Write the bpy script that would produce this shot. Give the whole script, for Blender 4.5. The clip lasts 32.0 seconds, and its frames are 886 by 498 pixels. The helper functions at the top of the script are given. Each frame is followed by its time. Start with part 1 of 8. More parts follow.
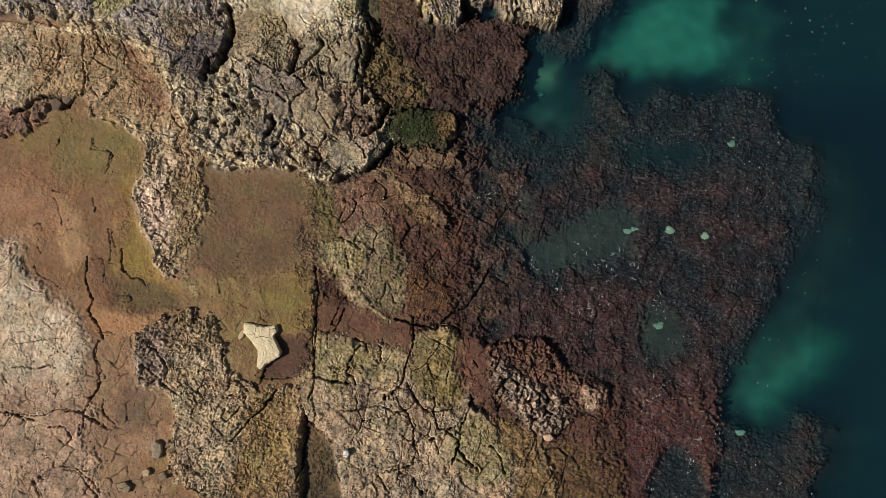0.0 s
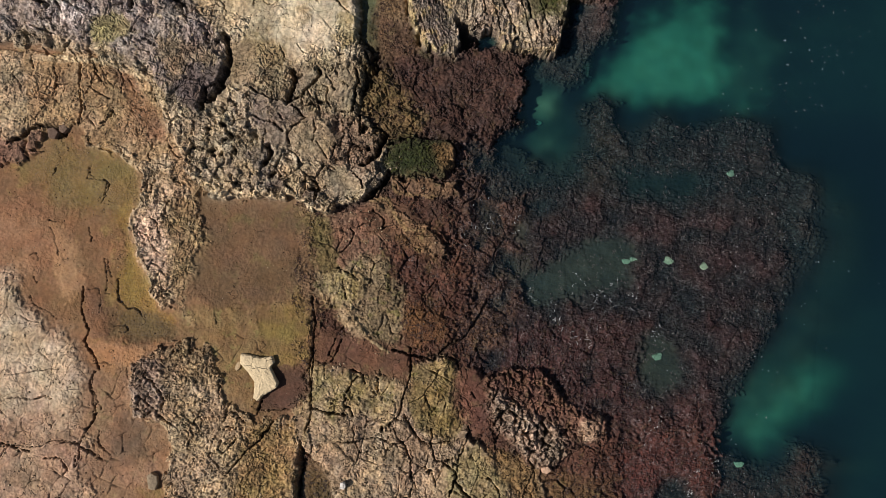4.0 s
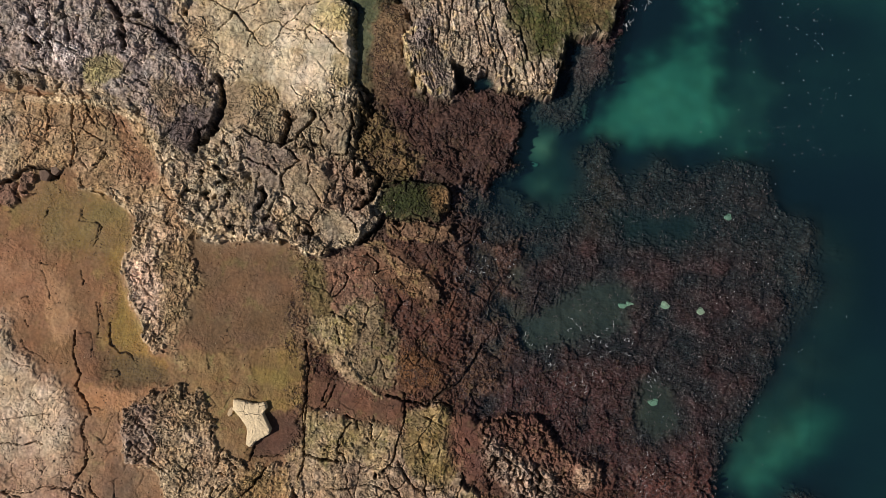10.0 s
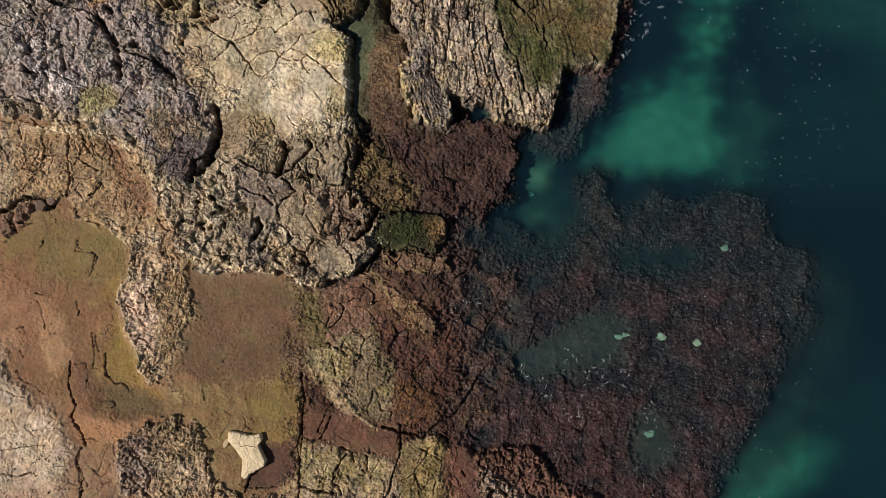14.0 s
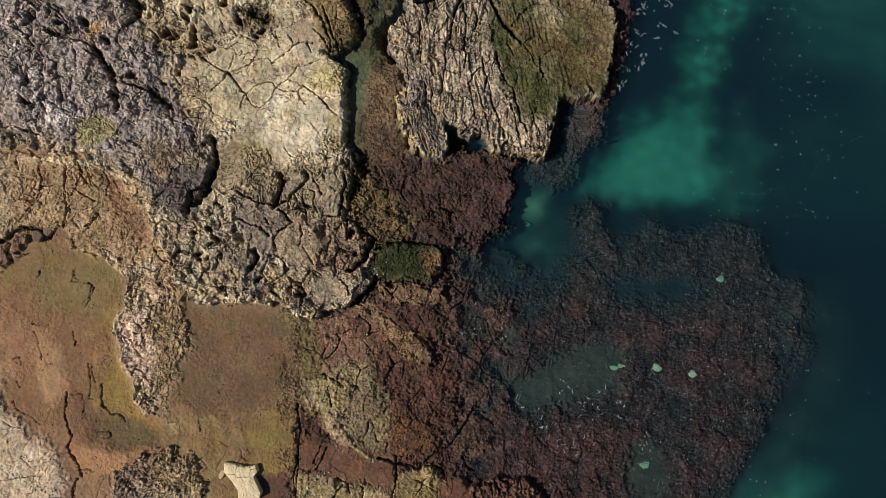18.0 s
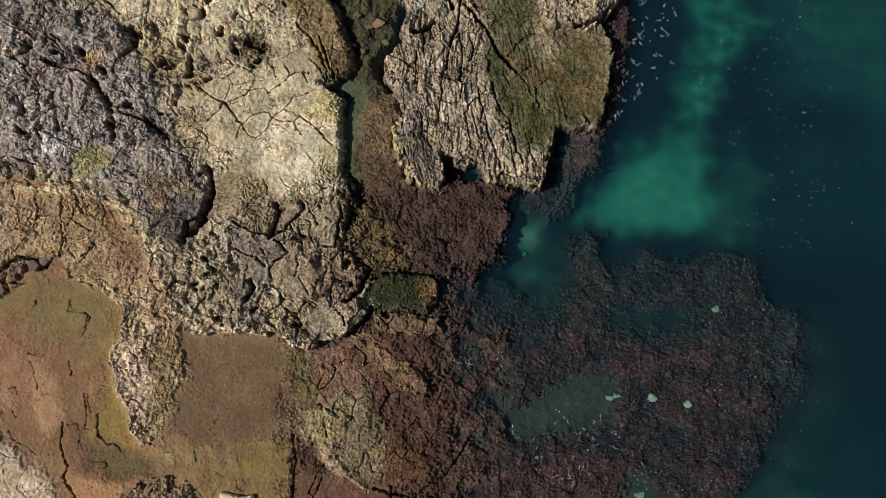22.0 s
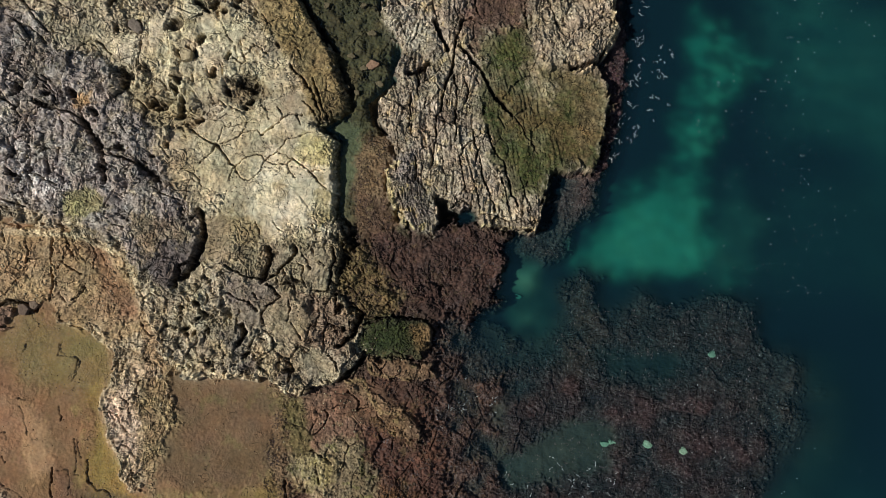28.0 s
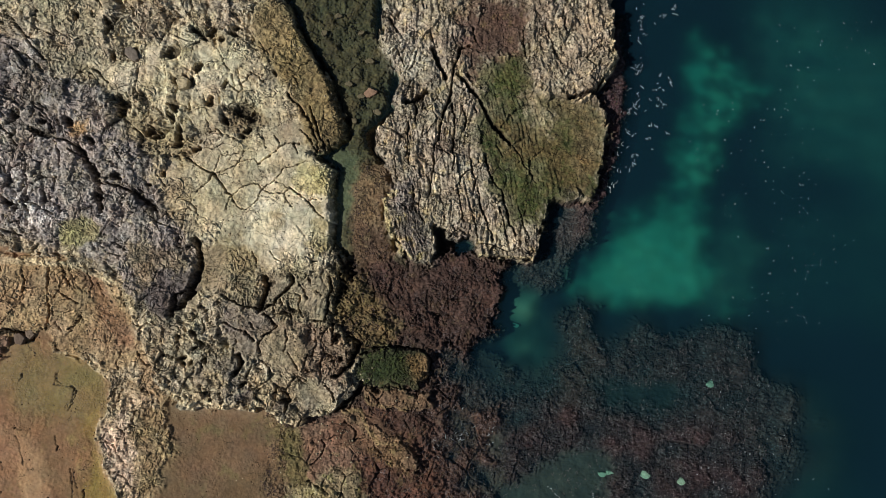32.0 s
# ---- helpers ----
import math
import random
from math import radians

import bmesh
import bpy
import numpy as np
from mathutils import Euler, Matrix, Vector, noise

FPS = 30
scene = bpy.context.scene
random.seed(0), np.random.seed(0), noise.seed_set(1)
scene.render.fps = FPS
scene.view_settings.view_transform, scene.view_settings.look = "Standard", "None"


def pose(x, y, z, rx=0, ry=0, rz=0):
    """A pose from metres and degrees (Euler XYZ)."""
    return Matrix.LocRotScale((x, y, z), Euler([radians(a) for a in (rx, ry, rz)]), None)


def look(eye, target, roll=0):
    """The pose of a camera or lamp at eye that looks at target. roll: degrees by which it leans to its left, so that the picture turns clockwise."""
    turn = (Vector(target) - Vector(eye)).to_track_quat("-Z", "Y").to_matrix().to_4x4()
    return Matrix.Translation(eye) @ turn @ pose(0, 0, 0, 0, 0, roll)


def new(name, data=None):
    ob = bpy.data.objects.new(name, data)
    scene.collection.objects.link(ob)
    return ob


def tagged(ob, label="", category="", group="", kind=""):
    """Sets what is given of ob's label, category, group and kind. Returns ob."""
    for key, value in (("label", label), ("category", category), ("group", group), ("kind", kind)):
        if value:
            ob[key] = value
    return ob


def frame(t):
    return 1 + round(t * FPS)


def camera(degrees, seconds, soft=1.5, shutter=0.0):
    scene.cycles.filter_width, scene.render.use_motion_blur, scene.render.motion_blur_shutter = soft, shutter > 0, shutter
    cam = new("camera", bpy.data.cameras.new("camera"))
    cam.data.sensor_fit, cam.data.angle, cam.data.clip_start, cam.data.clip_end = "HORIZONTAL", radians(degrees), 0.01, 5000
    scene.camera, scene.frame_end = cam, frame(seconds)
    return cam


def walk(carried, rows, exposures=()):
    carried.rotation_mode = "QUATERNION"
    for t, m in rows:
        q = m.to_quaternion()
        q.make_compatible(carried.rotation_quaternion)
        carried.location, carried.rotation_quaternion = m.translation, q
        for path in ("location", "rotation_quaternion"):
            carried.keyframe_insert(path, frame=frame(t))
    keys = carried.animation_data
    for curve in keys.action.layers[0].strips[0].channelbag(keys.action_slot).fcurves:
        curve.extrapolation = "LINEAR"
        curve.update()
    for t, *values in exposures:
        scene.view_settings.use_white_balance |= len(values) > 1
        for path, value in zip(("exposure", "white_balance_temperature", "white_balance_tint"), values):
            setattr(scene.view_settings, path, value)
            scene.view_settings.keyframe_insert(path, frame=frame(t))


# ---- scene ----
cam = camera(68.0, 32.0, soft=0.4)
# seconds, eye in metres, turn in degrees: level flight north, looking almost straight down
PATH = [
    (0, -0.0844, 0.0093, 22.9965, 3.8073, -0.1262, 4.8589),
    (1, -0.0951, 0.2809, 22.9945, 3.8371, -0.131, 4.8891),
    (2, -0.1002, 0.5492, 22.9905, 3.8433, -0.1342, 4.9179),
    (3, -0.1011, 0.8154, 22.9832, 3.835, -0.1366, 4.9466),
    (4, -0.0989, 1.0805, 22.9725, 3.8191, -0.1386, 4.9758),
    (5, -0.0946, 1.3452, 22.9588, 3.8007, -0.1407, 5.006),
    (6, -0.0888, 1.6101, 22.9434, 3.7836, -0.143, 5.0371),
    (7, -0.082, 1.8756, 22.9277, 3.7698, -0.1456, 5.0691),
    (8, -0.0745, 2.1419, 22.9135, 3.7607, -0.1484, 5.1016),
    (9, -0.0668, 2.4091, 22.9022, 3.7565, -0.1515, 5.1343),
    (10, -0.0587, 2.6772, 22.8953, 3.7571, -0.1546, 5.1669),
    (11, -0.0505, 2.9461, 22.8939, 3.7618, -0.1577, 5.1989),
    (12, -0.0422, 3.2158, 22.8988, 3.7695, -0.1608, 5.2301),
    (13, -0.0337, 3.4861, 22.9103, 3.7792, -0.1638, 5.2603),
    (14, -0.025, 3.7567, 22.9282, 3.7896, -0.1666, 5.2892),
    (15, -0.016, 4.0275, 22.9519, 3.7996, -0.1694, 5.317),
    (16, -0.0067, 4.2984, 22.9802, 3.8084, -0.1721, 5.3437),
    (17, 0.003, 4.5691, 23.0116, 3.8151, -0.1748, 5.3696),
    (18, 0.0129, 4.8394, 23.0442, 3.8193, -0.1778, 5.3949),
    (19, 0.0232, 5.1094, 23.0759, 3.8207, -0.1811, 5.4201),
    (20, 0.0337, 5.3789, 23.1043, 3.8193, -0.1849, 5.4455),
    (21, 0.0442, 5.6479, 23.1271, 3.8153, -0.1893, 5.4718),
    (22, 0.0548, 5.9165, 23.1423, 3.8091, -0.1944, 5.4994),
    (23, 0.065, 6.1846, 23.1482, 3.8013, -0.2001, 5.5285),
    (24, 0.0748, 6.4524, 23.1435, 3.7924, -0.2064, 5.5596),
    (25, 0.0838, 6.72, 23.1281, 3.783, -0.213, 5.5925),
    (26, 0.0918, 6.9875, 23.1029, 3.7731, -0.2193, 5.627),
    (27, 0.0984, 7.2553, 23.0703, 3.7629, -0.2248, 5.6625),
    (28, 0.1033, 7.5234, 23.0343, 3.7516, -0.2283, 5.698),
    (29, 0.1062, 7.7921, 23.0013, 3.738, -0.2286, 5.7318),
    (30, 0.1068, 8.0616, 22.9801, 3.7197, -0.2238, 5.7616),
    (31, 0.1049, 8.332, 22.9824, 3.6934, -0.2118, 5.7844),
    (32, 0.1003, 8.6035, 23.0234, 3.6543, -0.1898, 5.7961),
]
walk(cam, [(t, pose(x, y, z, rx, ry, rz)) for t, x, y, z, rx, ry, rz in PATH],
     [(0.0, -0.32, 6550, 13), (6.0, -0.32, 6750, 20), (13.0, -0.32, 6700, 18), (20.0, -0.32, 6450, 12), (24.0, -0.32, 6380, 9), (28.0, -0.3, 6200, 6), (32.0, -0.3, 6150, 6)])

# ---- sky and sun: low light from the west-south-west ----
SUN_AZ, SUN_EL = radians(251.0), radians(43.0)
world = bpy.data.worlds.new("sky")
scene.world = world
world.use_nodes = True
wn = world.node_tree
sky = wn.nodes.new("ShaderNodeTexSky")
sky.sky_type, sky.sun_disc = "NISHITA", False
sky.sun_elevation, sky.sun_rotation = SUN_EL, SUN_AZ
wn.links.new(sky.outputs["Color"], wn.nodes["Background"].inputs["Color"])
wn.nodes["Background"].inputs["Strength"].default_value = 0.05
lamp = bpy.data.lights.new("sun", "SUN")
lamp.energy, lamp.angle, lamp.color = 4.9, radians(0.6), (1.0, 0.95, 0.88)
sun = new("sun", lamp)
sun_dir = Vector((math.sin(SUN_AZ) * math.cos(SUN_EL), math.cos(SUN_AZ) * math.cos(SUN_EL), math.sin(SUN_EL)))
sun.matrix_world = look(sun_dir * 60, (0, 0, 0))
scene.view_settings.exposure = 0.0
SEA = -0.34


# ---- number tools ----
def rgb(r, g, b):
    """Linear colour from 0-255 values."""
    return np.array([(c / 255 / 12.92) if c < 10.3 else ((c / 255 + 0.055) / 1.055) ** 2.4 for c in (r, g, b)], np.float32)


def lattice(i, j, seed):
    h = (i.astype(np.int64) * 374761393 + j.astype(np.int64) * 668265263 + seed * 1274126177) & 0xFFFFFFFF
    h = ((h ^ (h >> 13)) * 1274126177) & 0xFFFFFFFF
    h = ((h ^ (h >> 16)) * 2246822519) & 0xFFFFFFFF
    return ((h ^ (h >> 15)) & 0xFFFFFF).astype(np.float32) / 16777216.0


def perlin(x, y, seed):
    """Gradient noise, about -1 to 1."""
    i, j = np.floor(x), np.floor(y)
    u, v = (x - i).astype(np.float32), (y - j).astype(np.float32)
    i, j = i.astype(np.int64), j.astype(np.int64)
    su, sv = u * u * u * (u * (6 * u - 15) + 10), v * v * v * (v * (6 * v - 15) + 10)

    def corner(di, dj):
        a = lattice(i + di, j + dj, seed) * 6.2831853
        return np.cos(a) * (u - di) + np.sin(a) * (v - dj)

    lo = corner(0, 0) * (1 - su) + corner(1, 0) * su
    hi = corner(0, 1) * (1 - su) + corner(1, 1) * su
    return (lo * (1 - sv) + hi * sv) * 1.5


def fbm(x, y, size, octaves, seed, gain=0.5):
    out, amp, total = 0, 1.0, 0.0
    for k in range(octaves):
        out = out + amp * perlin(x / size + 17.3 * k, y / size - 9.1 * k, seed + k)
        total, amp, size = total + amp, amp * gain, size * 0.5
    return out / total


def ridged(x, y, size, octaves, seed):
    out, amp, total = 0, 1.0, 0.0
    for k in range(octaves):
        out = out + amp * (1 - np.abs(perlin(x / size, y / size, seed + k)) * 1.6)
        total, amp, size = total + amp, amp * 0.55, size * 0.5
    return out / total


def cells(x, y, size, seed):
    """Jittered cells: distance to the nearest seed, room to the cell's edge, and the cell's own number 0-1 and its seed."""
    x, y = x / size, y / size
    i, j = np.floor(x).astype(np.int64), np.floor(y).astype(np.int64)
    f1 = np.full(x.shape, 9.0, np.float32)
    f2 = np.full(x.shape, 9.0, np.float32)
    ci, cj = np.zeros_like(i), np.zeros_like(j)
    px, py = np.zeros_like(f1), np.zeros_like(f1)
    for a in (-1, 0, 1):
        for b in (-1, 0, 1):
            sx = i + a + 0.1 + 0.8 * lattice(i + a, j + b, seed)
            sy = j + b + 0.1 + 0.8 * lattice(i + a, j + b, seed + 77)
            d = np.hypot(x - sx, y - sy).astype(np.float32)
            near = d < f1
            f2 = np.where(near, f1, np.minimum(f2, d))
            ci, cj = np.where(near, i + a, ci), np.where(near, j + b, cj)
            px, py = np.where(near, sx, px), np.where(near, sy, py)
            f1 = np.where(near, d, f1)
    return f1 * size, (f2 - f1) * size, ci, cj, (x - px) * size, (y - py) * size


def ease(a, b, v):
    v = np.clip((v - a) / (b - a), 0, 1)
    return v * v * (3 - 2 * v)


# ---- the ground plan as one field of heights and surface colours ----
FINE = 0.026  # finest over the rocks, wider out at sea and past the margins
xs = np.concatenate([np.arange(-18.4, -15.9, 0.08), np.arange(-15.9, 5.0, FINE), np.arange(5.0, 13.6, 0.036), np.arange(13.6, 17.6, 0.1)])
ys = np.concatenate([np.arange(-10.2, -8.0, 0.08), np.arange(-8.0, 20.2, FINE), np.arange(20.2, 22.2, 0.08)])
GX, GY = np.meshgrid(xs, ys)
H = np.full(GX.shape, -1.15, np.float32)
C = np.empty(GX.shape + (3,), np.float32)
C[:] = rgb(26, 34, 37)
OWNER = np.zeros(GX.shape, np.int32)
WET = np.zeros(GX.shape, np.float32)
SAND = np.zeros(GX.shape, np.float32)
WORN = np.zeros(GX.shape, np.float32)
SOIL_SHADE = np.zeros(GX.shape, np.float32)
OUTCROPS = []
GAIN = {1: (1.12, 1.16, 1.20), 2: (1.34, 1.34, 1.44), 3: (1.30, 1.28, 1.36), 4: (1.26, 1.24, 1.32), 5: (1.22, 1.20, 1.16), 9: (1.32, 1.38, 1.48), 11: (1.14, 1.22, 1.48)}  # bleaching of the south-west, shelf, pavement, main and runnelled outcrops
PARTS = ["slab", "lichen_slab", "pale_slab", "knob", "mossy_block", "crust_block", "runnelled_block", "weedy_ledge"]
PART_LABELS = {"lichen_slab": "purple-grey lichened limestone", "pale_slab": "bare cream-coloured limestone", "knob": "pale pitted limestone knob",
               "mossy_block": "algae-green limestone", "weedy_ledge": "ledge covered in red-brown weed"}
PART = np.zeros(GX.shape, np.int8)


def window(points, margin):
    p = np.array(points)
    i0, i1 = np.searchsorted(ys, [p[:, 1].min() - margin, p[:, 1].max() + margin])
    j0, j1 = np.searchsorted(xs, [p[:, 0].min() - margin, p[:, 0].max() + margin])
    return (slice(i0, i1), slice(j0, j1))


def inside(points, x, y):
    """Distance to an outline, above zero within it."""
    best = np.full(x.shape, 1e9, np.float32)
    odd = np.zeros(x.shape, bool)
    for (ax, ay), (bx, by) in zip(points, points[1:] + points[:1]):
        ex, ey = bx - ax, by - ay
        k = np.clip(((x - ax) * ex + (y - ay) * ey) / (ex * ex + ey * ey + 1e-9), 0, 1)
        best = np.minimum(best, (x - ax - k * ex) ** 2 + (y - ay - k * ey) ** 2)
        if ay != by:
            odd ^= ((ay > y) != (by > y)) & (x < (bx - ax) * (y - ay) / (by - ay) + ax)
    return np.where(odd, 1, -1) * np.sqrt(best)


def relief(x, y, seed, lump=None, crack=None, crack2=None, nod=None, ridge=None, grain=None, pits=None, crag=None, crack3=None):
    """Fine shape of a surface in metres: swells, joints, nodules, ridges, runnels and pits."""
    wx = x + 0.09 * perlin(x / 0.5, y / 0.5, seed + 5) + 0.014 * perlin(x / 0.14, y / 0.14, seed + 6)
    wy = y + 0.09 * perlin(x / 0.5 + 40, y / 0.5, seed + 7) + 0.014 * perlin(x / 0.14 + 40, y / 0.14, seed + 8)
    z = np.zeros(x.shape, np.float32)
    gap_dark = np.zeros(x.shape, np.float32)
    plate, hue = np.zeros(x.shape, np.float32), np.zeros(x.shape, np.float32)
    if lump:
        z += lump[1] * fbm(x, y, lump[0], 5, seed)
    for c, s in ((crack, 11), (crack2, 12), (crack3, 13)):
        if c:
            size, width, depth, tilt = c
            lie = 2.4 * perlin(x / 7.0 + 3 * s, y / 7.0, seed % 50) + 0.7 * s
            ca, sa = np.cos(lie).astype(np.float32).mean(), np.sin(lie).astype(np.float32).mean()
            norm = math.hypot(ca, sa) + 1e-6
            ca, sa = ca / norm, sa / norm
            f1, edge, ci, cj, dx, dy = cells((wx * ca + wy * sa) / 1.45, (wy * ca - wx * sa) * 1.1, size, seed + s)
            some = 0.06 + 0.94 * ease(-0.18, 0.32, fbm(x, y, size * 1.7, 3, seed + s + 40))
            z -= depth * some * (1 - ease(0.1 * width, width * (0.35 + 0.65 * some), edge))
            plate += (0.40, 0.26, 0.2)[s - 11] * (lattice(ci, cj, seed + s + 90) - 0.5)
            hue += 0.5 * (lattice(ci, cj, seed + s + 95) - 0.5)
            # pale lips beside the joints: sunlit crack edges put into the tone
            plate += 0.22 * some * ease(0.5 * width, 0.9 * width, edge) * (1 - ease(width + 0.02, width + 0.06, edge)) * ease(-0.2, 0.3, perlin(x / 0.3, y / 0.3, seed + s + 99))
            if s < 13:
                gap_dark = np.maximum(gap_dark, (some - (0.25 if s == 11 else 0.45)) * (1 - ease(0.3 * width, 0.75 * width, edge)))
            z += tilt * ((lattice(ci, cj, seed + 3) - 0.5) * dx + (lattice(ci, cj, seed + 4) - 0.5) * dy) * 2
            z += tilt * size * 0.35 * (lattice(ci, cj, seed + 9) - 0.5)
    if nod:
        f1, edge, ci, cj, dx, dy = cells(wx, wy, nod[0], seed + 21)
        z += nod[1] * (np.sqrt(np.clip(edge / nod[0], 0, 1)) - 0.5 + 0.5 * (lattice(ci, cj, seed + 23) - 0.5))
    if ridge:
        z += ridge[1] * (ridged(wx, wy, ridge[0], 4, seed + 31) - 0.6)
    if grain:
        ang, length, wide, amp = grain
        ca, sa = math.cos(radians(ang)), math.sin(radians(ang))
        bx, by = x + 0.25 * perlin(x / 1.6, y / 1.6, seed + 53), y + 0.25 * perlin(x / 1.6 + 9, y / 1.6, seed + 54)
        gx, gy = (bx * ca + by * sa) / length, (-bx * sa + by * ca) / wide
        g = perlin(gx, gy, seed + 51) + 0.6 * perlin(gx * 2.1, gy * 2.1 + 9, seed + 52)
        z += amp * (0.5 - np.abs(g) * 1.3)
    if crag:
        q = (fbm(wx, wy, crag[0], 3, seed + 71, 0.5) + 0.5) * 5.0
        base = np.floor(q)
        z += crag[1] * ((base + ease(0.3, 0.62, q - base)) / 5.0 - 0.5) * 2
        z += crag[1] * 0.07 * (ridged(wx, wy, 0.16, 3, seed + 75) - 0.6)
        vein = np.abs(fbm(x, y, crag[0] * 1.1, 4, seed + 78, 0.6))
        some = ease(-0.1, 0.3, perlin(x / (crag[0] * 1.5), y / (crag[0] * 1.5), seed + 79))
        z -= crag[1] * 1.2 * some * (1 - ease(0.008, 0.045, vein))
        gap_dark = np.maximum(gap_dark, 0.8 * some * (1 - ease(0.006, 0.03, vein)))
    if pits:
        size, share, depth = pits
        f1, edge, ci, cj, dx, dy = cells(wx, wy, size, seed + 61)
        z -= depth * np.where(lattice(ci, cj, seed + 62) < share, 1 - ease(0.12 * size, 0.38 * size, f1), 0)
    return z, gap_dark, plate, hue


def blurred(a, r):
    """Running mean over r cells both ways."""
    for axis in (0, 1):
        pad = [(0, 0)] * a.ndim
        pad[axis] = (r + 1, r)
        c = np.cumsum(np.pad(a, pad, mode="edge"), axis=axis, dtype=np.float64)
        n = a.shape[axis]
        hi, lo = [slice(None)] * a.ndim, [slice(None)] * a.ndim
        hi[axis], lo[axis] = slice(2 * r + 1, 2 * r + 1 + n), slice(0, n)
        a = ((c[tuple(hi)] - c[tuple(lo)]) / (2 * r + 1)).astype(np.float32)
    return a


SEED = [100]


def zone(points, z, colours, soft=0.06, wob=0.10, wobsize=0.5, amount=1.0, thing=None, wet=None, ledge=False, part=None, mix=0.5, mixsize=0.7, sharp=0.35, sand=0.0, worn_lit=0.0, **kind):
    """Lays one surface over the plan. colours: two or three tones that mingle in patches. z: its level, or None to keep the ground's.
    thing: the outcrop to which it belongs; ledge: it breaks off steeply at its outline, else it runs out gently."""
    SEED[0] += 13
    seed = SEED[0]
    deep = z is not None and z < -0.85
    wob = wob * (1.3 if ledge or deep else 3.0)
    run = soft if ledge else max(soft, 0.26)
    w = window(points, wob * 1.2 + run + 0.2)
    x, y = GX[w], GY[w]
    d = inside(points, x, y) + wob * (fbm(x, y, wobsize * 1.6, 5, seed, 0.62) + 0.25 * perlin(x / 0.13, y / 0.13, seed + 1))
    if ledge:
        f1, edge, ci, cj, dx, dy = cells(x + 0.06 * perlin(x / 0.2, y / 0.2, seed + 3), y, 0.34, seed + 9)
        d = d + 0.24 * (lattice(ci, cj, seed + 10) - 0.55)
    m = ease(-run, run, d) * amount
    mc = ease(-max(soft, 0.05), max(soft, 0.05), d + (0.0 if ledge or deep else 0.22) * fbm(x, y, 0.3, 4, seed + 8, 0.7)) * amount
    lift, gap_dark, plate, hue = relief(x, y, seed, **kind) if kind else (0.0, 0.0, None, None)
    if colours:
        a, b = rgb(*colours[0]), rgb(*colours[1])
        n = ease(mix - sharp, mix + sharp, 0.5 + 0.9 * fbm(x, y, mixsize, 5, seed + 2, 0.65))[..., None]
        tone = a * (1 - n) + b * n
        if thing:
            tone = (tone * 0.96 + tone.mean(-1, keepdims=True) * 0.04) * np.array(GAIN.get(thing, (1.45, 1.38, 1.50)), np.float32)
        if len(colours) > 2:
            n = ease(0.12, 0.35, fbm(x + 31, y, mixsize * 0.8, 5, seed + 4, 0.7))[..., None]
            tone = tone * (1 - n) + rgb(*colours[2]) * n
        tone = tone * (1 + (0.30 if thing else 0.2) * fbm(x, y, 0.26, 3, seed + 6, 0.6))[..., None]
        if thing and plate is not None:
            tone = tone * (1 + plate)[..., None] * np.stack([1 + 0.10 * hue, np.ones_like(hue), 1 - 0.12 * hue], -1)
        C[w] = C[w] * (1 - mc[..., None]) + tone * mc[..., None]
    if z is not None or kind:
        SOIL_SHADE[w] = SOIL_SHADE[w] * (1 - m) + gap_dark * m
        if z is None:
            H[w] += lift * m
        else:
            H[w] = H[w] * (1 - m) + (z + lift) * m
    SAND[w] = SAND[w] * (1 - m) + sand * m
    WORN[w] = WORN[w] * (1 - m) + worn_lit * m
    if wet is not None:
        WET[w] = WET[w] * (1 - m) + wet * m
    if thing is not None:
        OWNER[w] = np.where(m > 0.5, thing, OWNER[w])
        PART[w] = np.where(m > 0.5, PARTS.index(part or 'slab'), PART[w])
    return w, d, m


def carve(points, width, depth, wob=0.045):
    """An open joint along a line."""
    SEED[0] += 7
    seed = SEED[0]
    for (ax, ay), (bx, by) in zip(points, points[1:]):
        w = window([(ax, ay), (bx, by)], width * 3 + wob * 2 + 0.08)
        if w[0].start >= w[0].stop or w[1].start >= w[1].stop:
            continue
        x = GX[w] + wob * (perlin(GX[w] / 0.3, GY[w] / 0.3, seed) + 0.8 * perlin(GX[w] / 0.1, GY[w] / 0.1, seed + 2))
        y = GY[w] + wob * (perlin(GX[w] / 0.3 + 30, GY[w] / 0.3, seed) + 0.8 * perlin(GX[w] / 0.1 + 30, GY[w] / 0.1, seed + 2))
        ex, ey = bx - ax, by - ay
        k = np.clip(((x - ax) * ex + (y - ay) * ey) / (ex * ex + ey * ey + 1e-9), 0, 1)
        d = np.hypot(x - ax - k * ex, y - ay - k * ey)
        wide = width * (0.5 if width < 0.09 else 0.75) * (1 + 0.7 * perlin(x / 0.3, y / 0.3, seed + 1))
        cut = depth * np.exp(-((d / np.maximum(wide, 0.012)) ** 2) ** 2)
        CUT[w] = np.maximum(CUT[w], cut)
        # the joint is darkened in the colour too, its own shade included
        SOIL_SHADE[w] = np.maximum(SOIL_SHADE[w], 0.9 * np.exp(-((d / np.maximum(wide, 0.018)) ** 2) ** 2))


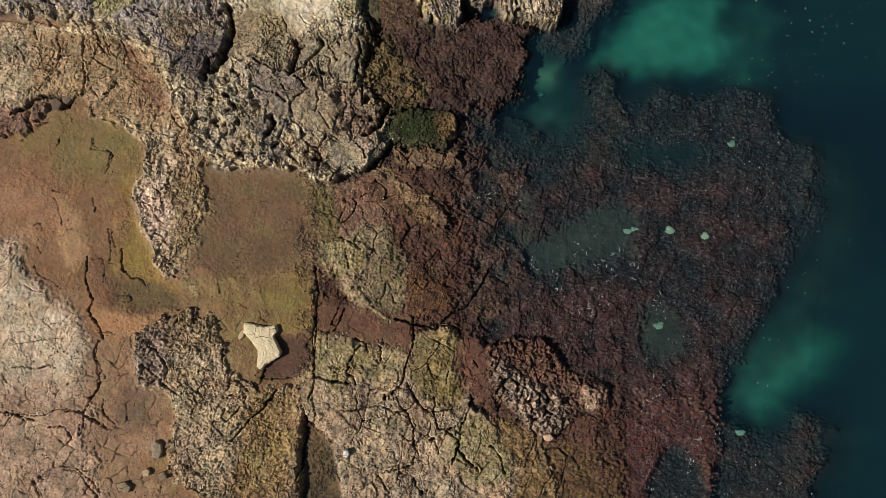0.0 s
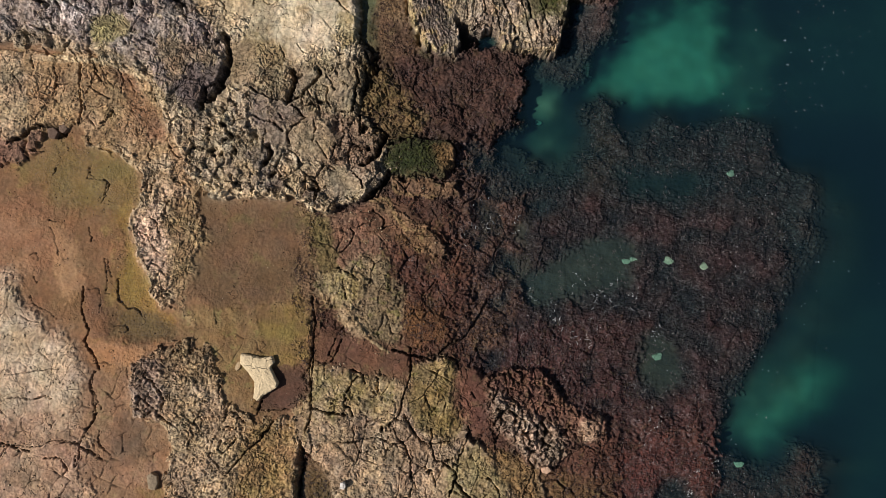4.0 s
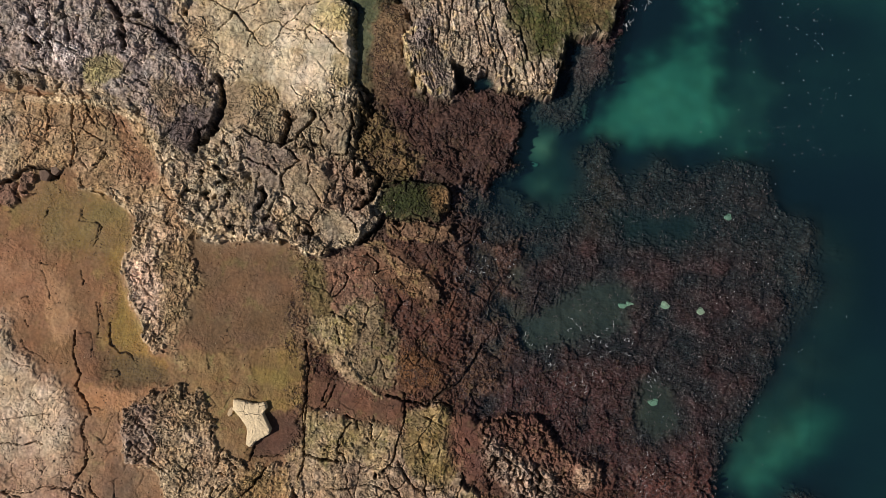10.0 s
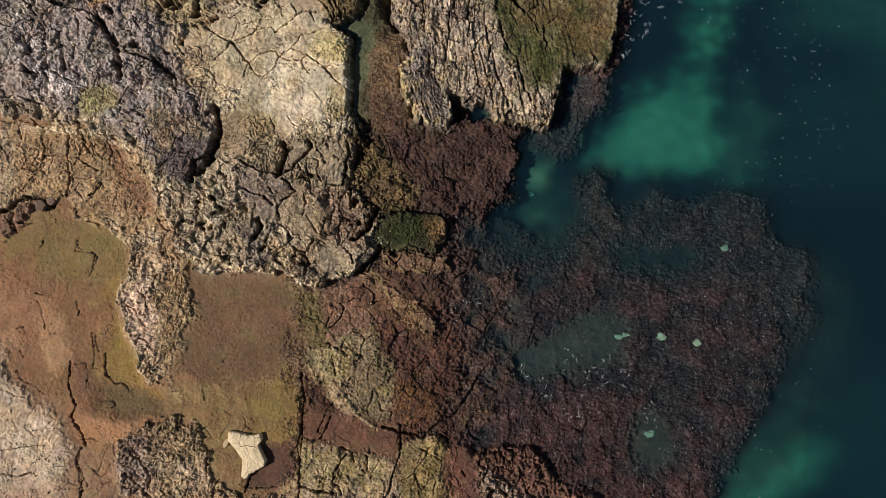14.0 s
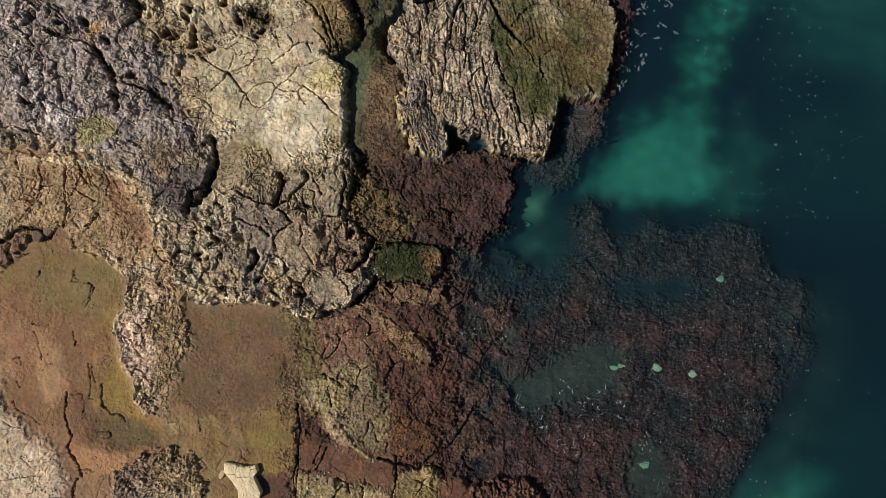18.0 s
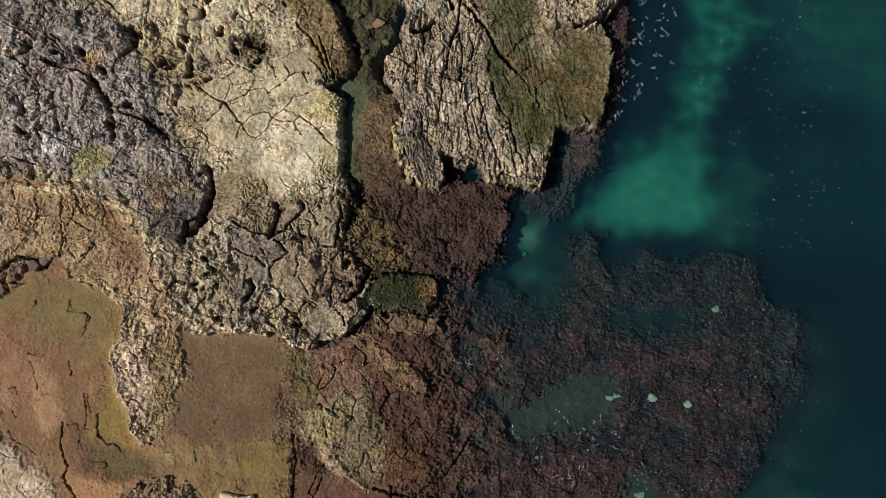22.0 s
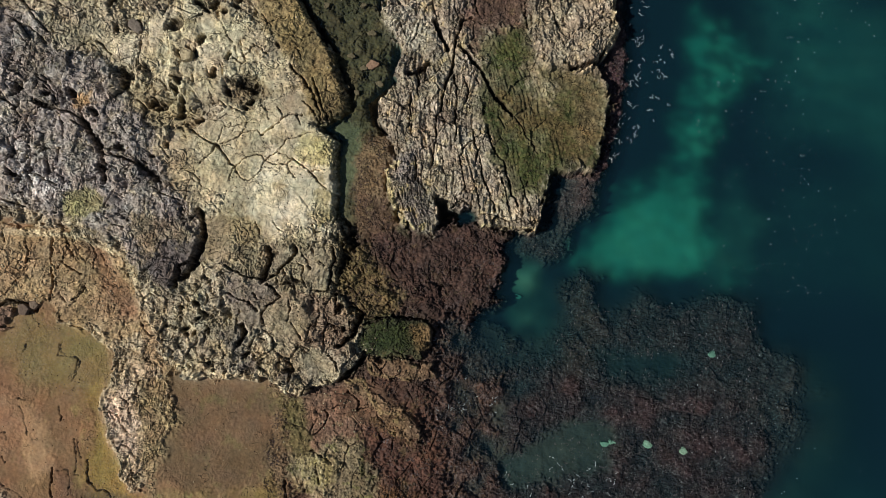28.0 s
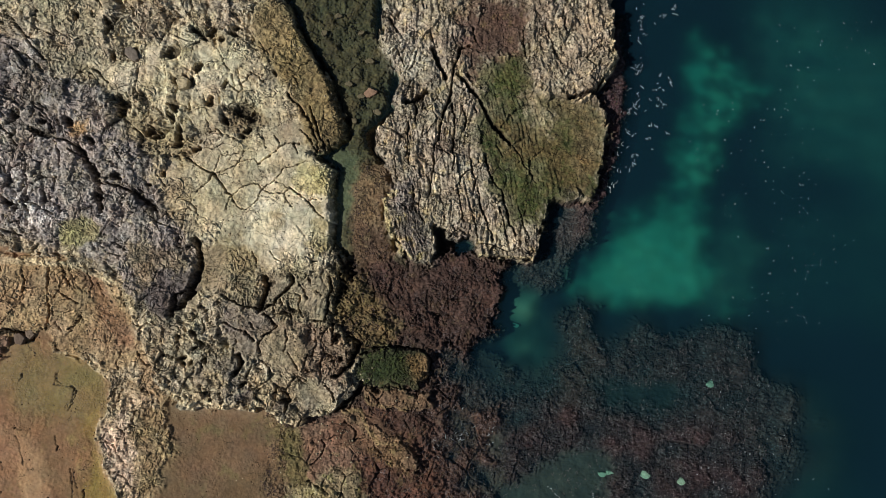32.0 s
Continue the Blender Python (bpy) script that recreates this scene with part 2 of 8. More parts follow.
def hole(x0, y0, r, depth):
    w = window([(x0, y0)], r * 2)
    x, y = GX[w] - x0, GY[w] - y0
    turn = 40 * x0 + 17 * y0
    u, v = x * math.cos(turn) + y * math.sin(turn), y * math.cos(turn) - x * math.sin(turn)
    f1, edge, ci, cj, dx, dy = cells(GX[w] + 0.04 * perlin(GX[w] / 0.1, GY[w] / 0.1, 992), GY[w], r * 0.75, 990)
    d = np.hypot(u * 0.75, v * 1.35) + 0.5 * r * fbm(GX[w], GY[w], r * 1.2, 4, 991, 0.7) + 0.5 * r * (lattice(ci, cj, 993) - 0.5)
    CUT[w] = np.maximum(CUT[w], depth * (1 - ease(0.35 * r, 1.0 * r, d)))
    # hole floor darkened in the colour, standing in for its shade
    SOIL_SHADE[w] = np.maximum(SOIL_SHADE[w], 0.8 * (1 - ease(0.5 * r, 0.9 * r, d)))


CUT = np.zeros(GX.shape, np.float32)


def outcrop(label, block=1.2):
    OUTCROPS.append((label, block))
    return len(OUTCROPS)


# sea floor, from the deep up
W_ALL = [(-19, -11), (18, -11), (18, 23), (-19, 23)]
zone([(4.9, 8.8), (7.2, 8.9), (9.2, 9.0), (10.9, 9.0), (10.7, 10.4), (9.7, 11.2), (9.65, 11.9), (9.4, 13.4), (9.7, 15.2), (11.2, 17.2), (10.4, 17.9), (9.5, 18.9), (8.7, 19.0), (8.54, 17.2), (8.7, 15.1), (8.36, 14.0), (7.6, 12.5), (6.45, 11.6), (5.3, 10.1)], -1.08, ((138, 190, 156), (66, 92, 82)), soft=0.45, wob=0.9, wobsize=0.8, mixsize=0.7, sharp=0.14, lump=(1.0, 0.16))
zone([(5.7, 9.0), (7.2, 9.05), (9.0, 9.2), (9.6, 9.6), (9.4, 10.8), (9.2, 11.9), (8.0, 12.2), (6.9, 11.6), (6.2, 10.4)], -1.0, ((146, 200, 166), (118, 166, 138)), soft=0.35, wob=0.3, wobsize=0.8, mixsize=0.7, lump=(0.7, 0.1))
zone([(8.2, 12.2), (9.2, 12.4), (9.5, 14.6), (10.6, 16.6), (9.2, 17.4), (8.7, 16.0), (8.9, 14.6)], -0.98, ((136, 188, 154), (70, 96, 84)), soft=0.4, wob=0.8, wobsize=0.7, mixsize=0.5, sharp=0.14, lump=(0.6, 0.12))
zone([(9.9, 8.9), (11.4, 9.4), (11.6, 11.5), (10.6, 12.8), (10.0, 11.4)], -1.06, ((120, 126, 106), (84, 92, 82)), soft=0.6, wob=0.6, wobsize=0.8, lump=(0.8, 0.12))
zone([(10.57, -2.80), (11.12, -1.53), (12.09, -0.43), (13.50, 0.10), (14.35, -0.44), (13.79, -1.71), (12.81, -2.61), (11.62, -3.31)], -1.0, ((148, 200, 164), (104, 146, 122)), soft=0.7, wob=0.5, wobsize=1.0, lump=(1.0, 0.12))
zone([(13.49, 0.31), (14.67, 1.64), (16.30, 2.20), (17.66, -0.98), (16.63, -6.29), (14.62, -6.46), (15.25, -2.40)], -1.1, ((120, 125, 105), (80, 86, 76)), soft=1.6, wob=1.0, wobsize=1.5, amount=0.4)
zone([(11.09, 20.05), (13.80, 20.99), (17.34, 18.73), (17.66, 12.79), (14.62, 14.59), (12.51, 14.80)], -1.1, ((128, 138, 120), (90, 100, 92)), soft=1.8, wob=1.2, wobsize=2.0, amount=1.0)
zone([(11.5, 9.2), (17.5, 9.0), (17.5, 13.0), (12.3, 13.2)], -1.1, ((120, 130, 112), (88, 98, 90)), soft=1.5, wob=1.0, wobsize=1.6, amount=0.35)

zone([(13.27, 6.24), (13.98, 4.45), (13.09, 1.93), (11.62, -0.61), (10.96, -3.08), (12.49, -1.72), (14.35, 1.24), (15.04, 3.73), (14.50, 6.35)], -0.88, ((88, 84, 72), (60, 60, 54)), soft=0.8, wob=0.5, wobsize=0.9, lump=(0.9, 0.15))

# the submerged reef flat and its blocks
WEED = dict(lump=(0.9, 0.22), nod=(0.13, 0.035), ridge=(0.35, 0.08), crack=(1.1, 0.08, 0.10, 0.06))
zone([(0.95, 7.19), (2.51, 6.04), (4.00, 5.74), (4.56, 8.14), (5.15, 8.72), (5.80, 8.46), (6.18, 7.42), (7.16, 8.57), (7.80, 8.41), (8.48, 7.62), (9.27, 8.33), (10.32, 8.42), (11.59, 8.20), (11.87, 6.84), (13.23, 6.75), (13.75, 5.10), (13.64, 3.84), (12.80, 2.72), (12.55, 1.67), (11.59, 0.15), (11.23, -0.70), (10.29, -2.20), (9.99, -3.43), (9.82, -8.01), (-2.16, -9.01), (-3.59, 6.37)], -0.54, ((72, 55, 51), (56, 45, 44), (68, 55, 48)), soft=1.0, wob=0.2, wobsize=0.8, lump=(0.7, 0.25), nod=(0.16, 0.06), ridge=(0.3, 0.08))
zone([(10.77, -3.47), (11.71, -3.99), (12.78, -3.10), (13.78, -2.61), (14.43, -3.66), (14.27, -4.47), (13.94, -6.09), (13.81, -7.67), (10.01, -7.99), (10.17, -3.62)], -0.54, ((80, 53, 48), (62, 47, 43)), soft=0.7, wob=0.2, wobsize=0.8, **WEED)
zone([(-3.45, 5.25), (1.13, 4.81), (2.01, 4.05), (3.25, 3.95), (4.18, 5.28), (4.98, 5.66), (5.93, 5.22), (7.68, 5.26), (9.33, 5.30), (11.00, 4.82), (12.19, 3.47), (12.06, 2.03), (11.24, 0.33), (10.34, -1.76), (9.87, -3.39), (9.69, -7.91), (-2.13, -8.90)], -0.41, ((54, 41, 41), (42, 34, 36), (54, 44, 40)), soft=0.6, wob=0.3, wobsize=0.9, **WEED)
zone([(7.94, 7.70), (9.58, 8.05), (11.25, 7.87), (11.58, 5.49), (10.17, 4.95), (8.30, 5.21)], -0.52, ((64, 49, 47), (50, 41, 41)), soft=0.4, wob=0.3, **WEED)
zone([(4.58, 8.36), (5.40, 8.54), (5.73, 7.30), (5.93, 5.22), (4.81, 5.12), (4.37, 5.50), (4.91, 6.59)], -0.48, ((70, 54, 44), (56, 45, 40)), soft=0.6, wob=0.25, **WEED)
zone([(3.96, 12.87), (5.33, 12.80), (5.64, 11.57), (4.91, 10.45), (3.73, 9.70), (3.28, 10.07), (3.61, 10.94)], -0.47, ((86, 68, 64), (66, 54, 52)), soft=0.3, wob=0.25, **WEED)
zone([(2.31, 9.43), (2.88, 10.01), (3.89, 10.42), (4.66, 9.85), (4.41, 8.98), (3.50, 8.80), (2.77, 8.84), (2.24, 9.00)], -0.62, ((88, 68, 64), (66, 54, 52)), soft=0.4, wob=0.3, wobsize=0.6, lump=(0.7, 0.2), nod=(0.16, 0.05))
zone([(1.83, 6.45), (3.13, 6.88), (4.57, 6.90), (4.94, 6.00), (4.07, 5.31), (2.62, 5.49)], -0.64, ((76, 62, 54), (58, 50, 46)), soft=0.4, wob=0.35, wobsize=0.6, lump=(0.7, 0.25), nod=(0.16, 0.05))
# sandy basins in the reef
zone([(2.36, 8.48), (2.75, 8.95), (3.50, 8.90), (3.89, 7.96), (4.20, 6.69), (3.81, 6.23), (2.73, 6.46), (2.34, 7.39)], -1.0, ((84, 88, 74), (56, 62, 54)), soft=0.4, wob=0.2)
zone([(2.78, 8.62), (3.52, 8.69), (3.62, 8.15), (3.16, 7.79), (2.83, 7.98)], -0.88, ((196, 190, 156), (150, 146, 120)), soft=0.3, wob=0.12)
zone([(2.79, 7.11), (3.63, 7.18), (3.77, 6.76), (2.93, 6.62)], -0.93, ((140, 136, 112), (104, 102, 86)), soft=0.3, wob=0.12)
zone([(2.62, 1.86), (3.42, 2.34), (4.40, 3.05), (5.19, 3.53), (6.22, 3.66), (6.89, 3.05), (6.50, 2.60), (6.45, 1.87), (5.54, 1.48), (4.32, 1.28), (3.52, 0.90), (3.00, 1.06)], -0.56, ((80, 74, 66), (66, 60, 54)), soft=0.2, wob=0.18, sand=1.0, lump=(0.4, 0.05))
zone([(5.96, 6.02), (7.32, 6.03), (8.77, 6.26), (9.01, 5.75), (7.99, 5.24), (6.34, 5.10)], -0.70, ((54, 54, 50), (46, 46, 45)), soft=0.5, wob=0.2, sand=1.0)
zone([(6.88, 0.05), (7.67, 0.43), (8.33, -0.13), (8.50, -1.34), (7.83, -2.00), (7.06, -1.26)], -0.54, ((80, 74, 64), (62, 56, 50)), soft=0.3, wob=0.15, sand=1.0)
zone([(1.83, 4.08), (2.77, 4.06), (3.00, 2.30), (2.25, 1.41), (1.74, 2.61)], -0.48, ((84, 76, 66), (66, 60, 54)), soft=0.2, wob=0.15, sand=1.0)
zone([(0.09, 2.41), (1.09, 2.50), (1.97, 1.56), (2.55, 0.60), (2.32, -0.32), (1.56, -0.88), (0.36, -0.79)], -0.31, ((98, 76, 60), (74, 58, 50), (94, 82, 60)), soft=0.3, wob=0.3, wet=0.6, lump=(0.7, 0.26), nod=(0.15, 0.06), crag=(0.6, 0.08), crack=(0.7, 0.06, 0.12, 0.12))

# weed-covered platform at the waterline
zone([(2.14, -0.63), (3.46, 0.58), (5.44, 0.85), (6.87, 0.57), (6.52, -0.26), (6.89, -1.23), (7.73, -2.04), (8.41, -1.69), (9.39, -1.41), (9.71, -2.76), (7.72, -3.32), (5.53, -3.31), (4.08, -2.45), (2.47, -2.19)], -0.32, ((74, 50, 48), (58, 43, 42), (70, 56, 48)), soft=0.5, wob=0.3, wobsize=0.8, wet=0.6, lump=(0.7, 0.16), nod=(0.15, 0.06), crag=(0.7, 0.08), crack=(0.75, 0.06, 0.12, 0.10))
RED = ((94, 65, 53), (74, 52, 45), (96, 78, 54))
zone([(-1.63, 9.74), (1.74, 10.28), (2.39, 9.74), (2.27, 7.93), (1.85, 7.09), (1.14, 6.23), (0.66, 6.97), (0.15, 6.13), (0.86, 5.02), (0.82, 3.46), (1.05, 1.16), (-4.19, 0.64), (-4.55, 3.69), (-3.37, 7.36), (-2.84, 9.82)], -0.12, ((80, 59, 51), (62, 48, 44), (84, 69, 52)), soft=0.3, wob=0.25, wobsize=0.7, wet=0.6, lump=(0.6, 0.14), nod=(0.16, 0.06), crag=(0.7, 0.08), crack=(0.75, 0.06, 0.14, 0.12))
zone([(-5.31, 3.97), (-2.09, 4.25), (-0.03, 3.81), (1.25, 2.90), (1.21, 0.89), (0.72, -0.35), (1.60, -1.47), (2.46, -2.18), (4.05, -2.25), (5.50, -3.10), (6.70, -3.39), (7.65, -2.73), (8.46, -3.14), (9.23, -2.79), (9.73, -3.91), (9.72, -7.76), (-4.03, -8.91)], -0.14, RED, soft=0.5, wob=0.32, wobsize=0.7, wet=0.6, lump=(0.6, 0.14), nod=(0.15, 0.06), crag=(0.7, 0.08), crack=(0.75, 0.06, 0.14, 0.12))
zone([(-0.19, 5.67), (0.80, 6.06), (1.89, 5.22), (2.56, 4.46), (2.32, 3.62), (2.79, 2.74), (2.26, 1.78), (2.82, 1.03), (1.85, 0.54), (0.75, 1.66), (0.29, 3.65)], -0.37, ((86, 66, 56), (64, 51, 46), (80, 68, 54)), soft=0.5, wob=0.4, wobsize=0.9, wet=0.6, lump=(0.9, 0.34), nod=(0.15, 0.06), crag=(0.6, 0.10), crack=(0.7, 0.08, 0.16, 0.12))
zone([(6.73, -3.78), (7.66, -3.02), (8.67, -3.23), (9.66, -2.75), (9.78, -4.68), (9.72, -7.76), (6.04, -8.07), (6.24, -5.37)], -0.26, ((88, 54, 48), (72, 48, 44)), soft=0.4, wob=0.4, wet=0.6, lump=(0.5, 0.10), nod=(0.14, 0.05))
zone([(7.59, -7.93), (7.65, -5.83), (8.17, -4.82), (8.75, -4.58), (9.57, -5.28), (9.91, -7.74)], -0.55, ((70, 50, 46), (58, 46, 44)), soft=0.2, wob=0.15, wet=0.6, nod=(0.16, 0.06))
zone([(1.90, -5.16), (3.84, -4.80), (6.20, -4.79), (6.84, -5.51), (6.62, -8.02), (2.16, -8.39)], -0.1, ((106, 84, 58), (84, 60, 46), (104, 92, 60)), soft=0.3, wob=0.25, lump=(0.6, 0.1), nod=(0.2, 0.08), crack=(0.8, 0.08, 0.12, 0.05))
zone([(5.30, 19.26), (5.34, 17.57), (4.94, 16.27), (4.46, 15.80), (5.04, 15.03), (5.25, 14.22), (5.26, 13.19), (5.08, 12.24), (5.44, 12.08), (5.78, 12.83), (6.02, 13.84), (6.12, 15.13), (6.10, 16.59), (5.88, 18.05), (5.85, 19.32)], -0.29, ((74, 50, 52), (56, 42, 46), (66, 56, 50)), soft=0.25, wob=0.14, wet=0.6, lump=(0.4, 0.12), nod=(0.15, 0.05))

# the silted shelf to the west
zone([(-19.27, 9.34), (-10.16, 10.12), (-8.47, 5.2), (-4.9, 4.9), (-4.32, -1.17), (-4.50, -2.75), (-4.09, -8.84), (-16.63, -9.90)], 0.03, ((140, 107, 78), (120, 92, 68), (133, 113, 74)), soft=0.12, wob=0.08, mixsize=1.8, lump=(1.5, 0.05), nod=(0.09, 0.008))
zone([(-9.14, 4.4), (-4.85, 4.6), (-4.51, 0.39), (-6.26, 0.05), (-7.62, -0.27), (-8.67, 0.24), (-9.02, 1.60)], -0.02, ((117, 92, 69), (104, 84, 62), (114, 99, 67)), soft=0.25, wob=0.15, mixsize=1.6, lump=(0.8, 0.02), nod=(0.07, 0.01))
zone([(-6.36, 0.04), (-4.71, 0.38), (-4.36, -1.57), (-5.08, -1.83), (-6.08, -1.71), (-6.46, -0.96)], 0.02, ((131, 113, 65), (120, 98, 65)), soft=0.25, wob=0.2, mixsize=0.5, nod=(0.08, 0.012), grain=(85, 0.5, 0.05, 0.012))
zone([(-9.39, -0.42), (-6.26, 0.05), (-5.88, -3.65), (-7.23, -3.96), (-7.80, -2.25), (-8.91, -1.17)], 0.05, ((135, 113, 76), (122, 96, 68), (131, 122, 76)), soft=0.2, wob=0.2, lump=(0.5, 0.05), nod=(0.08, 0.014), crack=(0.6, 0.035, 0.04, 0.04))
# the shallow silt basin and the tan sheet inside it
zone([(-18.65, 4.83), (-15.35, 4.29), (-14.11, 5.63), (-13.05, 5.21), (-11.37, 4.64), (-10.93, 3.45), (-11.21, 2.42), (-10.65, 1.06), (-9.90, -0.26), (-8.97, -0.58), (-9.49, -1.32), (-11.44, -1.58), (-12.39, -1.86), (-14.30, -0.84), (-18.05, 0.43)], -0.03, ((133, 100, 72), (122, 96, 68), (140, 118, 74)), soft=0.1, wob=0.08, mixsize=1.7, lump=(1.0, 0.025), nod=(0.07, 0.006))
zone([(-15.16, 4.31), (-14.51, 5.59), (-13.05, 5.21), (-11.37, 4.64), (-11.00, 4.06), (-11.13, 2.63), (-12.55, 2.71), (-14.23, 3.37)], -0.05, ((124, 109, 70), (127, 106, 73)), soft=0.35, wob=0.25, mixsize=1.0, nod=(0.07, 0.005))
zone([(-11.71, 2.78), (-11.23, 3.43), (-11.21, 2.42), (-10.80, 1.45), (-10.41, 0.69), (-9.90, -0.26), (-9.16, -0.70), (-9.52, -1.02), (-10.77, -0.54), (-11.33, 0.01), (-11.30, 1.01), (-11.24, 1.81)], -0.06, ((146, 124, 70), (135, 109, 63)), soft=0.15, wob=0.12, mixsize=0.4, nod=(0.08, 0.02))
zone([(-13.95, 2.39), (-13.49, 2.23), (-12.86, 1.68), (-12.55, 0.30), (-12.95, -0.52), (-13.56, 0.42)], 0.03, ((166, 133, 98), (153, 120, 87)), soft=0.10, wob=0.08, mixsize=0.8, nod=(0.07, 0.006))
zone([(-15.20, 3.09), (-14.01, 2.38), (-13.66, 0.41), (-14.65, 0.32), (-16.87, 0.53), (-17.19, 2.92)], 0.0, ((153, 118, 89), (133, 98, 72)), soft=0.25, wob=0.25, mixsize=0.8, nod=(0.1, 0.012), pits=(0.35, 0.2, 0.015))
zone([(-11.26, -0.58), (-10.48, -0.41), (-9.15, -0.79), (-9.00, -1.27), (-10.25, -1.58), (-11.46, -1.38)], -0.10, ((113, 96, 65), (96, 81, 59)), soft=0.12, wob=0.1, mixsize=0.4, nod=(0.1, 0.02))
zone([(-12.44, 0.21), (-11.82, -0.03), (-11.46, -1.38), (-12.02, -1.63), (-12.41, -0.87)], 0.05, ((126, 94, 70), (113, 87, 68)), soft=0.05, wob=0.06, nod=(0.1, 0.01))
zone([(-12.26, -1.61), (-10.63, -1.71), (-9.46, -1.51), (-10.15, -2.06), (-10.54, -2.48), (-10.49, -3.75), (-11.11, -3.51), (-11.91, -2.60)], 0.01, ((172, 130, 92), (154, 116, 80)), soft=0.12, wob=0.12, mixsize=0.4, nod=(0.06, 0.012))
zone([(-12.30, -2.63), (-10.54, -2.48), (-10.36, -4.03), (-9.15, -4.31), (-9.15, -6.04), (-10.03, -6.88), (-8.81, -7.35), (-7.83, -9.16), (-12.42, -9.55), (-12.31, -5.74)], 0.03, ((152, 122, 94), (132, 104, 80), (146, 124, 90)), soft=0.2, wob=0.15, mixsize=0.8, lump=(0.6, 0.05), nod=(0.1, 0.015), crack=(0.55, 0.05, 0.05, 0.06))
zone([(-10.94, -4.08), (-9.85, -4.18), (-9.62, -5.32), (-10.35, -5.76), (-11.00, -5.24)], 0.06, ((122, 96, 76), (113, 94, 74)), soft=0.08, wob=0.08, nod=(0.1, 0.012), crack=(0.5, 0.05, 0.05, 0.05))

# pale slabs in the south-west
o_sw = outcrop("pale pinkish limestone pavement with thin joints, half silted", 1.5)
zone([(-18.03, 0.83), (-15.01, 0.53), (-14.74, -0.28), (-14.19, -0.93), (-13.46, -1.55), (-13.17, -1.14), (-12.91, -1.66), (-12.05, -2.61), (-12.23, -3.40), (-12.23, -4.36), (-13.75, -4.69), (-17.18, -5.36)], 0.12, ((188, 166, 136), (168, 145, 117), (184, 162, 134)), soft=0.3, wob=0.14, thing=o_sw, mixsize=1.0, lump=(1.0, 0.05), nod=(0.16, 0.02), crack=(0.75, 0.03, 0.05, 0.03))
zone([(-17.26, -4.79), (-13.78, -4.50), (-12.06, -4.16), (-11.92, -5.30), (-11.54, -6.79), (-10.83, -7.87), (-10.46, -9.34), (-16.56, -9.86)], 0.09, ((164, 136, 108), (140, 112, 88), (178, 146, 122)), soft=0.3, wob=0.3, thing=o_sw, mixsize=0.7, lump=(0.8, 0.06), nod=(0.12, 0.02), crack=(0.5, 0.05, 0.06, 0.05))

# tan fractured shelf under the main outcrop
o_shelf = outcrop("tan fractured limestone shelf with dark open joints", 1.3)
zone([(-19.05, 8.27), (-15.41, 8.37), (-12.57, 8.41), (-10.48, 7.86), (-9.53, 6.61), (-9.00, 5.42), (-8.38, 4.36), (-9.00, 3.60), (-9.40, 3.57), (-10.13, 4.72), (-10.90, 4.45), (-12.06, 4.96), (-12.99, 5.18), (-13.48, 5.86), (-14.06, 5.71), (-15.02, 5.32), (-15.79, 5.05), (-18.60, 5.01)], 0.12, ((144, 120, 85), (126, 104, 72), (150, 129, 94)), ledge=True, soft=0.06, wob=0.08, thing=o_shelf, mixsize=0.7, lump=(0.6, 0.05), nod=(0.12, 0.03), crack=(0.55, 0.045, 0.07, 0.05))
zone([(-19.02, 8.06), (-15.59, 8.25), (-15.32, 6.93), (-15.24, 5.50), (-15.80, 5.15), (-18.60, 5.01)], 0.16, ((159, 140, 109), (133, 116, 87)), soft=0.12, wob=0.15, thing=o_shelf, mixsize=0.5, nod=(0.14, 0.05), crack=(0.5, 0.06, 0.08, 0.05))
zone([(-12.65, 8.19), (-11.58, 7.77), (-10.98, 6.89), (-10.24, 5.73), (-10.00, 5.34), (-10.84, 5.67), (-11.53, 6.43), (-12.15, 7.41)], 0.05, ((126, 96, 68), (113, 87, 61)), soft=0.12, wob=0.1, thing=o_shelf, nod=(0.08, 0.01), crack=(0.5, 0.03, 0.03, 0.03))
zone([(-17.80, 4.79), (-16.04, 5.14), (-15.32, 5.10), (-15.05, 4.51), (-15.31, 4.18), (-16.32, 4.20), (-17.65, 3.68)], 0.12, ((122, 94, 76), (107, 81, 63)), ledge=True, soft=0.05, wob=0.07, thing=o_shelf, nod=(0.1, 0.02), crack=(0.5, 0.05, 0.05, 0.05))
zone([(-15.10, 5.43), (-14.72, 5.56), (-14.63, 4.85), (-14.93, 4.69), (-15.19, 4.87)], 0.14, ((120, 92, 74), (100, 78, 63)), ledge=True, soft=0.04, wob=0.05, thing=o_shelf, nod=(0.1, 0.03))

# rough crust that rims the basin
o_rim = outcrop("grey-tan nodular limestone crust along a silt basin", 1.0)
CRUST = dict(lump=(0.5, 0.06), crag=(0.5, 0.08), nod=(0.15, 0.035), crack=(0.42, 0.035, 0.10, 0.22), ridge=(0.14, 0.05))
zone([(-12.96, 5.17), (-12.05, 5.05), (-11.31, 4.71), (-10.82, 4.34), (-10.96, 3.42), (-11.21, 2.50), (-10.82, 1.59), (-10.37, 0.78), (-10.18, 0.10), (-9.74, -0.25), (-9.31, -0.22), (-9.17, 0.78), (-8.86, 1.60), (-8.70, 2.81), (-9.08, 3.58), (-9.66, 4.34), (-10.14, 5.01), (-10.92, 4.84), (-11.97, 5.26)], 0.14, ((164, 144, 113), (137, 118, 87), (183, 164, 131)), ledge=True, soft=0.07, wob=0.10, wobsize=0.3, part="crust_block", thing=o_rim, mixsize=0.5, **CRUST)
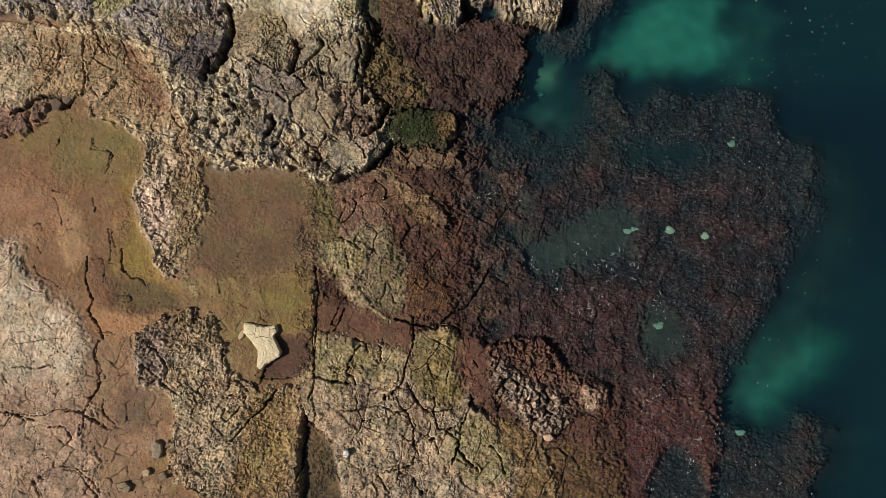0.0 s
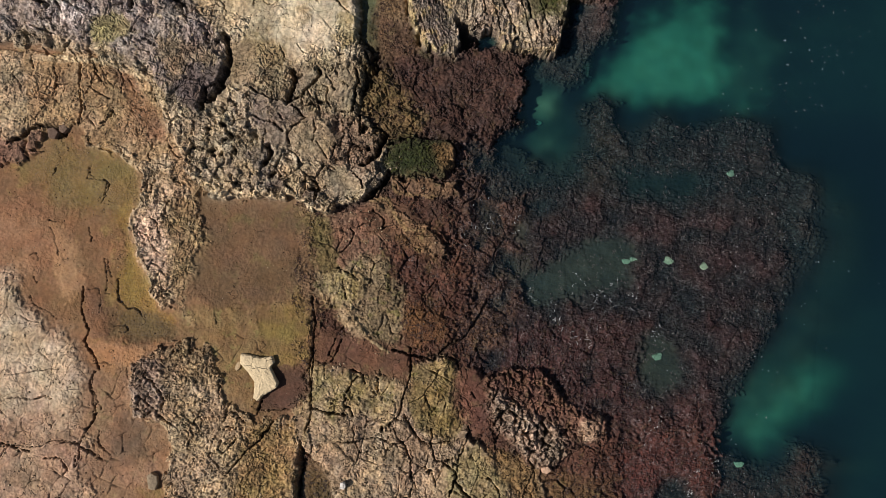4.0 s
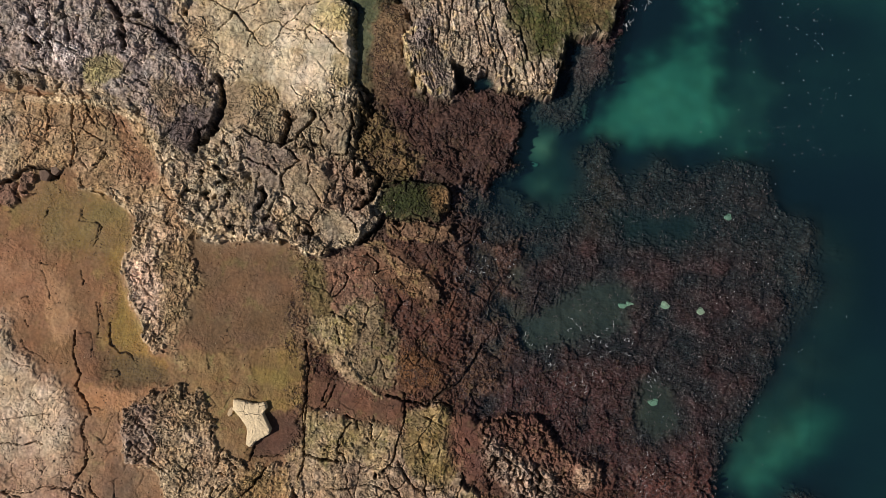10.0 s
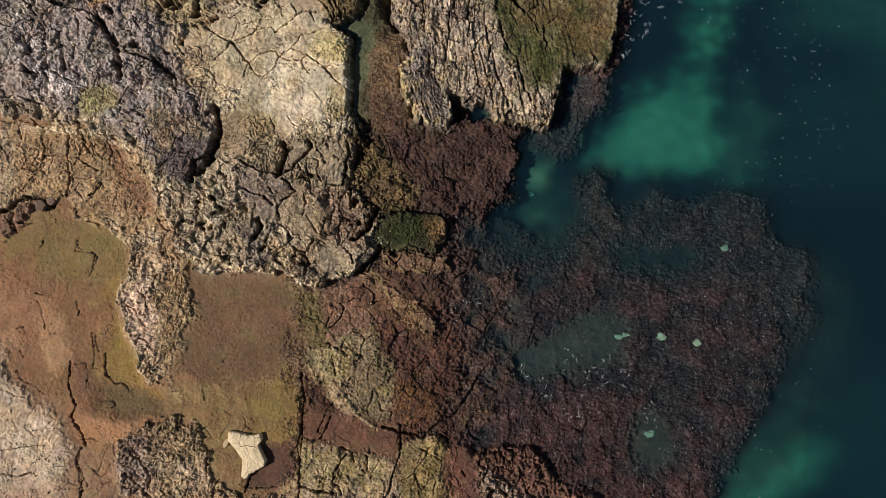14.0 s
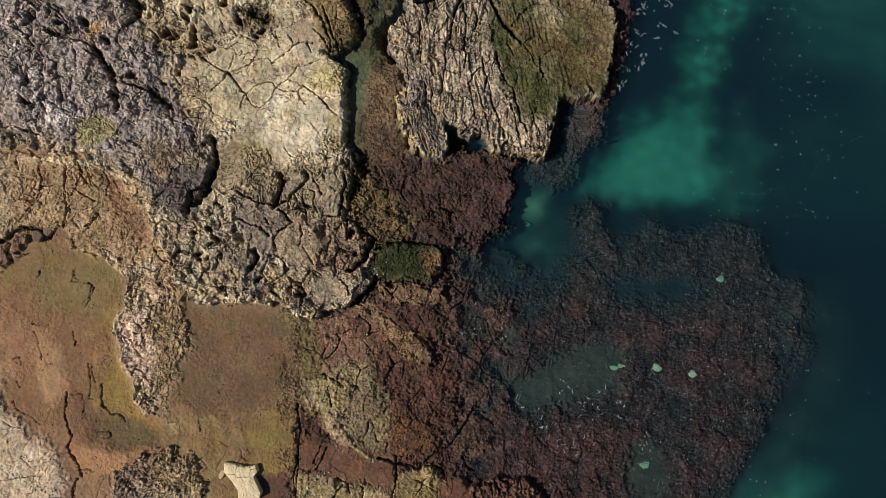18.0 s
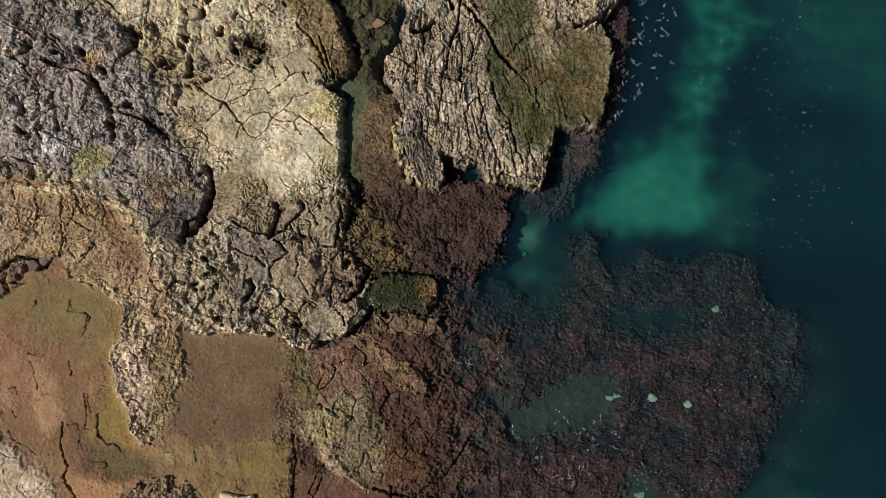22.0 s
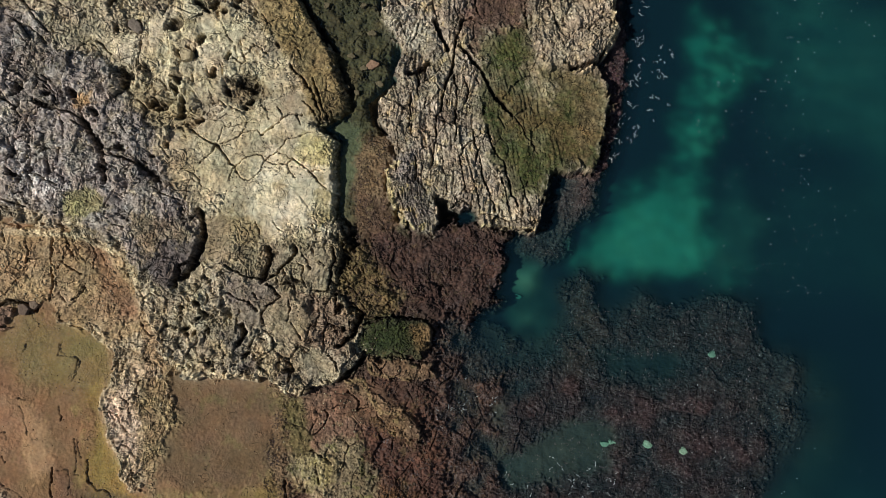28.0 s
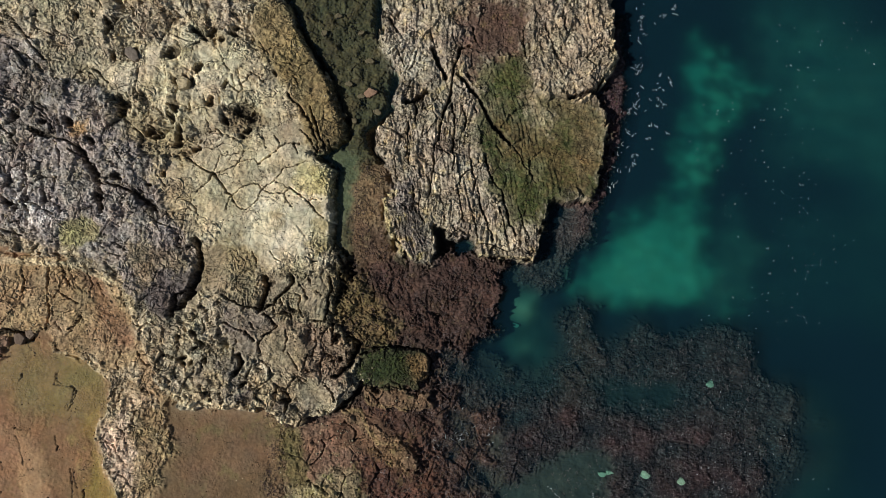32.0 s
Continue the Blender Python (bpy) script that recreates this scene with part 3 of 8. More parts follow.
zone([(-9.89, 3.52), (-9.10, 3.59), (-8.33, 2.05), (-8.78, 1.61), (-9.02, 0.20), (-8.62, -0.75), (-9.37, -0.22), (-9.67, 1.54)], 0.08, ((140, 122, 83), (122, 100, 72)), soft=0.15, wob=0.15, thing=o_rim, mixsize=0.5, lump=(0.5, 0.05), nod=(0.15, 0.03), crack=(0.5, 0.05, 0.06, 0.06))
zone([(-11.11, 2.71), (-10.27, 3.48), (-9.79, 1.92), (-9.75, 0.73), (-10.24, 0.69), (-10.82, 1.59)], 0.06, ((187, 166, 137), (159, 137, 111)), soft=0.10, wob=0.1, wobsize=0.3, part="crust_block", thing=o_rim, mixsize=0.4, **CRUST)

# rough crust in the south
o_south = outcrop("grey knobbly limestone crust with a diagonal fissure", 1.1)
zone([(-10.57, -2.32), (-10.04, -1.96), (-9.40, -1.52), (-8.74, -1.31), (-7.99, -1.48), (-7.52, -2.22), (-7.24, -3.36), (-6.02, -3.83), (-4.49, -3.51), (-4.51, -5.24), (-4.20, -8.80), (-7.02, -9.03), (-7.86, -7.45), (-8.66, -7.22), (-9.03, -6.19), (-8.77, -5.02), (-9.14, -4.17), (-10.25, -4.04)], 0.16, ((149, 132, 99), (125, 106, 78), (162, 145, 112)), ledge=True, soft=0.06, wob=0.10, wobsize=0.3, part="crust_block", thing=o_south, mixsize=0.5, lump=(0.6, 0.06), nod=(0.11, 0.06), ridge=(0.13, 0.08), crag=(0.5, 0.05), crack=(0.6, 0.04, 0.08, 0.12))
zone([(-10.57, -2.32), (-10.03, -2.00), (-9.37, -2.18), (-9.22, -3.14), (-9.30, -4.11), (-10.25, -4.04)], 0.24, ((141, 125, 105), (118, 102, 81)), soft=0.08, wob=0.08, wobsize=0.3, thing=o_south, mixsize=0.3, nod=(0.17, 0.12), crack=(0.4, 0.08, 0.1, 0.06))
zone([(-9.33, -2.18), (-7.67, -3.01), (-7.12, -4.50), (-6.83, -7.14), (-8.58, -7.10), (-8.71, -5.02), (-9.11, -4.09)], 0.2, ((165, 145, 109), (132, 117, 93)), soft=0.15, wob=0.12, part="crust_block", thing=o_south, mixsize=0.4, nod=(0.11, 0.06), ridge=(0.13, 0.09), crack=(0.5, 0.04, 0.08, 0.14))
zone([(-6.39, -4.06), (-4.67, -3.72), (-4.50, -5.43), (-5.11, -8.87), (-6.64, -9.00), (-6.57, -5.98)], 0.12, ((138, 117, 73), (121, 97, 65), (145, 127, 84)), soft=0.15, wob=0.15, thing=o_south, mixsize=0.5, nod=(0.10, 0.04), ridge=(0.13, 0.06), crack=(0.6, 0.035, 0.06, 0.1))

# the jointed pavement in the middle of the south
o_pave = outcrop("weathered grey limestone pavement of joined blocks, partly green with algae", 0.95)
PAVE = dict(lump=(0.8, 0.05), crag=(0.8, 0.06), crack=(0.85, 0.035, 0.14, 0.10), crack2=(0.3, 0.014, 0.02, 0.14), crack3=(0.14, 0.022, 0.02, 0.2))
zone([(-4.79, -3.34), (-4.35, -2.91), (-4.32, -1.94), (-3.69, -1.60), (-2.69, -1.80), (-1.12, -1.90), (-0.78, -1.29), (0.38, -1.16), (0.70, -1.52), (1.25, -2.25), (1.52, -3.19), (1.18, -3.79), (2.21, -4.47), (3.38, -4.56), (4.00, -5.08), (4.37, -6.18), (4.41, -8.05), (-2.71, -8.65), (-2.98, -6.99), (-3.30, -5.69), (-3.95, -4.99), (-4.37, -4.64)], 0.08, ((150, 132, 108), (128, 111, 90), (140, 122, 100)), ledge=True, soft=0.05, wob=0.09, wobsize=0.3, thing=o_pave, mixsize=0.7, **PAVE)
zone([(-4.79, -3.34), (-4.35, -2.91), (-4.34, -1.75), (-3.08, -1.84), (-1.50, -1.99), (-1.06, -2.63), (-1.55, -3.64), (-2.55, -3.34), (-4.08, -3.66)], 0.10, ((146, 130, 102), (114, 104, 66), (84, 80, 40)), soft=0.2, wob=0.2, part="mossy_block", thing=o_pave, mixsize=0.6, **PAVE)
zone([(-0.87, -1.46), (0.39, -1.25), (1.06, -2.26), (1.33, -3.20), (0.62, -4.03), (-0.59, -3.56), (-0.98, -2.43)], 0.04, ((122, 106, 74), (104, 92, 58), (84, 80, 42)), soft=0.1, wob=0.1, thing=o_pave, mixsize=0.5, **PAVE)
zone([(0.67, -4.60), (1.58, -3.95), (2.64, -5.00), (2.92, -6.12), (1.59, -6.42), (0.56, -5.56)], 0.12, ((136, 123, 91), (112, 104, 71), (153, 138, 110)), soft=0.1, wob=0.1, part="mossy_block", thing=o_pave, mixsize=0.5, lump=(0.5, 0.05), nod=(0.1, 0.05), crack=(0.5, 0.08, 0.12, 0.05))
zone([(1.79, -4.12), (3.55, -4.35), (4.46, -6.17), (4.41, -8.05), (2.89, -8.18), (3.08, -5.72)], 0.0, ((125, 102, 69), (96, 78, 56)), soft=0.12, wob=0.12, thing=o_pave, mixsize=0.5, **PAVE)
zone([(-4.39, -5.09), (-3.80, -5.04), (-3.34, -5.77), (-2.90, -7.26), (-2.76, -8.77), (-4.30, -8.90), (-4.30, -7.00)], -0.16, ((112, 91, 63), (92, 74, 54)), soft=0.06, wob=0.06, mixsize=0.6, nod=(0.07, 0.008))
zone([(-6.04, -2.10), (-4.69, -1.79), (-4.30, -2.74), (-4.93, -3.37), (-6.09, -3.57)], -0.06, ((96, 70, 58), (84, 64, 52)), soft=0.08, wob=0.08, mixsize=0.6, nod=(0.08, 0.012))

# mossy block and the reddish shelf round it
o_moss = outcrop("olive mossy limestone hump amid red weed", 1.0)
zone([(-4.85, 3.16), (-4.01, 3.53), (-2.07, 4.20), (-1.59, 3.23), (-2.13, 2.59), (-2.04, 1.59), (-4.60, 1.38)], -0.06, ((112, 86, 66), (94, 74, 57), (108, 92, 66)), soft=0.1, wob=0.1, part="weedy_ledge", thing=o_moss, lump=(0.5, 0.05), nod=(0.1, 0.03), crack=(0.6, 0.05, 0.07, 0.06))
zone([(-4.67, 1.37), (-3.82, 1.64), (-3.07, 2.10), (-2.09, 2.18), (-1.53, 0.84), (-1.21, -0.51), (-1.49, -1.12), (-2.57, -1.14), (-3.22, -0.49), (-3.67, 0.07), (-4.51, 0.59)], -0.06, ((112, 100, 74), (92, 82, 58), (100, 98, 54)), soft=0.12, wob=0.22, part="mossy_block", thing=o_moss, mixsize=0.5, lump=(0.6, 0.08), nod=(0.12, 0.05), crack=(0.6, 0.06, 0.08, 0.07))
zone([(-4.10, 1.42), (-3.42, 1.57), (-2.80, 1.33), (-2.92, 0.52), (-3.18, 0.11), (-3.69, 0.26), (-3.98, 0.83)], 0.06, ((138, 126, 90), (104, 98, 56)), soft=0.12, wob=0.2, thing=o_moss, mixsize=0.3, nod=(0.13, 0.07))
zone([(-3.61, 0.47), (-3.02, 0.52), (-3.06, -0.08), (-2.41, -0.81), (-1.78, -1.19), (-2.57, -1.14), (-3.18, -0.48), (-3.57, -0.12)], 0.05, ((138, 122, 90), (112, 98, 70)), soft=0.05, wob=0.12, thing=o_moss, mixsize=0.3, nod=(0.13, 0.05))
zone([(-2.02, 3.61), (-0.81, 3.51), (-0.15, 2.76), (-0.71, 2.31), (-1.95, 2.81)], -0.08, ((112, 88, 56), (92, 68, 48)), soft=0.12, wob=0.1, nod=(0.12, 0.05), crack=(0.5, 0.06, 0.08, 0.06))
zone([(-1.26, 0.67), (0.05, 0.38), (0.32, -0.48), (-0.83, -0.88), (-1.27, -0.32)], -0.06, ((114, 84, 56), (92, 64, 46)), soft=0.12, wob=0.1, nod=(0.12, 0.04), crack=(0.6, 0.06, 0.08, 0.06))

zone([(-4.34, -0.48), (-3.63, -0.62), (-2.63, -0.73), (-0.94, -0.79), (-0.91, -2.16), (-1.72, -2.03), (-2.70, -2.02), (-3.53, -1.70), (-4.31, -1.76)], -0.05, ((112, 80, 62), (92, 67, 54), (106, 88, 62)), soft=0.12, wob=0.06, wet=0.1, mixsize=0.5, lump=(0.6, 0.05), crack=(0.7, 0.04, 0.06, 0.06))
zone([(0.70, -1.34), (1.40, -1.48), (1.90, -2.22), (1.91, -3.39), (1.50, -3.85), (0.92, -3.28), (0.48, -2.34)], -0.09, ((110, 76, 63), (90, 64, 55), (104, 84, 62)), soft=0.15, wob=0.1, wet=0.15, mixsize=0.5, lump=(0.6, 0.06), crack=(0.6, 0.04, 0.06, 0.06))
zone([(-2.88, 4.15), (-1.37, 4.18), (-1.20, 3.38), (-1.94, 2.71), (-2.77, 2.95), (-3.24, 3.71)], -0.05, ((108, 80, 62), (90, 68, 54)), soft=0.15, wob=0.1, wet=0.1, mixsize=0.5, lump=(0.6, 0.05), crack=(0.5, 0.04, 0.06, 0.06))

zone([(-4.94, 3.42), (-4.46, 3.56), (-4.09, 2.80), (-3.67, 1.65), (-4.32, 1.18), (-4.74, 1.95)], None, ((112, 98, 66), (94, 86, 54), (84, 80, 46)), soft=0.15, wob=0.12, mixsize=0.3)
o_step = outcrop("low tan ledges stepping down to the weed", 0.9)
for ledge_line in ([(-3.12, 4.20), (-2.28, 4.27), (-1.80, 3.87), (-1.31, 3.47), (-0.90, 3.38), (-0.97, 3.05), (-1.57, 3.04), (-2.09, 3.30), (-2.64, 3.80)], [(-2.14, 4.98), (-0.95, 5.08), (0.02, 5.00), (0.20, 4.61), (-0.48, 4.35), (-1.29, 4.36), (-2.00, 4.46)], [(-1.68, 3.19), (-0.80, 3.41), (-0.16, 2.96), (0.08, 2.48), (-0.51, 2.33), (-1.23, 2.57)]):
    zone(ledge_line, 0.0, ((108, 88, 62), (86, 69, 50), (98, 88, 58)), soft=0.05, wob=0.10, wobsize=0.3, thing=o_step, ledge=True, part="weedy_ledge", lump=(0.5, 0.06), nod=(0.13, 0.04), crag=(0.5, 0.06), crack=(0.5, 0.04, 0.12, 0.12))

# jagged knoll on the reef
o_knoll = outcrop("jagged dark limestone knoll rising from red weed", 0.8)
zone([(1.76, -1.67), (2.36, -1.38), (3.57, -1.24), (4.21, -2.00), (5.01, -2.71), (5.95, -2.83), (6.03, -3.44), (5.08, -3.67), (4.63, -4.28), (4.09, -4.83), (3.39, -4.58), (2.65, -3.78), (1.97, -3.36), (1.79, -2.60)], -0.04, ((92, 70, 54), (74, 54, 45), (88, 74, 52)), ledge=True, soft=0.07, wob=0.12, wobsize=0.3, thing=o_knoll, mixsize=0.4, lump=(0.5, 0.12), ridge=(0.35, 0.18), nod=(0.18, 0.12), crack=(0.35, 0.06, 0.14, 0.2))
zone([(1.94, -2.18), (2.82, -2.49), (3.64, -3.00), (4.42, -3.12), (4.59, -4.07), (3.96, -4.69), (3.15, -4.19), (2.42, -3.49), (1.94, -3.14)], 0.10, ((148, 134, 110), (98, 86, 70)), soft=0.15, wob=0.12, wobsize=0.3, thing=o_knoll, mixsize=0.3, ridge=(0.30, 0.22), nod=(0.28, 0.26), crack=(0.30, 0.10, 0.34, 0.4), crack2=(0.13, 0.03, 0.06, 0.4))
zone([(5.08, -2.88), (5.76, -2.78), (5.94, -3.23), (5.43, -3.61), (5.03, -3.49)], 0.10, ((156, 138, 108), (120, 100, 76)), soft=0.08, wob=0.08, wobsize=0.3, thing=o_knoll, ridge=(0.25, 0.2), nod=(0.13, 0.12))

# the main outcrop
o_main = outcrop("broad grey limestone outcrop, cracked and pitted, with a pale sunlit rim", 1.15)
MAIN = dict(lump=(0.7, 0.06), crag=(0.8, 0.11), ridge=(0.34, 0.04), crack=(0.85, 0.04, 0.18, 0.26), crack2=(0.34, 0.02, 0.04, 0.30), crack3=(0.14, 0.022, 0.02, 0.28))
zone([(-18.00, 8.44), (-15.25, 8.48), (-14.05, 8.41), (-13.17, 8.44), (-12.24, 8.14), (-11.22, 7.83), (-10.83, 7.32), (-10.27, 6.33), (-9.91, 5.66), (-9.50, 4.91), (-9.35, 4.38), (-8.74, 3.87), (-8.06, 3.65), (-6.99, 3.84), (-6.00, 3.93), (-5.09, 3.78), (-4.73, 3.54), (-4.33, 3.49), (-3.90, 3.77), (-3.23, 3.98), (-2.71, 4.39), (-2.30, 5.15), (-2.19, 5.72), (-2.43, 6.15), (-3.09, 6.80), (-3.54, 7.28), (-3.57, 8.09), (-3.45, 8.92), (-3.34, 9.44), (-3.68, 9.70), (-3.84, 10.08), (-3.83, 10.68), (-3.94, 11.26), (-4.20, 11.84), (-4.15, 12.44), (-4.80, 12.94), (-3.76, 13.57), (-3.83, 14.19), (-4.16, 14.70), (-4.41, 15.45), (-5.11, 16.30), (-5.59, 16.97), (-6.08, 17.75), (-6.45, 18.33), (-6.94, 19.95), (-19.56, 18.64)], 0.21, ((154, 138, 110), (129, 114, 91), (170, 153, 120)), ledge=True, soft=0.05, wob=0.08, wobsize=0.3, thing=o_main, mixsize=0.8, **MAIN)
def rim(points, width, colours, lift):
    """A pale broken lip along the edge of a ledge, put into the colour and slightly raised."""
    SEED[0] += 7
    for (ax, ay), (bx, by) in zip(points, points[1:]):
        w = window([(ax, ay), (bx, by)], width * 3)
        x, y = GX[w], GY[w]
        k = np.clip(((x - ax) * (bx - ax) + (y - ay) * (by - ay)) / ((bx - ax) ** 2 + (by - ay) ** 2), 0, 1)
        d = np.hypot(x - ax - k * (bx - ax), y - ay - k * (by - ay)) + 0.10 * fbm(x, y, 0.3, 4, SEED[0], 0.7)
        m = (1 - ease(width * 0.5, width, d)) * (OWNER[w] > 0)
        n = ease(0.3, 0.7, 0.5 + fbm(x, y, 0.2, 3, SEED[0] + 3))[..., None]
        tone = rgb(*colours[0]) * (1 - n) + rgb(*colours[1]) * n
        C[w] = C[w] * (1 - 0.7 * m[..., None]) + tone * 0.7 * m[..., None]
        H[w] += lift * m * (0.5 + fbm(x, y, 0.16, 3, SEED[0] + 5))


# lichen-dark back in the north-west
zone([(-18.96, 14.96), (-16.31, 16.05), (-15.09, 15.97), (-14.10, 14.64), (-12.50, 14.61), (-10.58, 12.18), (-9.13, 10.13), (-8.54, 9.40), (-8.40, 8.23), (-8.78, 7.41), (-9.29, 6.78), (-10.10, 6.99), (-10.74, 7.70), (-11.45, 8.32), (-12.89, 8.76), (-15.30, 9.11), (-18.05, 9.02)], 0.33, ((138, 124, 110), (115, 104, 94), (158, 144, 120)), ledge=True, soft=0.10, wob=0.14, wobsize=0.4, part="lichen_slab", thing=o_main, mixsize=0.6, lump=(0.6, 0.06), crag=(0.9, 0.09), crack=(0.8, 0.045, 0.2, 0.26), crack2=(0.34, 0.02, 0.03, 0.16), crack3=(0.14, 0.022, 0.02, 0.2))
zone([(-15.10, 10.90), (-13.80, 11.43), (-11.96, 11.02), (-11.22, 9.91), (-13.30, 9.30), (-15.26, 9.30)], 0.43, ((147, 134, 119), (109, 94, 83), (196, 186, 172)), soft=0.12, wob=0.15, part="lichen_slab", thing=o_main, mixsize=0.4, lump=(0.5, 0.1), nod=(0.11, 0.07), crack=(0.45, 0.08, 0.18, 0.08))
zone([(-15.13, 10.40), (-14.48, 10.66), (-13.46, 10.47), (-13.05, 9.62), (-14.09, 9.32), (-14.93, 9.73)], None, ((216, 206, 196), (112, 102, 98)), soft=0.15, wob=0.15, mixsize=0.3, sharp=0.12)
zone([(-15.94, 11.21), (-14.77, 11.33), (-14.30, 10.78), (-14.84, 10.43), (-15.79, 10.23)], None, ((196, 186, 176), (112, 102, 98)), soft=0.15, wob=0.15, mixsize=0.3, sharp=0.12)
zone([(-13.15, 9.61), (-12.41, 9.98), (-11.78, 9.65), (-11.91, 9.15), (-12.83, 8.76), (-13.26, 9.01)], 0.33, ((136, 126, 82), (120, 110, 76)), soft=0.06, wob=0.06, thing=o_main, nod=(0.1, 0.03))
zone([(-10.15, 7.76), (-9.20, 7.96), (-8.76, 7.22), (-9.23, 6.67), (-9.87, 6.80)], 0.41, ((97, 82, 71), (78, 70, 68)), soft=0.08, wob=0.06, part="lichen_slab", thing=o_main, lump=(0.4, 0.06), nod=(0.1, 0.03))
zone([(-10.88, 9.16), (-9.00, 9.16), (-8.59, 8.22), (-9.03, 7.78), (-10.21, 7.85), (-10.68, 8.40)], 0.31, ((132, 116, 88), (109, 92, 71)), soft=0.12, wob=0.12, thing=o_main, nod=(0.12, 0.03), crack=(0.5, 0.05, 0.08, 0.05))
# tan hollow beyond the dark back
zone([(-8.43, 9.32), (-7.57, 9.21), (-7.02, 8.77), (-6.56, 8.23), (-7.29, 7.76), (-8.09, 7.87), (-8.51, 7.24), (-8.41, 8.04)], 0.14, ((136, 117, 86), (118, 101, 76)), soft=0.15, wob=0.08, thing=o_main, nod=(0.1, 0.02), pits=(0.4, 0.2, 0.05))
# pale cracked slab
zone([(-10.31, 11.60), (-9.59, 10.68), (-8.57, 9.59), (-7.96, 9.46), (-6.67, 9.39), (-5.89, 8.65), (-4.64, 8.85), (-3.75, 9.69), (-4.06, 12.44), (-4.79, 12.93), (-5.29, 14.53), (-5.81, 15.50), (-6.84, 15.80), (-7.56, 16.75), (-9.82, 17.13), (-10.11, 16.28), (-11.30, 16.16), (-11.41, 14.72), (-10.42, 14.01), (-9.46, 14.31), (-8.13, 13.23), (-8.84, 12.55)], 0.27, ((172, 154, 120), (148, 132, 100), (134, 120, 88)), ledge=True, soft=0.10, wob=0.12, part="pale_slab", thing=o_main, mixsize=0.9, mix=0.6, lump=(1.0, 0.06), nod=(0.22, 0.015), crack=(0.75, 0.025, 0.03, 0.05))
zone([(-6.93, 11.55), (-4.16, 12.43), (-3.84, 10.47), (-4.31, 9.44), (-6.06, 9.26), (-6.77, 10.17)], 0.29, ((190, 172, 138), (172, 156, 124), (158, 142, 108)), soft=0.4, wob=0.4, part="pale_slab", thing=o_main, mixsize=0.8, lump=(1.0, 0.04), nod=(0.2, 0.01), crack=(0.85, 0.02, 0.02, 0.03))
zone([(-10.50, 11.58), (-8.91, 11.55), (-8.13, 10.03), (-8.86, 9.57), (-9.76, 10.46)], 0.24, ((155, 136, 103), (139, 120, 89)), soft=0.15, wob=0.15, thing=o_main, lump=(0.6, 0.04), nod=(0.1, 0.015), crack=(0.8, 0.03, 0.07, 0.03))
zone([(-5.28, 12.72), (-4.16, 12.43), (-4.06, 11.54), (-4.94, 11.45), (-5.49, 11.90)], 0.28, ((150, 132, 84), (168, 150, 108)), soft=0.08, wob=0.08, thing=o_main, nod=(0.12, 0.012))
zone([(-4.55, 10.60), (-3.96, 10.66), (-3.95, 9.67), (-4.29, 9.24), (-4.65, 9.80)], 0.25, ((140, 124, 80), (160, 142, 104)), soft=0.08, wob=0.08, thing=o_main, nod=(0.12, 0.03))
zone([(-8.32, 9.22), (-7.77, 9.48), (-6.66, 9.30), (-6.00, 8.67), (-6.94, 8.38), (-7.43, 9.12)], 0.17, ((138, 118, 82), (120, 102, 72)), soft=0.1, wob=0.1, thing=o_main, nod=(0.1, 0.03))
# olive cap along the channel
zone([(-7.41, 18.18), (-6.42, 18.29), (-5.56, 16.93), (-5.08, 16.27), (-4.39, 15.42), (-4.10, 14.64), (-3.81, 14.16), (-3.74, 13.55), (-4.70, 12.93), (-5.05, 13.33), (-5.46, 14.30), (-6.16, 15.24), (-7.10, 16.37), (-7.52, 17.35)], 0.33, ((120, 101, 66), (104, 87, 56), (130, 111, 76)), ledge=True, soft=0.10, wob=0.12, thing=o_main, mixsize=0.7, lump=(0.8, 0.05), nod=(0.2, 0.015), crack=(0.9, 0.035, 0.10, 0.04))
# pitted pale knobs
zone([(-10.34, 16.65), (-9.20, 17.18), (-7.49, 16.33), (-6.95, 15.16), (-8.01, 14.04), (-9.41, 14.10), (-9.88, 13.04), (-10.49, 13.18), (-10.25, 14.41), (-11.05, 15.14), (-11.08, 16.16)], 0.33, ((182, 164, 128), (154, 138, 106), (128, 110, 80)), soft=0.15, wob=0.15, part="knob", thing=o_main, mixsize=0.5, lump=(0.6, 0.08), nod=(0.55, 0.14), crack=(0.7, 0.04, 0.2, 0.1), crack2=(0.3, 0.02, 0.03, 0.08))
zone([(-11.77, 13.67), (-10.22, 14.03), (-9.31, 13.11), (-8.69, 12.97), (-9.38, 12.10), (-10.83, 12.55), (-11.69, 13.07)], 0.13, ((146, 128, 94), (120, 104, 76)), soft=0.12, wob=0.12, part="knob", thing=o_main, mixsize=0.4, lump=(0.5, 0.1), crag=(0.5, 0.12), crack=(0.5, 0.06, 0.2, 0.26), crack2=(0.2, 0.02, 0.03, 0.3))
zone([(-8.15, 14.24), (-7.09, 14.55), (-6.60, 13.79), (-7.33, 13.21), (-8.06, 13.44)], 0.10, ((124, 106, 76), (104, 90, 66)), soft=0.08, wob=0.1, thing=o_main, nod=(0.2, 0.08))
zone([(-13.50, 13.19), (-12.82, 13.32), (-12.66, 12.87), (-13.33, 12.66)], 0.25, ((166, 124, 74), (140, 110, 74)), soft=0.08, wob=0.08, nod=(0.07, 0.03), thing=o_main)
zone([(-15.07, 15.77), (-12.27, 15.85), (-11.37, 15.13), (-11.43, 14.11), (-13.15, 14.95), (-14.36, 15.03)], 0.25, ((150, 134, 104), (132, 118, 92)), soft=0.12, wob=0.12, thing=o_main, nod=(0.12, 0.03), crack=(0.7, 0.05, 0.1, 0.05))
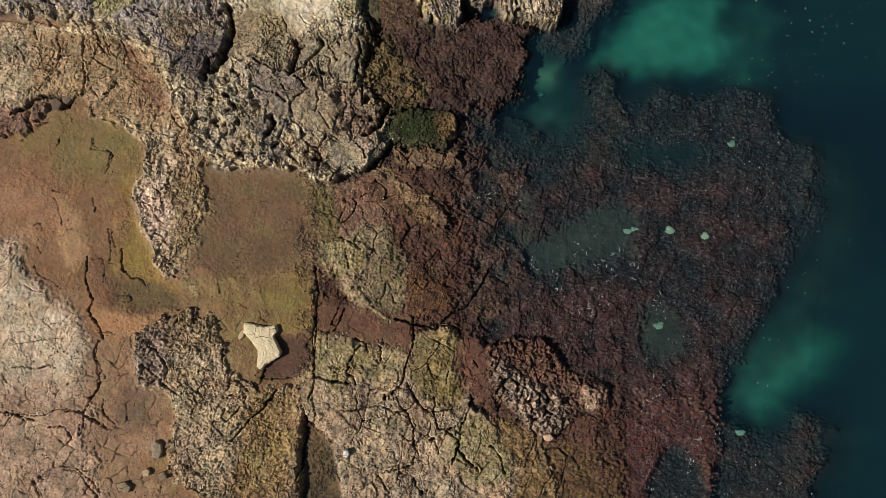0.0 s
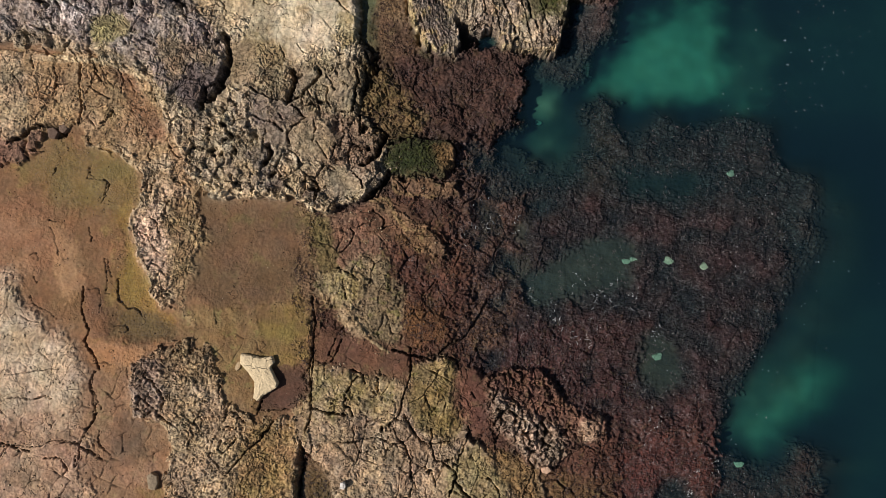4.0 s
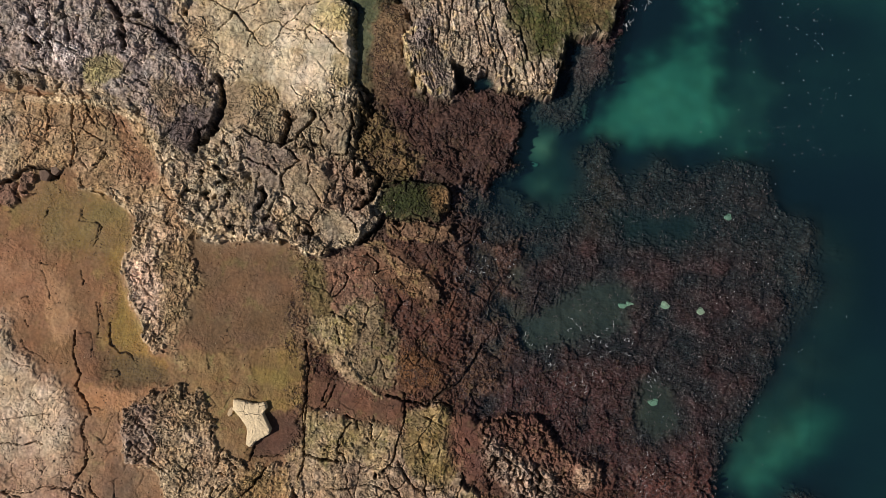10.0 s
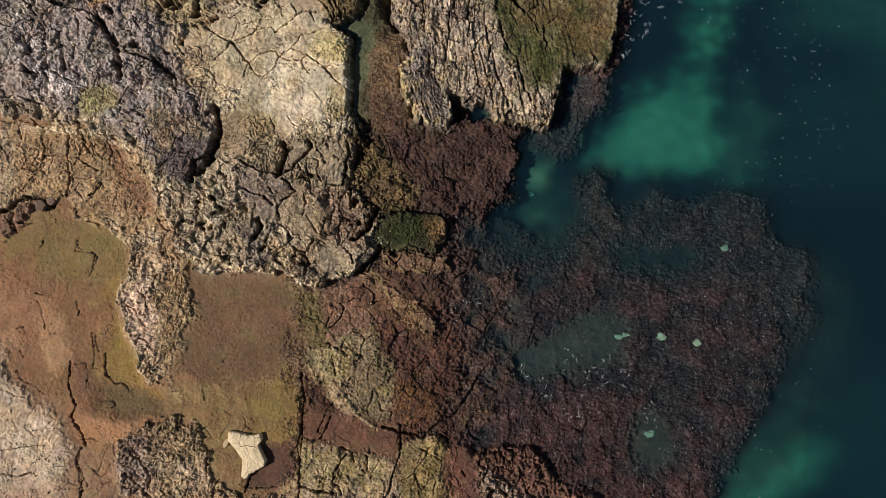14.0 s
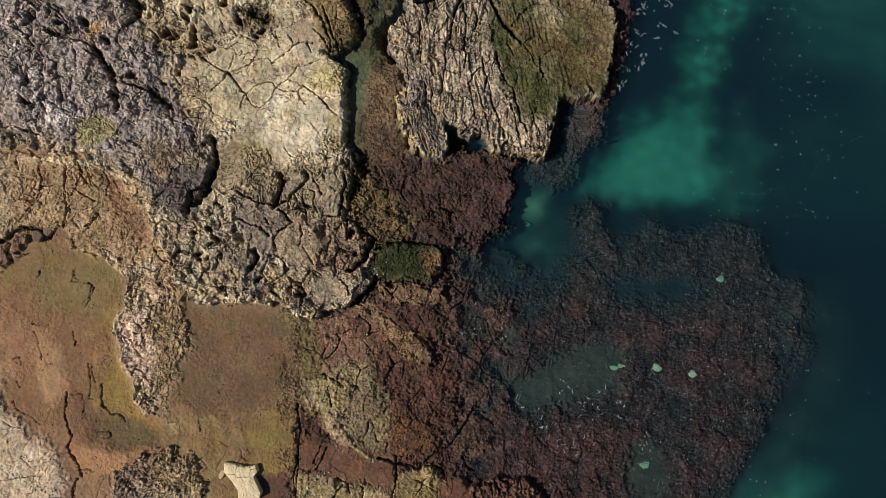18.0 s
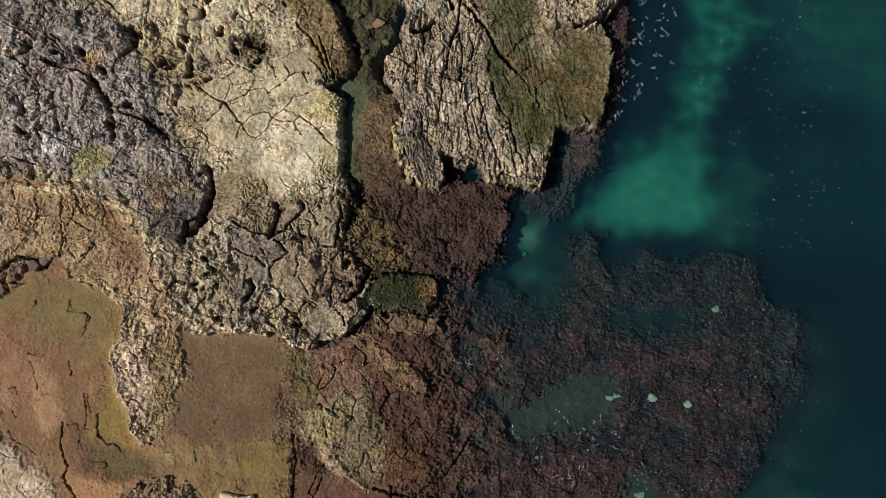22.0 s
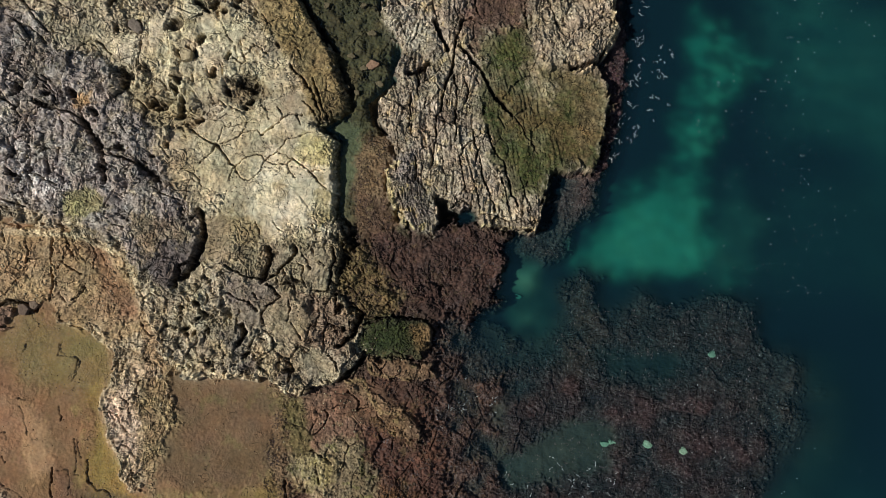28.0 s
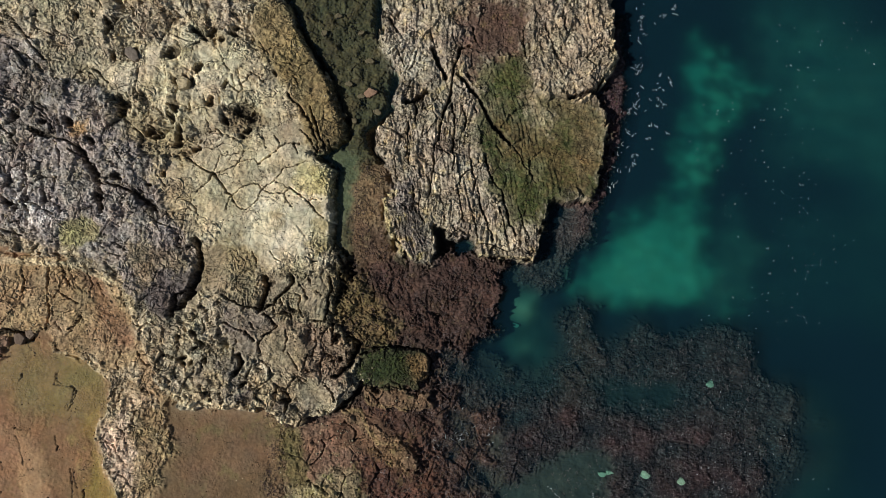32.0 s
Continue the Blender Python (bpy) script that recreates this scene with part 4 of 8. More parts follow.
zone([(-15.41, 18.21), (-12.62, 18.50), (-12.57, 16.64), (-13.91, 16.10), (-14.98, 16.60)], 0.29, ((158, 142, 112), (140, 126, 98)), soft=0.12, wob=0.12, thing=o_main, nod=(0.12, 0.03), crack=(0.9, 0.05, 0.12, 0.05))
for patch in ([(-7.33, 7.24), (-6.32, 7.22), (-5.97, 6.64), (-6.41, 6.10), (-7.14, 6.44)], [(-7.33, 5.41), (-6.55, 5.58), (-6.37, 4.79), (-7.02, 4.33)], [(-5.37, 4.63), (-4.78, 4.72), (-4.72, 4.13), (-5.20, 3.99)], [(-9.85, 8.35), (-8.46, 8.47), (-8.19, 7.88), (-8.75, 7.42), (-9.78, 7.74)], [(-6.80, 4.15), (-5.69, 4.85), (-5.43, 4.27)]):
    zone(patch, None, ((112, 100, 94), (94, 85, 80)), soft=0.12, wob=0.12, mixsize=0.4)
for patch in ([(-7.70, 5.08), (-7.13, 5.33), (-6.65, 4.56), (-7.61, 4.28)], [(-6.10, 5.01), (-4.17, 5.58), (-3.68, 4.62), (-5.61, 4.05)], [(-8.44, 4.61), (-7.43, 4.46), (-7.19, 4.02), (-8.18, 3.99)]):
    zone(patch, None, ((176, 158, 126), (150, 134, 106)), soft=0.15, wob=0.15, mixsize=0.4)
zone([(-5.79, 6.86), (-4.32, 7.19), (-3.50, 6.96), (-2.42, 6.03), (-3.32, 5.05), (-4.92, 5.15), (-5.79, 5.85)], None, ((142, 119, 97), (112, 94, 78), (160, 140, 116)), soft=0.15, wob=0.2, mixsize=0.5)
# fractured blocks and the green flank in the south-east of the outcrop
zone([(-7.23, 8.35), (-6.00, 8.67), (-4.64, 8.81), (-3.57, 8.92), (-3.30, 7.39), (-4.03, 6.92), (-5.21, 7.00), (-6.58, 7.05), (-7.24, 7.57)], 0.21, ((131, 116, 87), (111, 98, 75)), soft=0.08, wob=0.1, thing=o_main, mixsize=0.4, lump=(0.4, 0.06), nod=(0.12, 0.05), crack=(0.55, 0.10, 0.24, 0.12), grain=(70, 0.5, 0.1, 0.05))
zone([(-3.54, 7.12), (-3.47, 8.98), (-2.58, 8.75), (-1.85, 8.05), (-1.28, 7.11), (-1.57, 6.51), (-2.45, 6.19), (-3.01, 6.86)], -0.02, ((122, 102, 72), (82, 72, 46), (138, 120, 82)), soft=0.2, wob=0.25, mixsize=0.3, sharp=0.2, nod=(0.14, 0.07), crag=(0.5, 0.12), crack=(0.4, 0.05, 0.14, 0.25))
o_green = outcrop("low block under dark green algae", 0.9)
zone([(-2.54, 6.25), (-1.88, 6.57), (-1.38, 6.55), (-0.25, 6.40), (-0.07, 5.70), (-0.35, 5.13), (-1.35, 5.04), (-2.14, 4.98), (-2.55, 5.49)], 0.04, ((52, 56, 36), (40, 46, 28), (80, 70, 42)), ledge=True, soft=0.05, wob=0.08, wobsize=0.3, thing=o_green, mixsize=0.4, lump=(0.5, 0.07), nod=(0.12, 0.05), crack=(0.55, 0.06, 0.1, 0.06))
zone([(-0.85, 6.25), (-0.17, 6.31), (-0.09, 5.60), (-0.46, 5.26), (-0.70, 5.75)], 0.06, ((104, 84, 52), (84, 70, 44)), soft=0.08, wob=0.08, thing=o_green, nod=(0.12, 0.06))

# the tidal channel with its stony floor
zone([(-7.14, 20.27), (-6.64, 18.61), (-6.25, 18.01), (-5.75, 17.21), (-5.25, 16.52), (-4.54, 15.65), (-4.24, 14.84), (-3.90, 14.35), (-3.83, 13.71), (-4.03, 12.99), (-3.89, 12.59), (-3.92, 11.97), (-3.75, 9.74), (-3.22, 9.38), (-2.67, 9.85), (-1.82, 9.53), (-1.20, 9.39), (-1.95, 10.73), (-2.34, 11.72), (-1.99, 12.06), (-2.17, 12.77), (-2.80, 13.32), (-3.07, 13.92), (-2.39, 14.82), (-2.34, 16.29), (-2.61, 16.90), (-3.07, 17.70), (-3.47, 20.65)], -0.12, ((86, 80, 56), (52, 50, 36), (100, 92, 62)), soft=0.10, wob=0.08, mixsize=0.3, lump=(0.5, 0.10), crag=(0.5, 0.08), nod=(0.16, 0.04), crack=(0.36, 0.05, 0.05, 0.14))
zone([(-4.85, 13.01), (-3.97, 13.31), (-3.22, 13.07), (-3.21, 12.04), (-3.48, 10.78), (-3.73, 9.94), (-4.01, 11.34), (-3.99, 12.58)], -0.20, ((98, 100, 74), (86, 86, 62)), soft=0.12, wob=0.08, mixsize=0.6, lump=(0.5, 0.03))
zone([(-3.20, 12.87), (-2.17, 12.77), (-2.08, 11.95), (-2.30, 11.11), (-1.64, 9.75), (-1.80, 9.33), (-3.02, 9.40), (-3.36, 10.59)], -0.02, ((104, 82, 63), (86, 68, 55), (112, 96, 70)), soft=0.15, wob=0.12, mixsize=0.7, wet=0.4, nod=(0.09, 0.025), lump=(0.5, 0.05))
zone([(-3.31, 12.03), (-2.37, 12.75), (-2.08, 11.95), (-2.35, 10.69), (-3.00, 11.04)], 0.02, ((124, 104, 76), (108, 86, 64)), soft=0.2, wob=0.15, nod=(0.08, 0.015))

# the runnelled outcrop by the sea
o_karren = outcrop("grey limestone outcrop scored by long runnels, green algae towards the sea", 1.1)
KAR = dict(lump=(0.7, 0.08), grain=(98, 1.6, 0.15, 0.075), crack=(0.8, 0.04, 0.16, 0.16), crack2=(0.24, 0.018, 0.03, 0.18), crag=(0.8, 0.09), crack3=(0.14, 0.022, 0.02, 0.2))
zone([(-3.36, 20.29), (-3.21, 18.85), (-2.93, 17.43), (-2.53, 16.65), (-2.18, 16.07), (-2.31, 14.63), (-2.91, 13.72), (-2.67, 13.18), (-2.10, 12.64), (-1.88, 11.86), (-2.35, 11.70), (-1.97, 10.66), (-1.49, 9.88), (-1.14, 9.52), (-0.30, 9.45), (-0.23, 9.85), (-0.44, 10.78), (-0.06, 10.94), (0.15, 10.40), (0.56, 10.29), (0.87, 10.71), (1.33, 10.01), (2.33, 9.87), (3.21, 9.96), (3.30, 10.41), (3.46, 11.31), (3.57, 12.18), (4.09, 12.15), (5.18, 12.38), (5.21, 13.39), (5.32, 14.00), (5.40, 15.42), (4.96, 15.79), (4.85, 16.18), (5.48, 17.27), (5.17, 19.50), (4.91, 21.14)], 0.17, ((155, 137, 106), (129, 113, 87), (174, 154, 114)), ledge=True, soft=0.05, wob=0.08, wobsize=0.25, part="runnelled_block", thing=o_karren, mixsize=0.6, **KAR)
zone([(-2.04, 12.05), (-1.27, 12.33), (-0.86, 11.17), (-0.21, 9.66), (-1.08, 9.57), (-1.67, 10.49)], 0.20, ((134, 120, 100), (103, 90, 75), (182, 163, 111)), soft=0.12, wob=0.1, thing=o_karren, mixsize=0.5, grain=(100, 0.7, 0.1, 0.13), nod=(0.13, 0.07))
zone([(0.69, 16.57), (2.22, 17.34), (2.65, 15.96), (4.96, 15.79), (5.37, 15.22), (5.25, 13.39), (5.05, 12.47), (3.59, 12.22), (3.39, 11.21), (2.21, 11.09), (1.49, 12.41), (0.73, 14.14)], 0.14, ((96, 86, 56), (66, 66, 38), (122, 108, 78)), soft=0.2, wob=0.25, part="mossy_block", thing=o_karren, mixsize=0.7, lump=(0.6, 0.08), grain=(108, 1.2, 0.15, 0.05), nod=(0.10, 0.03), crack=(0.8, 0.04, 0.1, 0.12))
zone([(3.38, 15.62), (4.88, 15.57), (5.17, 13.38), (4.05, 12.67), (3.13, 13.98)], 0.10, ((112, 94, 58), (74, 66, 40), (134, 112, 72)), soft=0.2, wob=0.2, part="mossy_block", thing=o_karren, mixsize=0.6, nod=(0.09, 0.04), lump=(0.6, 0.07))
zone([(-0.15, 18.96), (2.03, 19.39), (2.32, 17.35), (1.05, 17.02), (0.31, 16.33), (-0.23, 17.71)], 0.04, ((96, 70, 52), (72, 54, 42), (104, 86, 60)), soft=0.3, wob=0.3, part="weedy_ledge", thing=o_karren, mixsize=0.5, nod=(0.11, 0.04), crack=(0.6, 0.05, 0.07, 0.06))
zone([(1.89, 20.78), (2.12, 19.14), (2.39, 17.12), (2.68, 16.13), (3.11, 15.77), (4.44, 15.78), (4.83, 16.15), (5.46, 17.23), (5.15, 19.46), (4.89, 21.09)], 0.41, ((154, 135, 104), (122, 104, 78), (172, 154, 122)), ledge=True, soft=0.06, wob=0.08, wobsize=0.25, thing=o_karren, mixsize=0.5, lump=(0.6, 0.10), grain=(95, 0.7, 0.16, 0.08), crag=(0.6, 0.10), crack2=(0.2, 0.02, 0.03, 0.36), crack=(0.6, 0.06, 0.14, 0.08), crack3=(0.14, 0.022, 0.02, 0.2))
zone([(-3.01, 17.42), (-2.41, 17.48), (-1.14, 16.79), (-1.85, 15.90), (-2.29, 16.27)], 0.21, ((188, 171, 137), (150, 133, 103)), soft=0.12, wob=0.12, thing=o_karren, mixsize=0.4, nod=(0.16, 0.1), grain=(60, 0.5, 0.12, 0.1))

for patch in ([(3.15, 14.93), (4.03, 15.12), (4.23, 14.02), (4.03, 12.88), (3.53, 12.93), (3.14, 13.90)], [(0.99, 16.64), (2.16, 17.06), (2.50, 15.56), (1.97, 14.80), (1.39, 15.65)], [(2.11, 13.29), (3.02, 13.18), (3.38, 11.42), (2.71, 11.15), (2.21, 12.30)], [(3.32, 13.21), (4.40, 13.32), (5.05, 12.79), (3.89, 12.37)], [(0.91, 14.38), (1.52, 14.24), (1.89, 12.47), (1.50, 12.42)]):
    zone(patch, None, ((44, 56, 26), (74, 76, 40), (108, 94, 62)), soft=0.25, wob=0.3, mixsize=0.3, sharp=0.2, amount=0.85)
for patch in ([(3.01, 14.39), (3.60, 14.56), (4.17, 13.70), (4.36, 12.72), (3.78, 12.56), (3.22, 13.20)], [(1.58, 14.76), (2.39, 14.64), (2.87, 13.77), (2.31, 13.31), (1.76, 13.86)], [(4.68, 13.55), (5.20, 13.81), (5.15, 12.80), (4.66, 12.65)]):
    zone(patch, None, ((98, 84, 54), (78, 66, 43), (66, 72, 36)), soft=0.2, wob=0.3, mixsize=0.3, sharp=0.2)
zone([(2.28, 15.74), (2.77, 15.90), (3.33, 15.24), (3.31, 14.42), (2.79, 14.58)], None, ((164, 148, 120), (124, 108, 82), (74, 72, 42)), soft=0.2, wob=0.3, mixsize=0.3, sharp=0.2)
zone([(-2.25, 6.13), (-1.06, 6.44), (-0.79, 5.54), (-1.97, 5.24)], None, ((38, 46, 26), (54, 60, 36)), soft=0.2, wob=0.15)
# faces of the main outcrop worn smooth between its joints
zone([(-6.01, 6.35), (-5.49, 6.80), (-4.49, 6.79), (-4.21, 6.00), (-4.44, 5.27), (-5.24, 5.30), (-5.88, 5.65)], 0.27, ((136, 118, 90), (112, 97, 74), (150, 132, 102)), soft=0.18, wob=0.08, thing=o_main, worn_lit=0.85, mixsize=0.4, lump=(0.7, 0.14))
zone([(-7.16, 6.45), (-6.46, 6.51), (-6.02, 6.04), (-6.08, 5.73), (-6.78, 5.68)], 0.25, ((116, 102, 84), (98, 86, 72), (128, 112, 88)), soft=0.18, wob=0.08, thing=o_main, worn_lit=0.85, mixsize=0.4, lump=(0.5, 0.10))
zone([(-7.16, 7.48), (-6.14, 7.30), (-5.50, 6.90), (-5.85, 6.36), (-6.66, 6.50), (-7.26, 6.85)], 0.25, ((116, 102, 84), (98, 86, 72), (128, 112, 88)), soft=0.18, wob=0.08, thing=o_main, worn_lit=0.85, mixsize=0.4, lump=(0.5, 0.12))
zone([(-5.14, 8.37), (-3.85, 8.52), (-3.73, 7.26), (-4.28, 7.15), (-4.78, 7.74)], 0.27, ((134, 120, 94), (112, 100, 78), (148, 132, 104)), soft=0.18, wob=0.05, thing=o_main, worn_lit=1.0, mixsize=0.4, lump=(0.5, 0.10), grain=(70, 0.9, 0.16, 0.05))
zone([(-5.85, 8.41), (-5.22, 8.52), (-5.49, 7.76), (-5.83, 7.73)], 0.25, ((134, 120, 94), (112, 100, 78), (148, 132, 104)), soft=0.18, wob=0.05, thing=o_main, worn_lit=1.0, mixsize=0.4, lump=(0.4, 0.08))
zone([(-4.14, 5.19), (-3.33, 5.06), (-3.25, 4.26), (-4.19, 4.08), (-4.45, 4.72)], 0.24, ((134, 120, 94), (112, 100, 78), (148, 132, 104)), soft=0.18, wob=0.05, thing=o_main, worn_lit=1.0, mixsize=0.4, lump=(0.5, 0.10))
zone([(-7.06, 5.55), (-6.61, 5.59), (-6.55, 4.99), (-7.09, 4.84)], 0.24, ((116, 102, 84), (98, 86, 72), (128, 112, 88)), soft=0.18, wob=0.08, thing=o_main, worn_lit=0.85, mixsize=0.4, lump=(0.5, 0.10))
zone([(-8.46, 9.32), (-7.54, 9.19), (-7.40, 7.86), (-8.10, 7.80), (-8.44, 8.50)], 0.16, ((136, 117, 86), (118, 101, 76)), soft=0.18, wob=0.08, thing=o_main, worn_lit=0.85, mixsize=0.4, lump=(0.6, 0.04))
zone([(-10.09, 17.01), (-9.67, 17.16), (-9.52, 16.76), (-9.78, 16.47), (-10.10, 16.60)], 0.36, ((182, 166, 134), (160, 144, 114)), soft=0.18, wob=0.08, thing=o_main, worn_lit=0.85, mixsize=0.4, lump=(0.5, 0.08))
zone([(-9.27, 16.37), (-8.80, 16.32), (-8.71, 15.92), (-9.08, 15.71), (-9.29, 16.06)], 0.36, ((182, 166, 134), (160, 144, 114)), soft=0.18, wob=0.08, thing=o_main, worn_lit=0.85, mixsize=0.4, lump=(0.5, 0.08))
zone([(-8.26, 16.37), (-7.76, 16.38), (-7.54, 15.93), (-7.98, 15.68), (-8.33, 15.79)], 0.36, ((182, 166, 134), (160, 144, 114)), soft=0.18, wob=0.08, thing=o_main, worn_lit=0.85, mixsize=0.4, lump=(0.5, 0.08))
zone([(-9.14, 15.36), (-8.46, 15.53), (-8.28, 14.94), (-8.95, 14.66), (-9.19, 14.95)], 0.36, ((182, 166, 134), (160, 144, 114)), soft=0.18, wob=0.08, thing=o_main, worn_lit=0.85, mixsize=0.4, lump=(0.5, 0.08))
zone([(-12.35, 15.34), (-11.36, 15.44), (-11.21, 14.74), (-11.62, 14.39), (-12.17, 14.74)], 0.36, ((182, 166, 134), (160, 144, 114)), soft=0.18, wob=0.08, thing=o_main, worn_lit=0.85, mixsize=0.4, lump=(0.5, 0.08))
zone([(-11.04, 16.05), (-10.54, 16.14), (-10.48, 15.63), (-10.90, 15.49)], 0.36, ((182, 166, 134), (160, 144, 114)), soft=0.18, wob=0.08, thing=o_main, worn_lit=0.85, mixsize=0.4, lump=(0.5, 0.08))
# neighbours share their dust: colours run into one another
C = 0.62 * C + 0.38 * blurred(blurred(C, 9), 9)
# sunlit south-west faces of the main outcrop, painted as a pale lip
rim([(-15.28, 8.11), (-14.08, 8.18), (-12.98, 8.27), (-12.36, 8.16), (-11.52, 7.86), (-11.05, 7.74), (-10.66, 7.32), (-10.33, 6.69), (-9.96, 5.91), (-9.56, 5.23), (-9.15, 4.56), (-8.56, 4.09), (-7.98, 3.82), (-6.99, 3.90), (-6.01, 3.99), (-5.10, 3.84), (-4.74, 3.61), (-4.34, 3.57), (-3.91, 3.83), (-3.24, 4.06), (-2.77, 4.42)], 0.16, ((206, 186, 150), (164, 146, 116)), 0.06)
# lit edges of the step ledges, painted pale
rim([(-2.87, 4.14), (-2.27, 4.19), (-1.92, 3.62), (-1.55, 3.20), (-0.94, 3.18)], 0.10, ((146, 124, 88), (116, 98, 70)), 0.03)
rim([(-2.06, 4.50), (-1.25, 4.40), (-0.49, 4.39)], 0.08, ((134, 112, 80), (108, 90, 64)), 0.03)
rim([(-4.33, 0.76), (-4.06, 0.43), (-3.75, 0.02), (-3.59, -0.32)], 0.07, ((170, 148, 118), (130, 112, 82)), 0.04)
rim([(-3.58, 1.56), (-3.45, 1.27), (-3.30, 0.69), (-3.18, 0.30)], 0.05, ((196, 182, 140), (150, 136, 92)), 0.04)
rim([(-3.46, 0.36), (-3.03, -0.08), (-2.51, -0.72), (-1.79, -1.11)], 0.07, ((178, 158, 122), (136, 116, 84)), 0.05)
rim([(-12.86, 5.14), (-12.04, 4.99), (-11.30, 4.65), (-10.90, 4.28), (-10.96, 3.42), (-11.17, 2.50), (-10.78, 1.60), (-10.33, 0.74), (-10.14, 0.11), (-9.71, -0.21)], 0.14, ((178, 158, 128), (148, 130, 102)), 0.04)
rim([(-1.88, 11.86), (-2.29, 11.66), (-1.93, 10.67), (-1.45, 9.88), (-1.08, 9.57)], 0.16, ((196, 180, 130), (160, 144, 104)), 0.04)
rim([(1.34, 9.97), (2.32, 9.95), (3.20, 10.00)], 0.14, ((190, 172, 134), (150, 134, 104)), 0.04)
rim([(4.32, 15.76), (4.81, 16.11), (5.40, 17.15), (5.23, 18.19)], 0.16, ((200, 182, 146), (160, 142, 110)), 0.05)
rim([(-4.60, -3.32), (-4.31, -3.68), (-4.37, -4.64)], 0.12, ((176, 156, 120), (146, 128, 96)), 0.04)

# open joints and fissures
carve([(-13.57, 8.12), (-13.53, 7.50), (-13.38, 6.69), (-13.34, 6.07), (-13.42, 5.86)], 0.06, 0.22)
carve([(-13.20, 8.25), (-12.98, 7.75), (-12.74, 7.46)], 0.04, 0.12)
carve([(-12.25, 6.58), (-12.28, 6.27), (-12.48, 5.94)], 0.04, 0.12)
carve([(-11.15, 6.26), (-11.14, 5.65), (-11.14, 5.14)], 0.03, 0.08)
carve([(-15.35, 8.21), (-15.21, 7.77)], 0.05, 0.12)
carve([(-15.78, 5.01), (-15.60, 5.16), (-15.31, 5.25), (-15.09, 5.56), (-14.77, 5.71), (-14.47, 5.73), (-14.16, 5.70), (-13.84, 5.52)], 0.10, 0.26)
carve([(-15.41, 5.01), (-15.05, 4.51)], 0.04, 0.1)
carve([(-14.42, -0.25), (-14.21, -0.59), (-13.93, -0.65), (-13.61, -0.78), (-13.39, -1.00)], 0.03, 0.07)
carve([(-14.58, -0.96), (-14.26, -1.13), (-13.97, -1.10)], 0.03, 0.06)
carve([(-14.55, 1.13), (-14.37, 1.25), (-14.23, 1.00)], 0.04, 0.07)
carve([(-14.34, 0.41), (-14.20, 0.24)], 0.05, 0.08)
carve([(-12.40, 0.16), (-12.08, 0.19), (-11.90, -0.04), (-11.87, -0.63)], 0.022, 0.05)
carve([(-11.38, -1.08), (-11.01, -0.99), (-10.85, -1.18), (-11.18, -1.26)], 0.03, 0.06)
carve([(-13.96, 2.19), (-13.75, 1.76), (-13.56, 1.22)], 0.02, 0.05)
carve([(-11.93, -2.41), (-11.54, -2.33), (-11.24, -2.39)], 0.03, 0.07)
carve([(-12.81, 4.55), (-12.91, 4.06), (-12.55, 4.05), (-12.23, 3.95), (-12.23, 3.44)], 0.03, 0.06)
carve([(-11.97, 1.25), (-11.86, 0.96), (-11.77, 0.07), (-11.59, 0.03)], 0.035, 0.07)
carve([(-11.40, 0.60), (-11.36, 0.11), (-11.24, -0.18), (-10.94, -0.39), (-10.58, -0.42), (-10.41, -0.66)], 0.04, 0.10)
carve([(-12.54, 0.21), (-12.54, -0.49), (-12.41, -0.87), (-12.21, -1.25), (-12.28, -1.65), (-12.09, -1.93), (-11.86, -2.20), (-11.65, -2.58)], 0.05, 0.14)
carve([(-11.80, -2.69), (-11.89, -3.09), (-11.75, -3.56), (-11.58, -4.03), (-11.69, -4.43)], 0.05, 0.13)
carve([(-11.69, -4.43), (-12.00, -5.04), (-11.96, -5.42), (-12.00, -5.90)], 0.04, 0.12)
carve([(-11.94, -5.22), (-11.47, -5.43), (-11.15, -5.64)], 0.05, 0.13)
carve([(-12.68, -5.15), (-11.99, -5.13)], 0.04, 0.12)
carve([(-14.64, -5.34), (-14.05, -5.44), (-13.64, -5.54)], 0.05, 0.13)
carve([(-13.67, -3.75), (-13.39, -3.65), (-13.15, -3.67)], 0.06, 0.15)
carve([(-14.65, -3.80), (-13.67, -3.75)], 0.025, 0.07)
carve([(-14.75, -3.03), (-13.60, -2.78), (-13.03, -2.65)], 0.02, 0.05)
carve([(-13.14, -5.69), (-12.55, -5.68), (-12.25, -6.09)], 0.04, 0.1)
carve([(-12.55, -7.00), (-11.94, -7.14), (-11.50, -7.58), (-11.16, -7.97)], 0.04, 0.12)
carve([(-13.41, -7.59), (-13.15, -8.10)], 0.05, 0.12)
carve([(-13.24, -7.35), (-13.03, -7.52)], 0.04, 0.12)
carve([(-4.59, 0.58), (-4.38, -0.39), (-4.38, -1.17), (-4.42, -1.96), (-4.25, -2.92), (-4.17, -3.30)], 0.05, 0.16)
carve([(2.06, -5.05), (2.38, -5.40), (2.61, -5.95)], 0.06, 0.2)
carve([(3.27, -5.71), (3.50, -4.93), (3.58, -4.73)], 0.04, 0.14)
carve([(-3.37, -0.80), (-3.56, -1.30), (-3.72, -1.61)], 0.05, 0.16)
carve([(-3.47, 3.08), (-3.35, 2.79), (-3.42, 2.52), (-3.79, 2.15)], 0.05, 0.16)
carve([(-2.90, 3.33), (-3.34, 3.09)], 0.03, 0.09)
carve([(-2.74, 3.75), (-2.31, 3.48), (-2.38, 3.17), (-1.99, 3.31)], 0.05, 0.15)
carve([(-3.82, 1.64), (-3.41, 1.51), (-3.04, 1.31)], 0.04, 0.13)
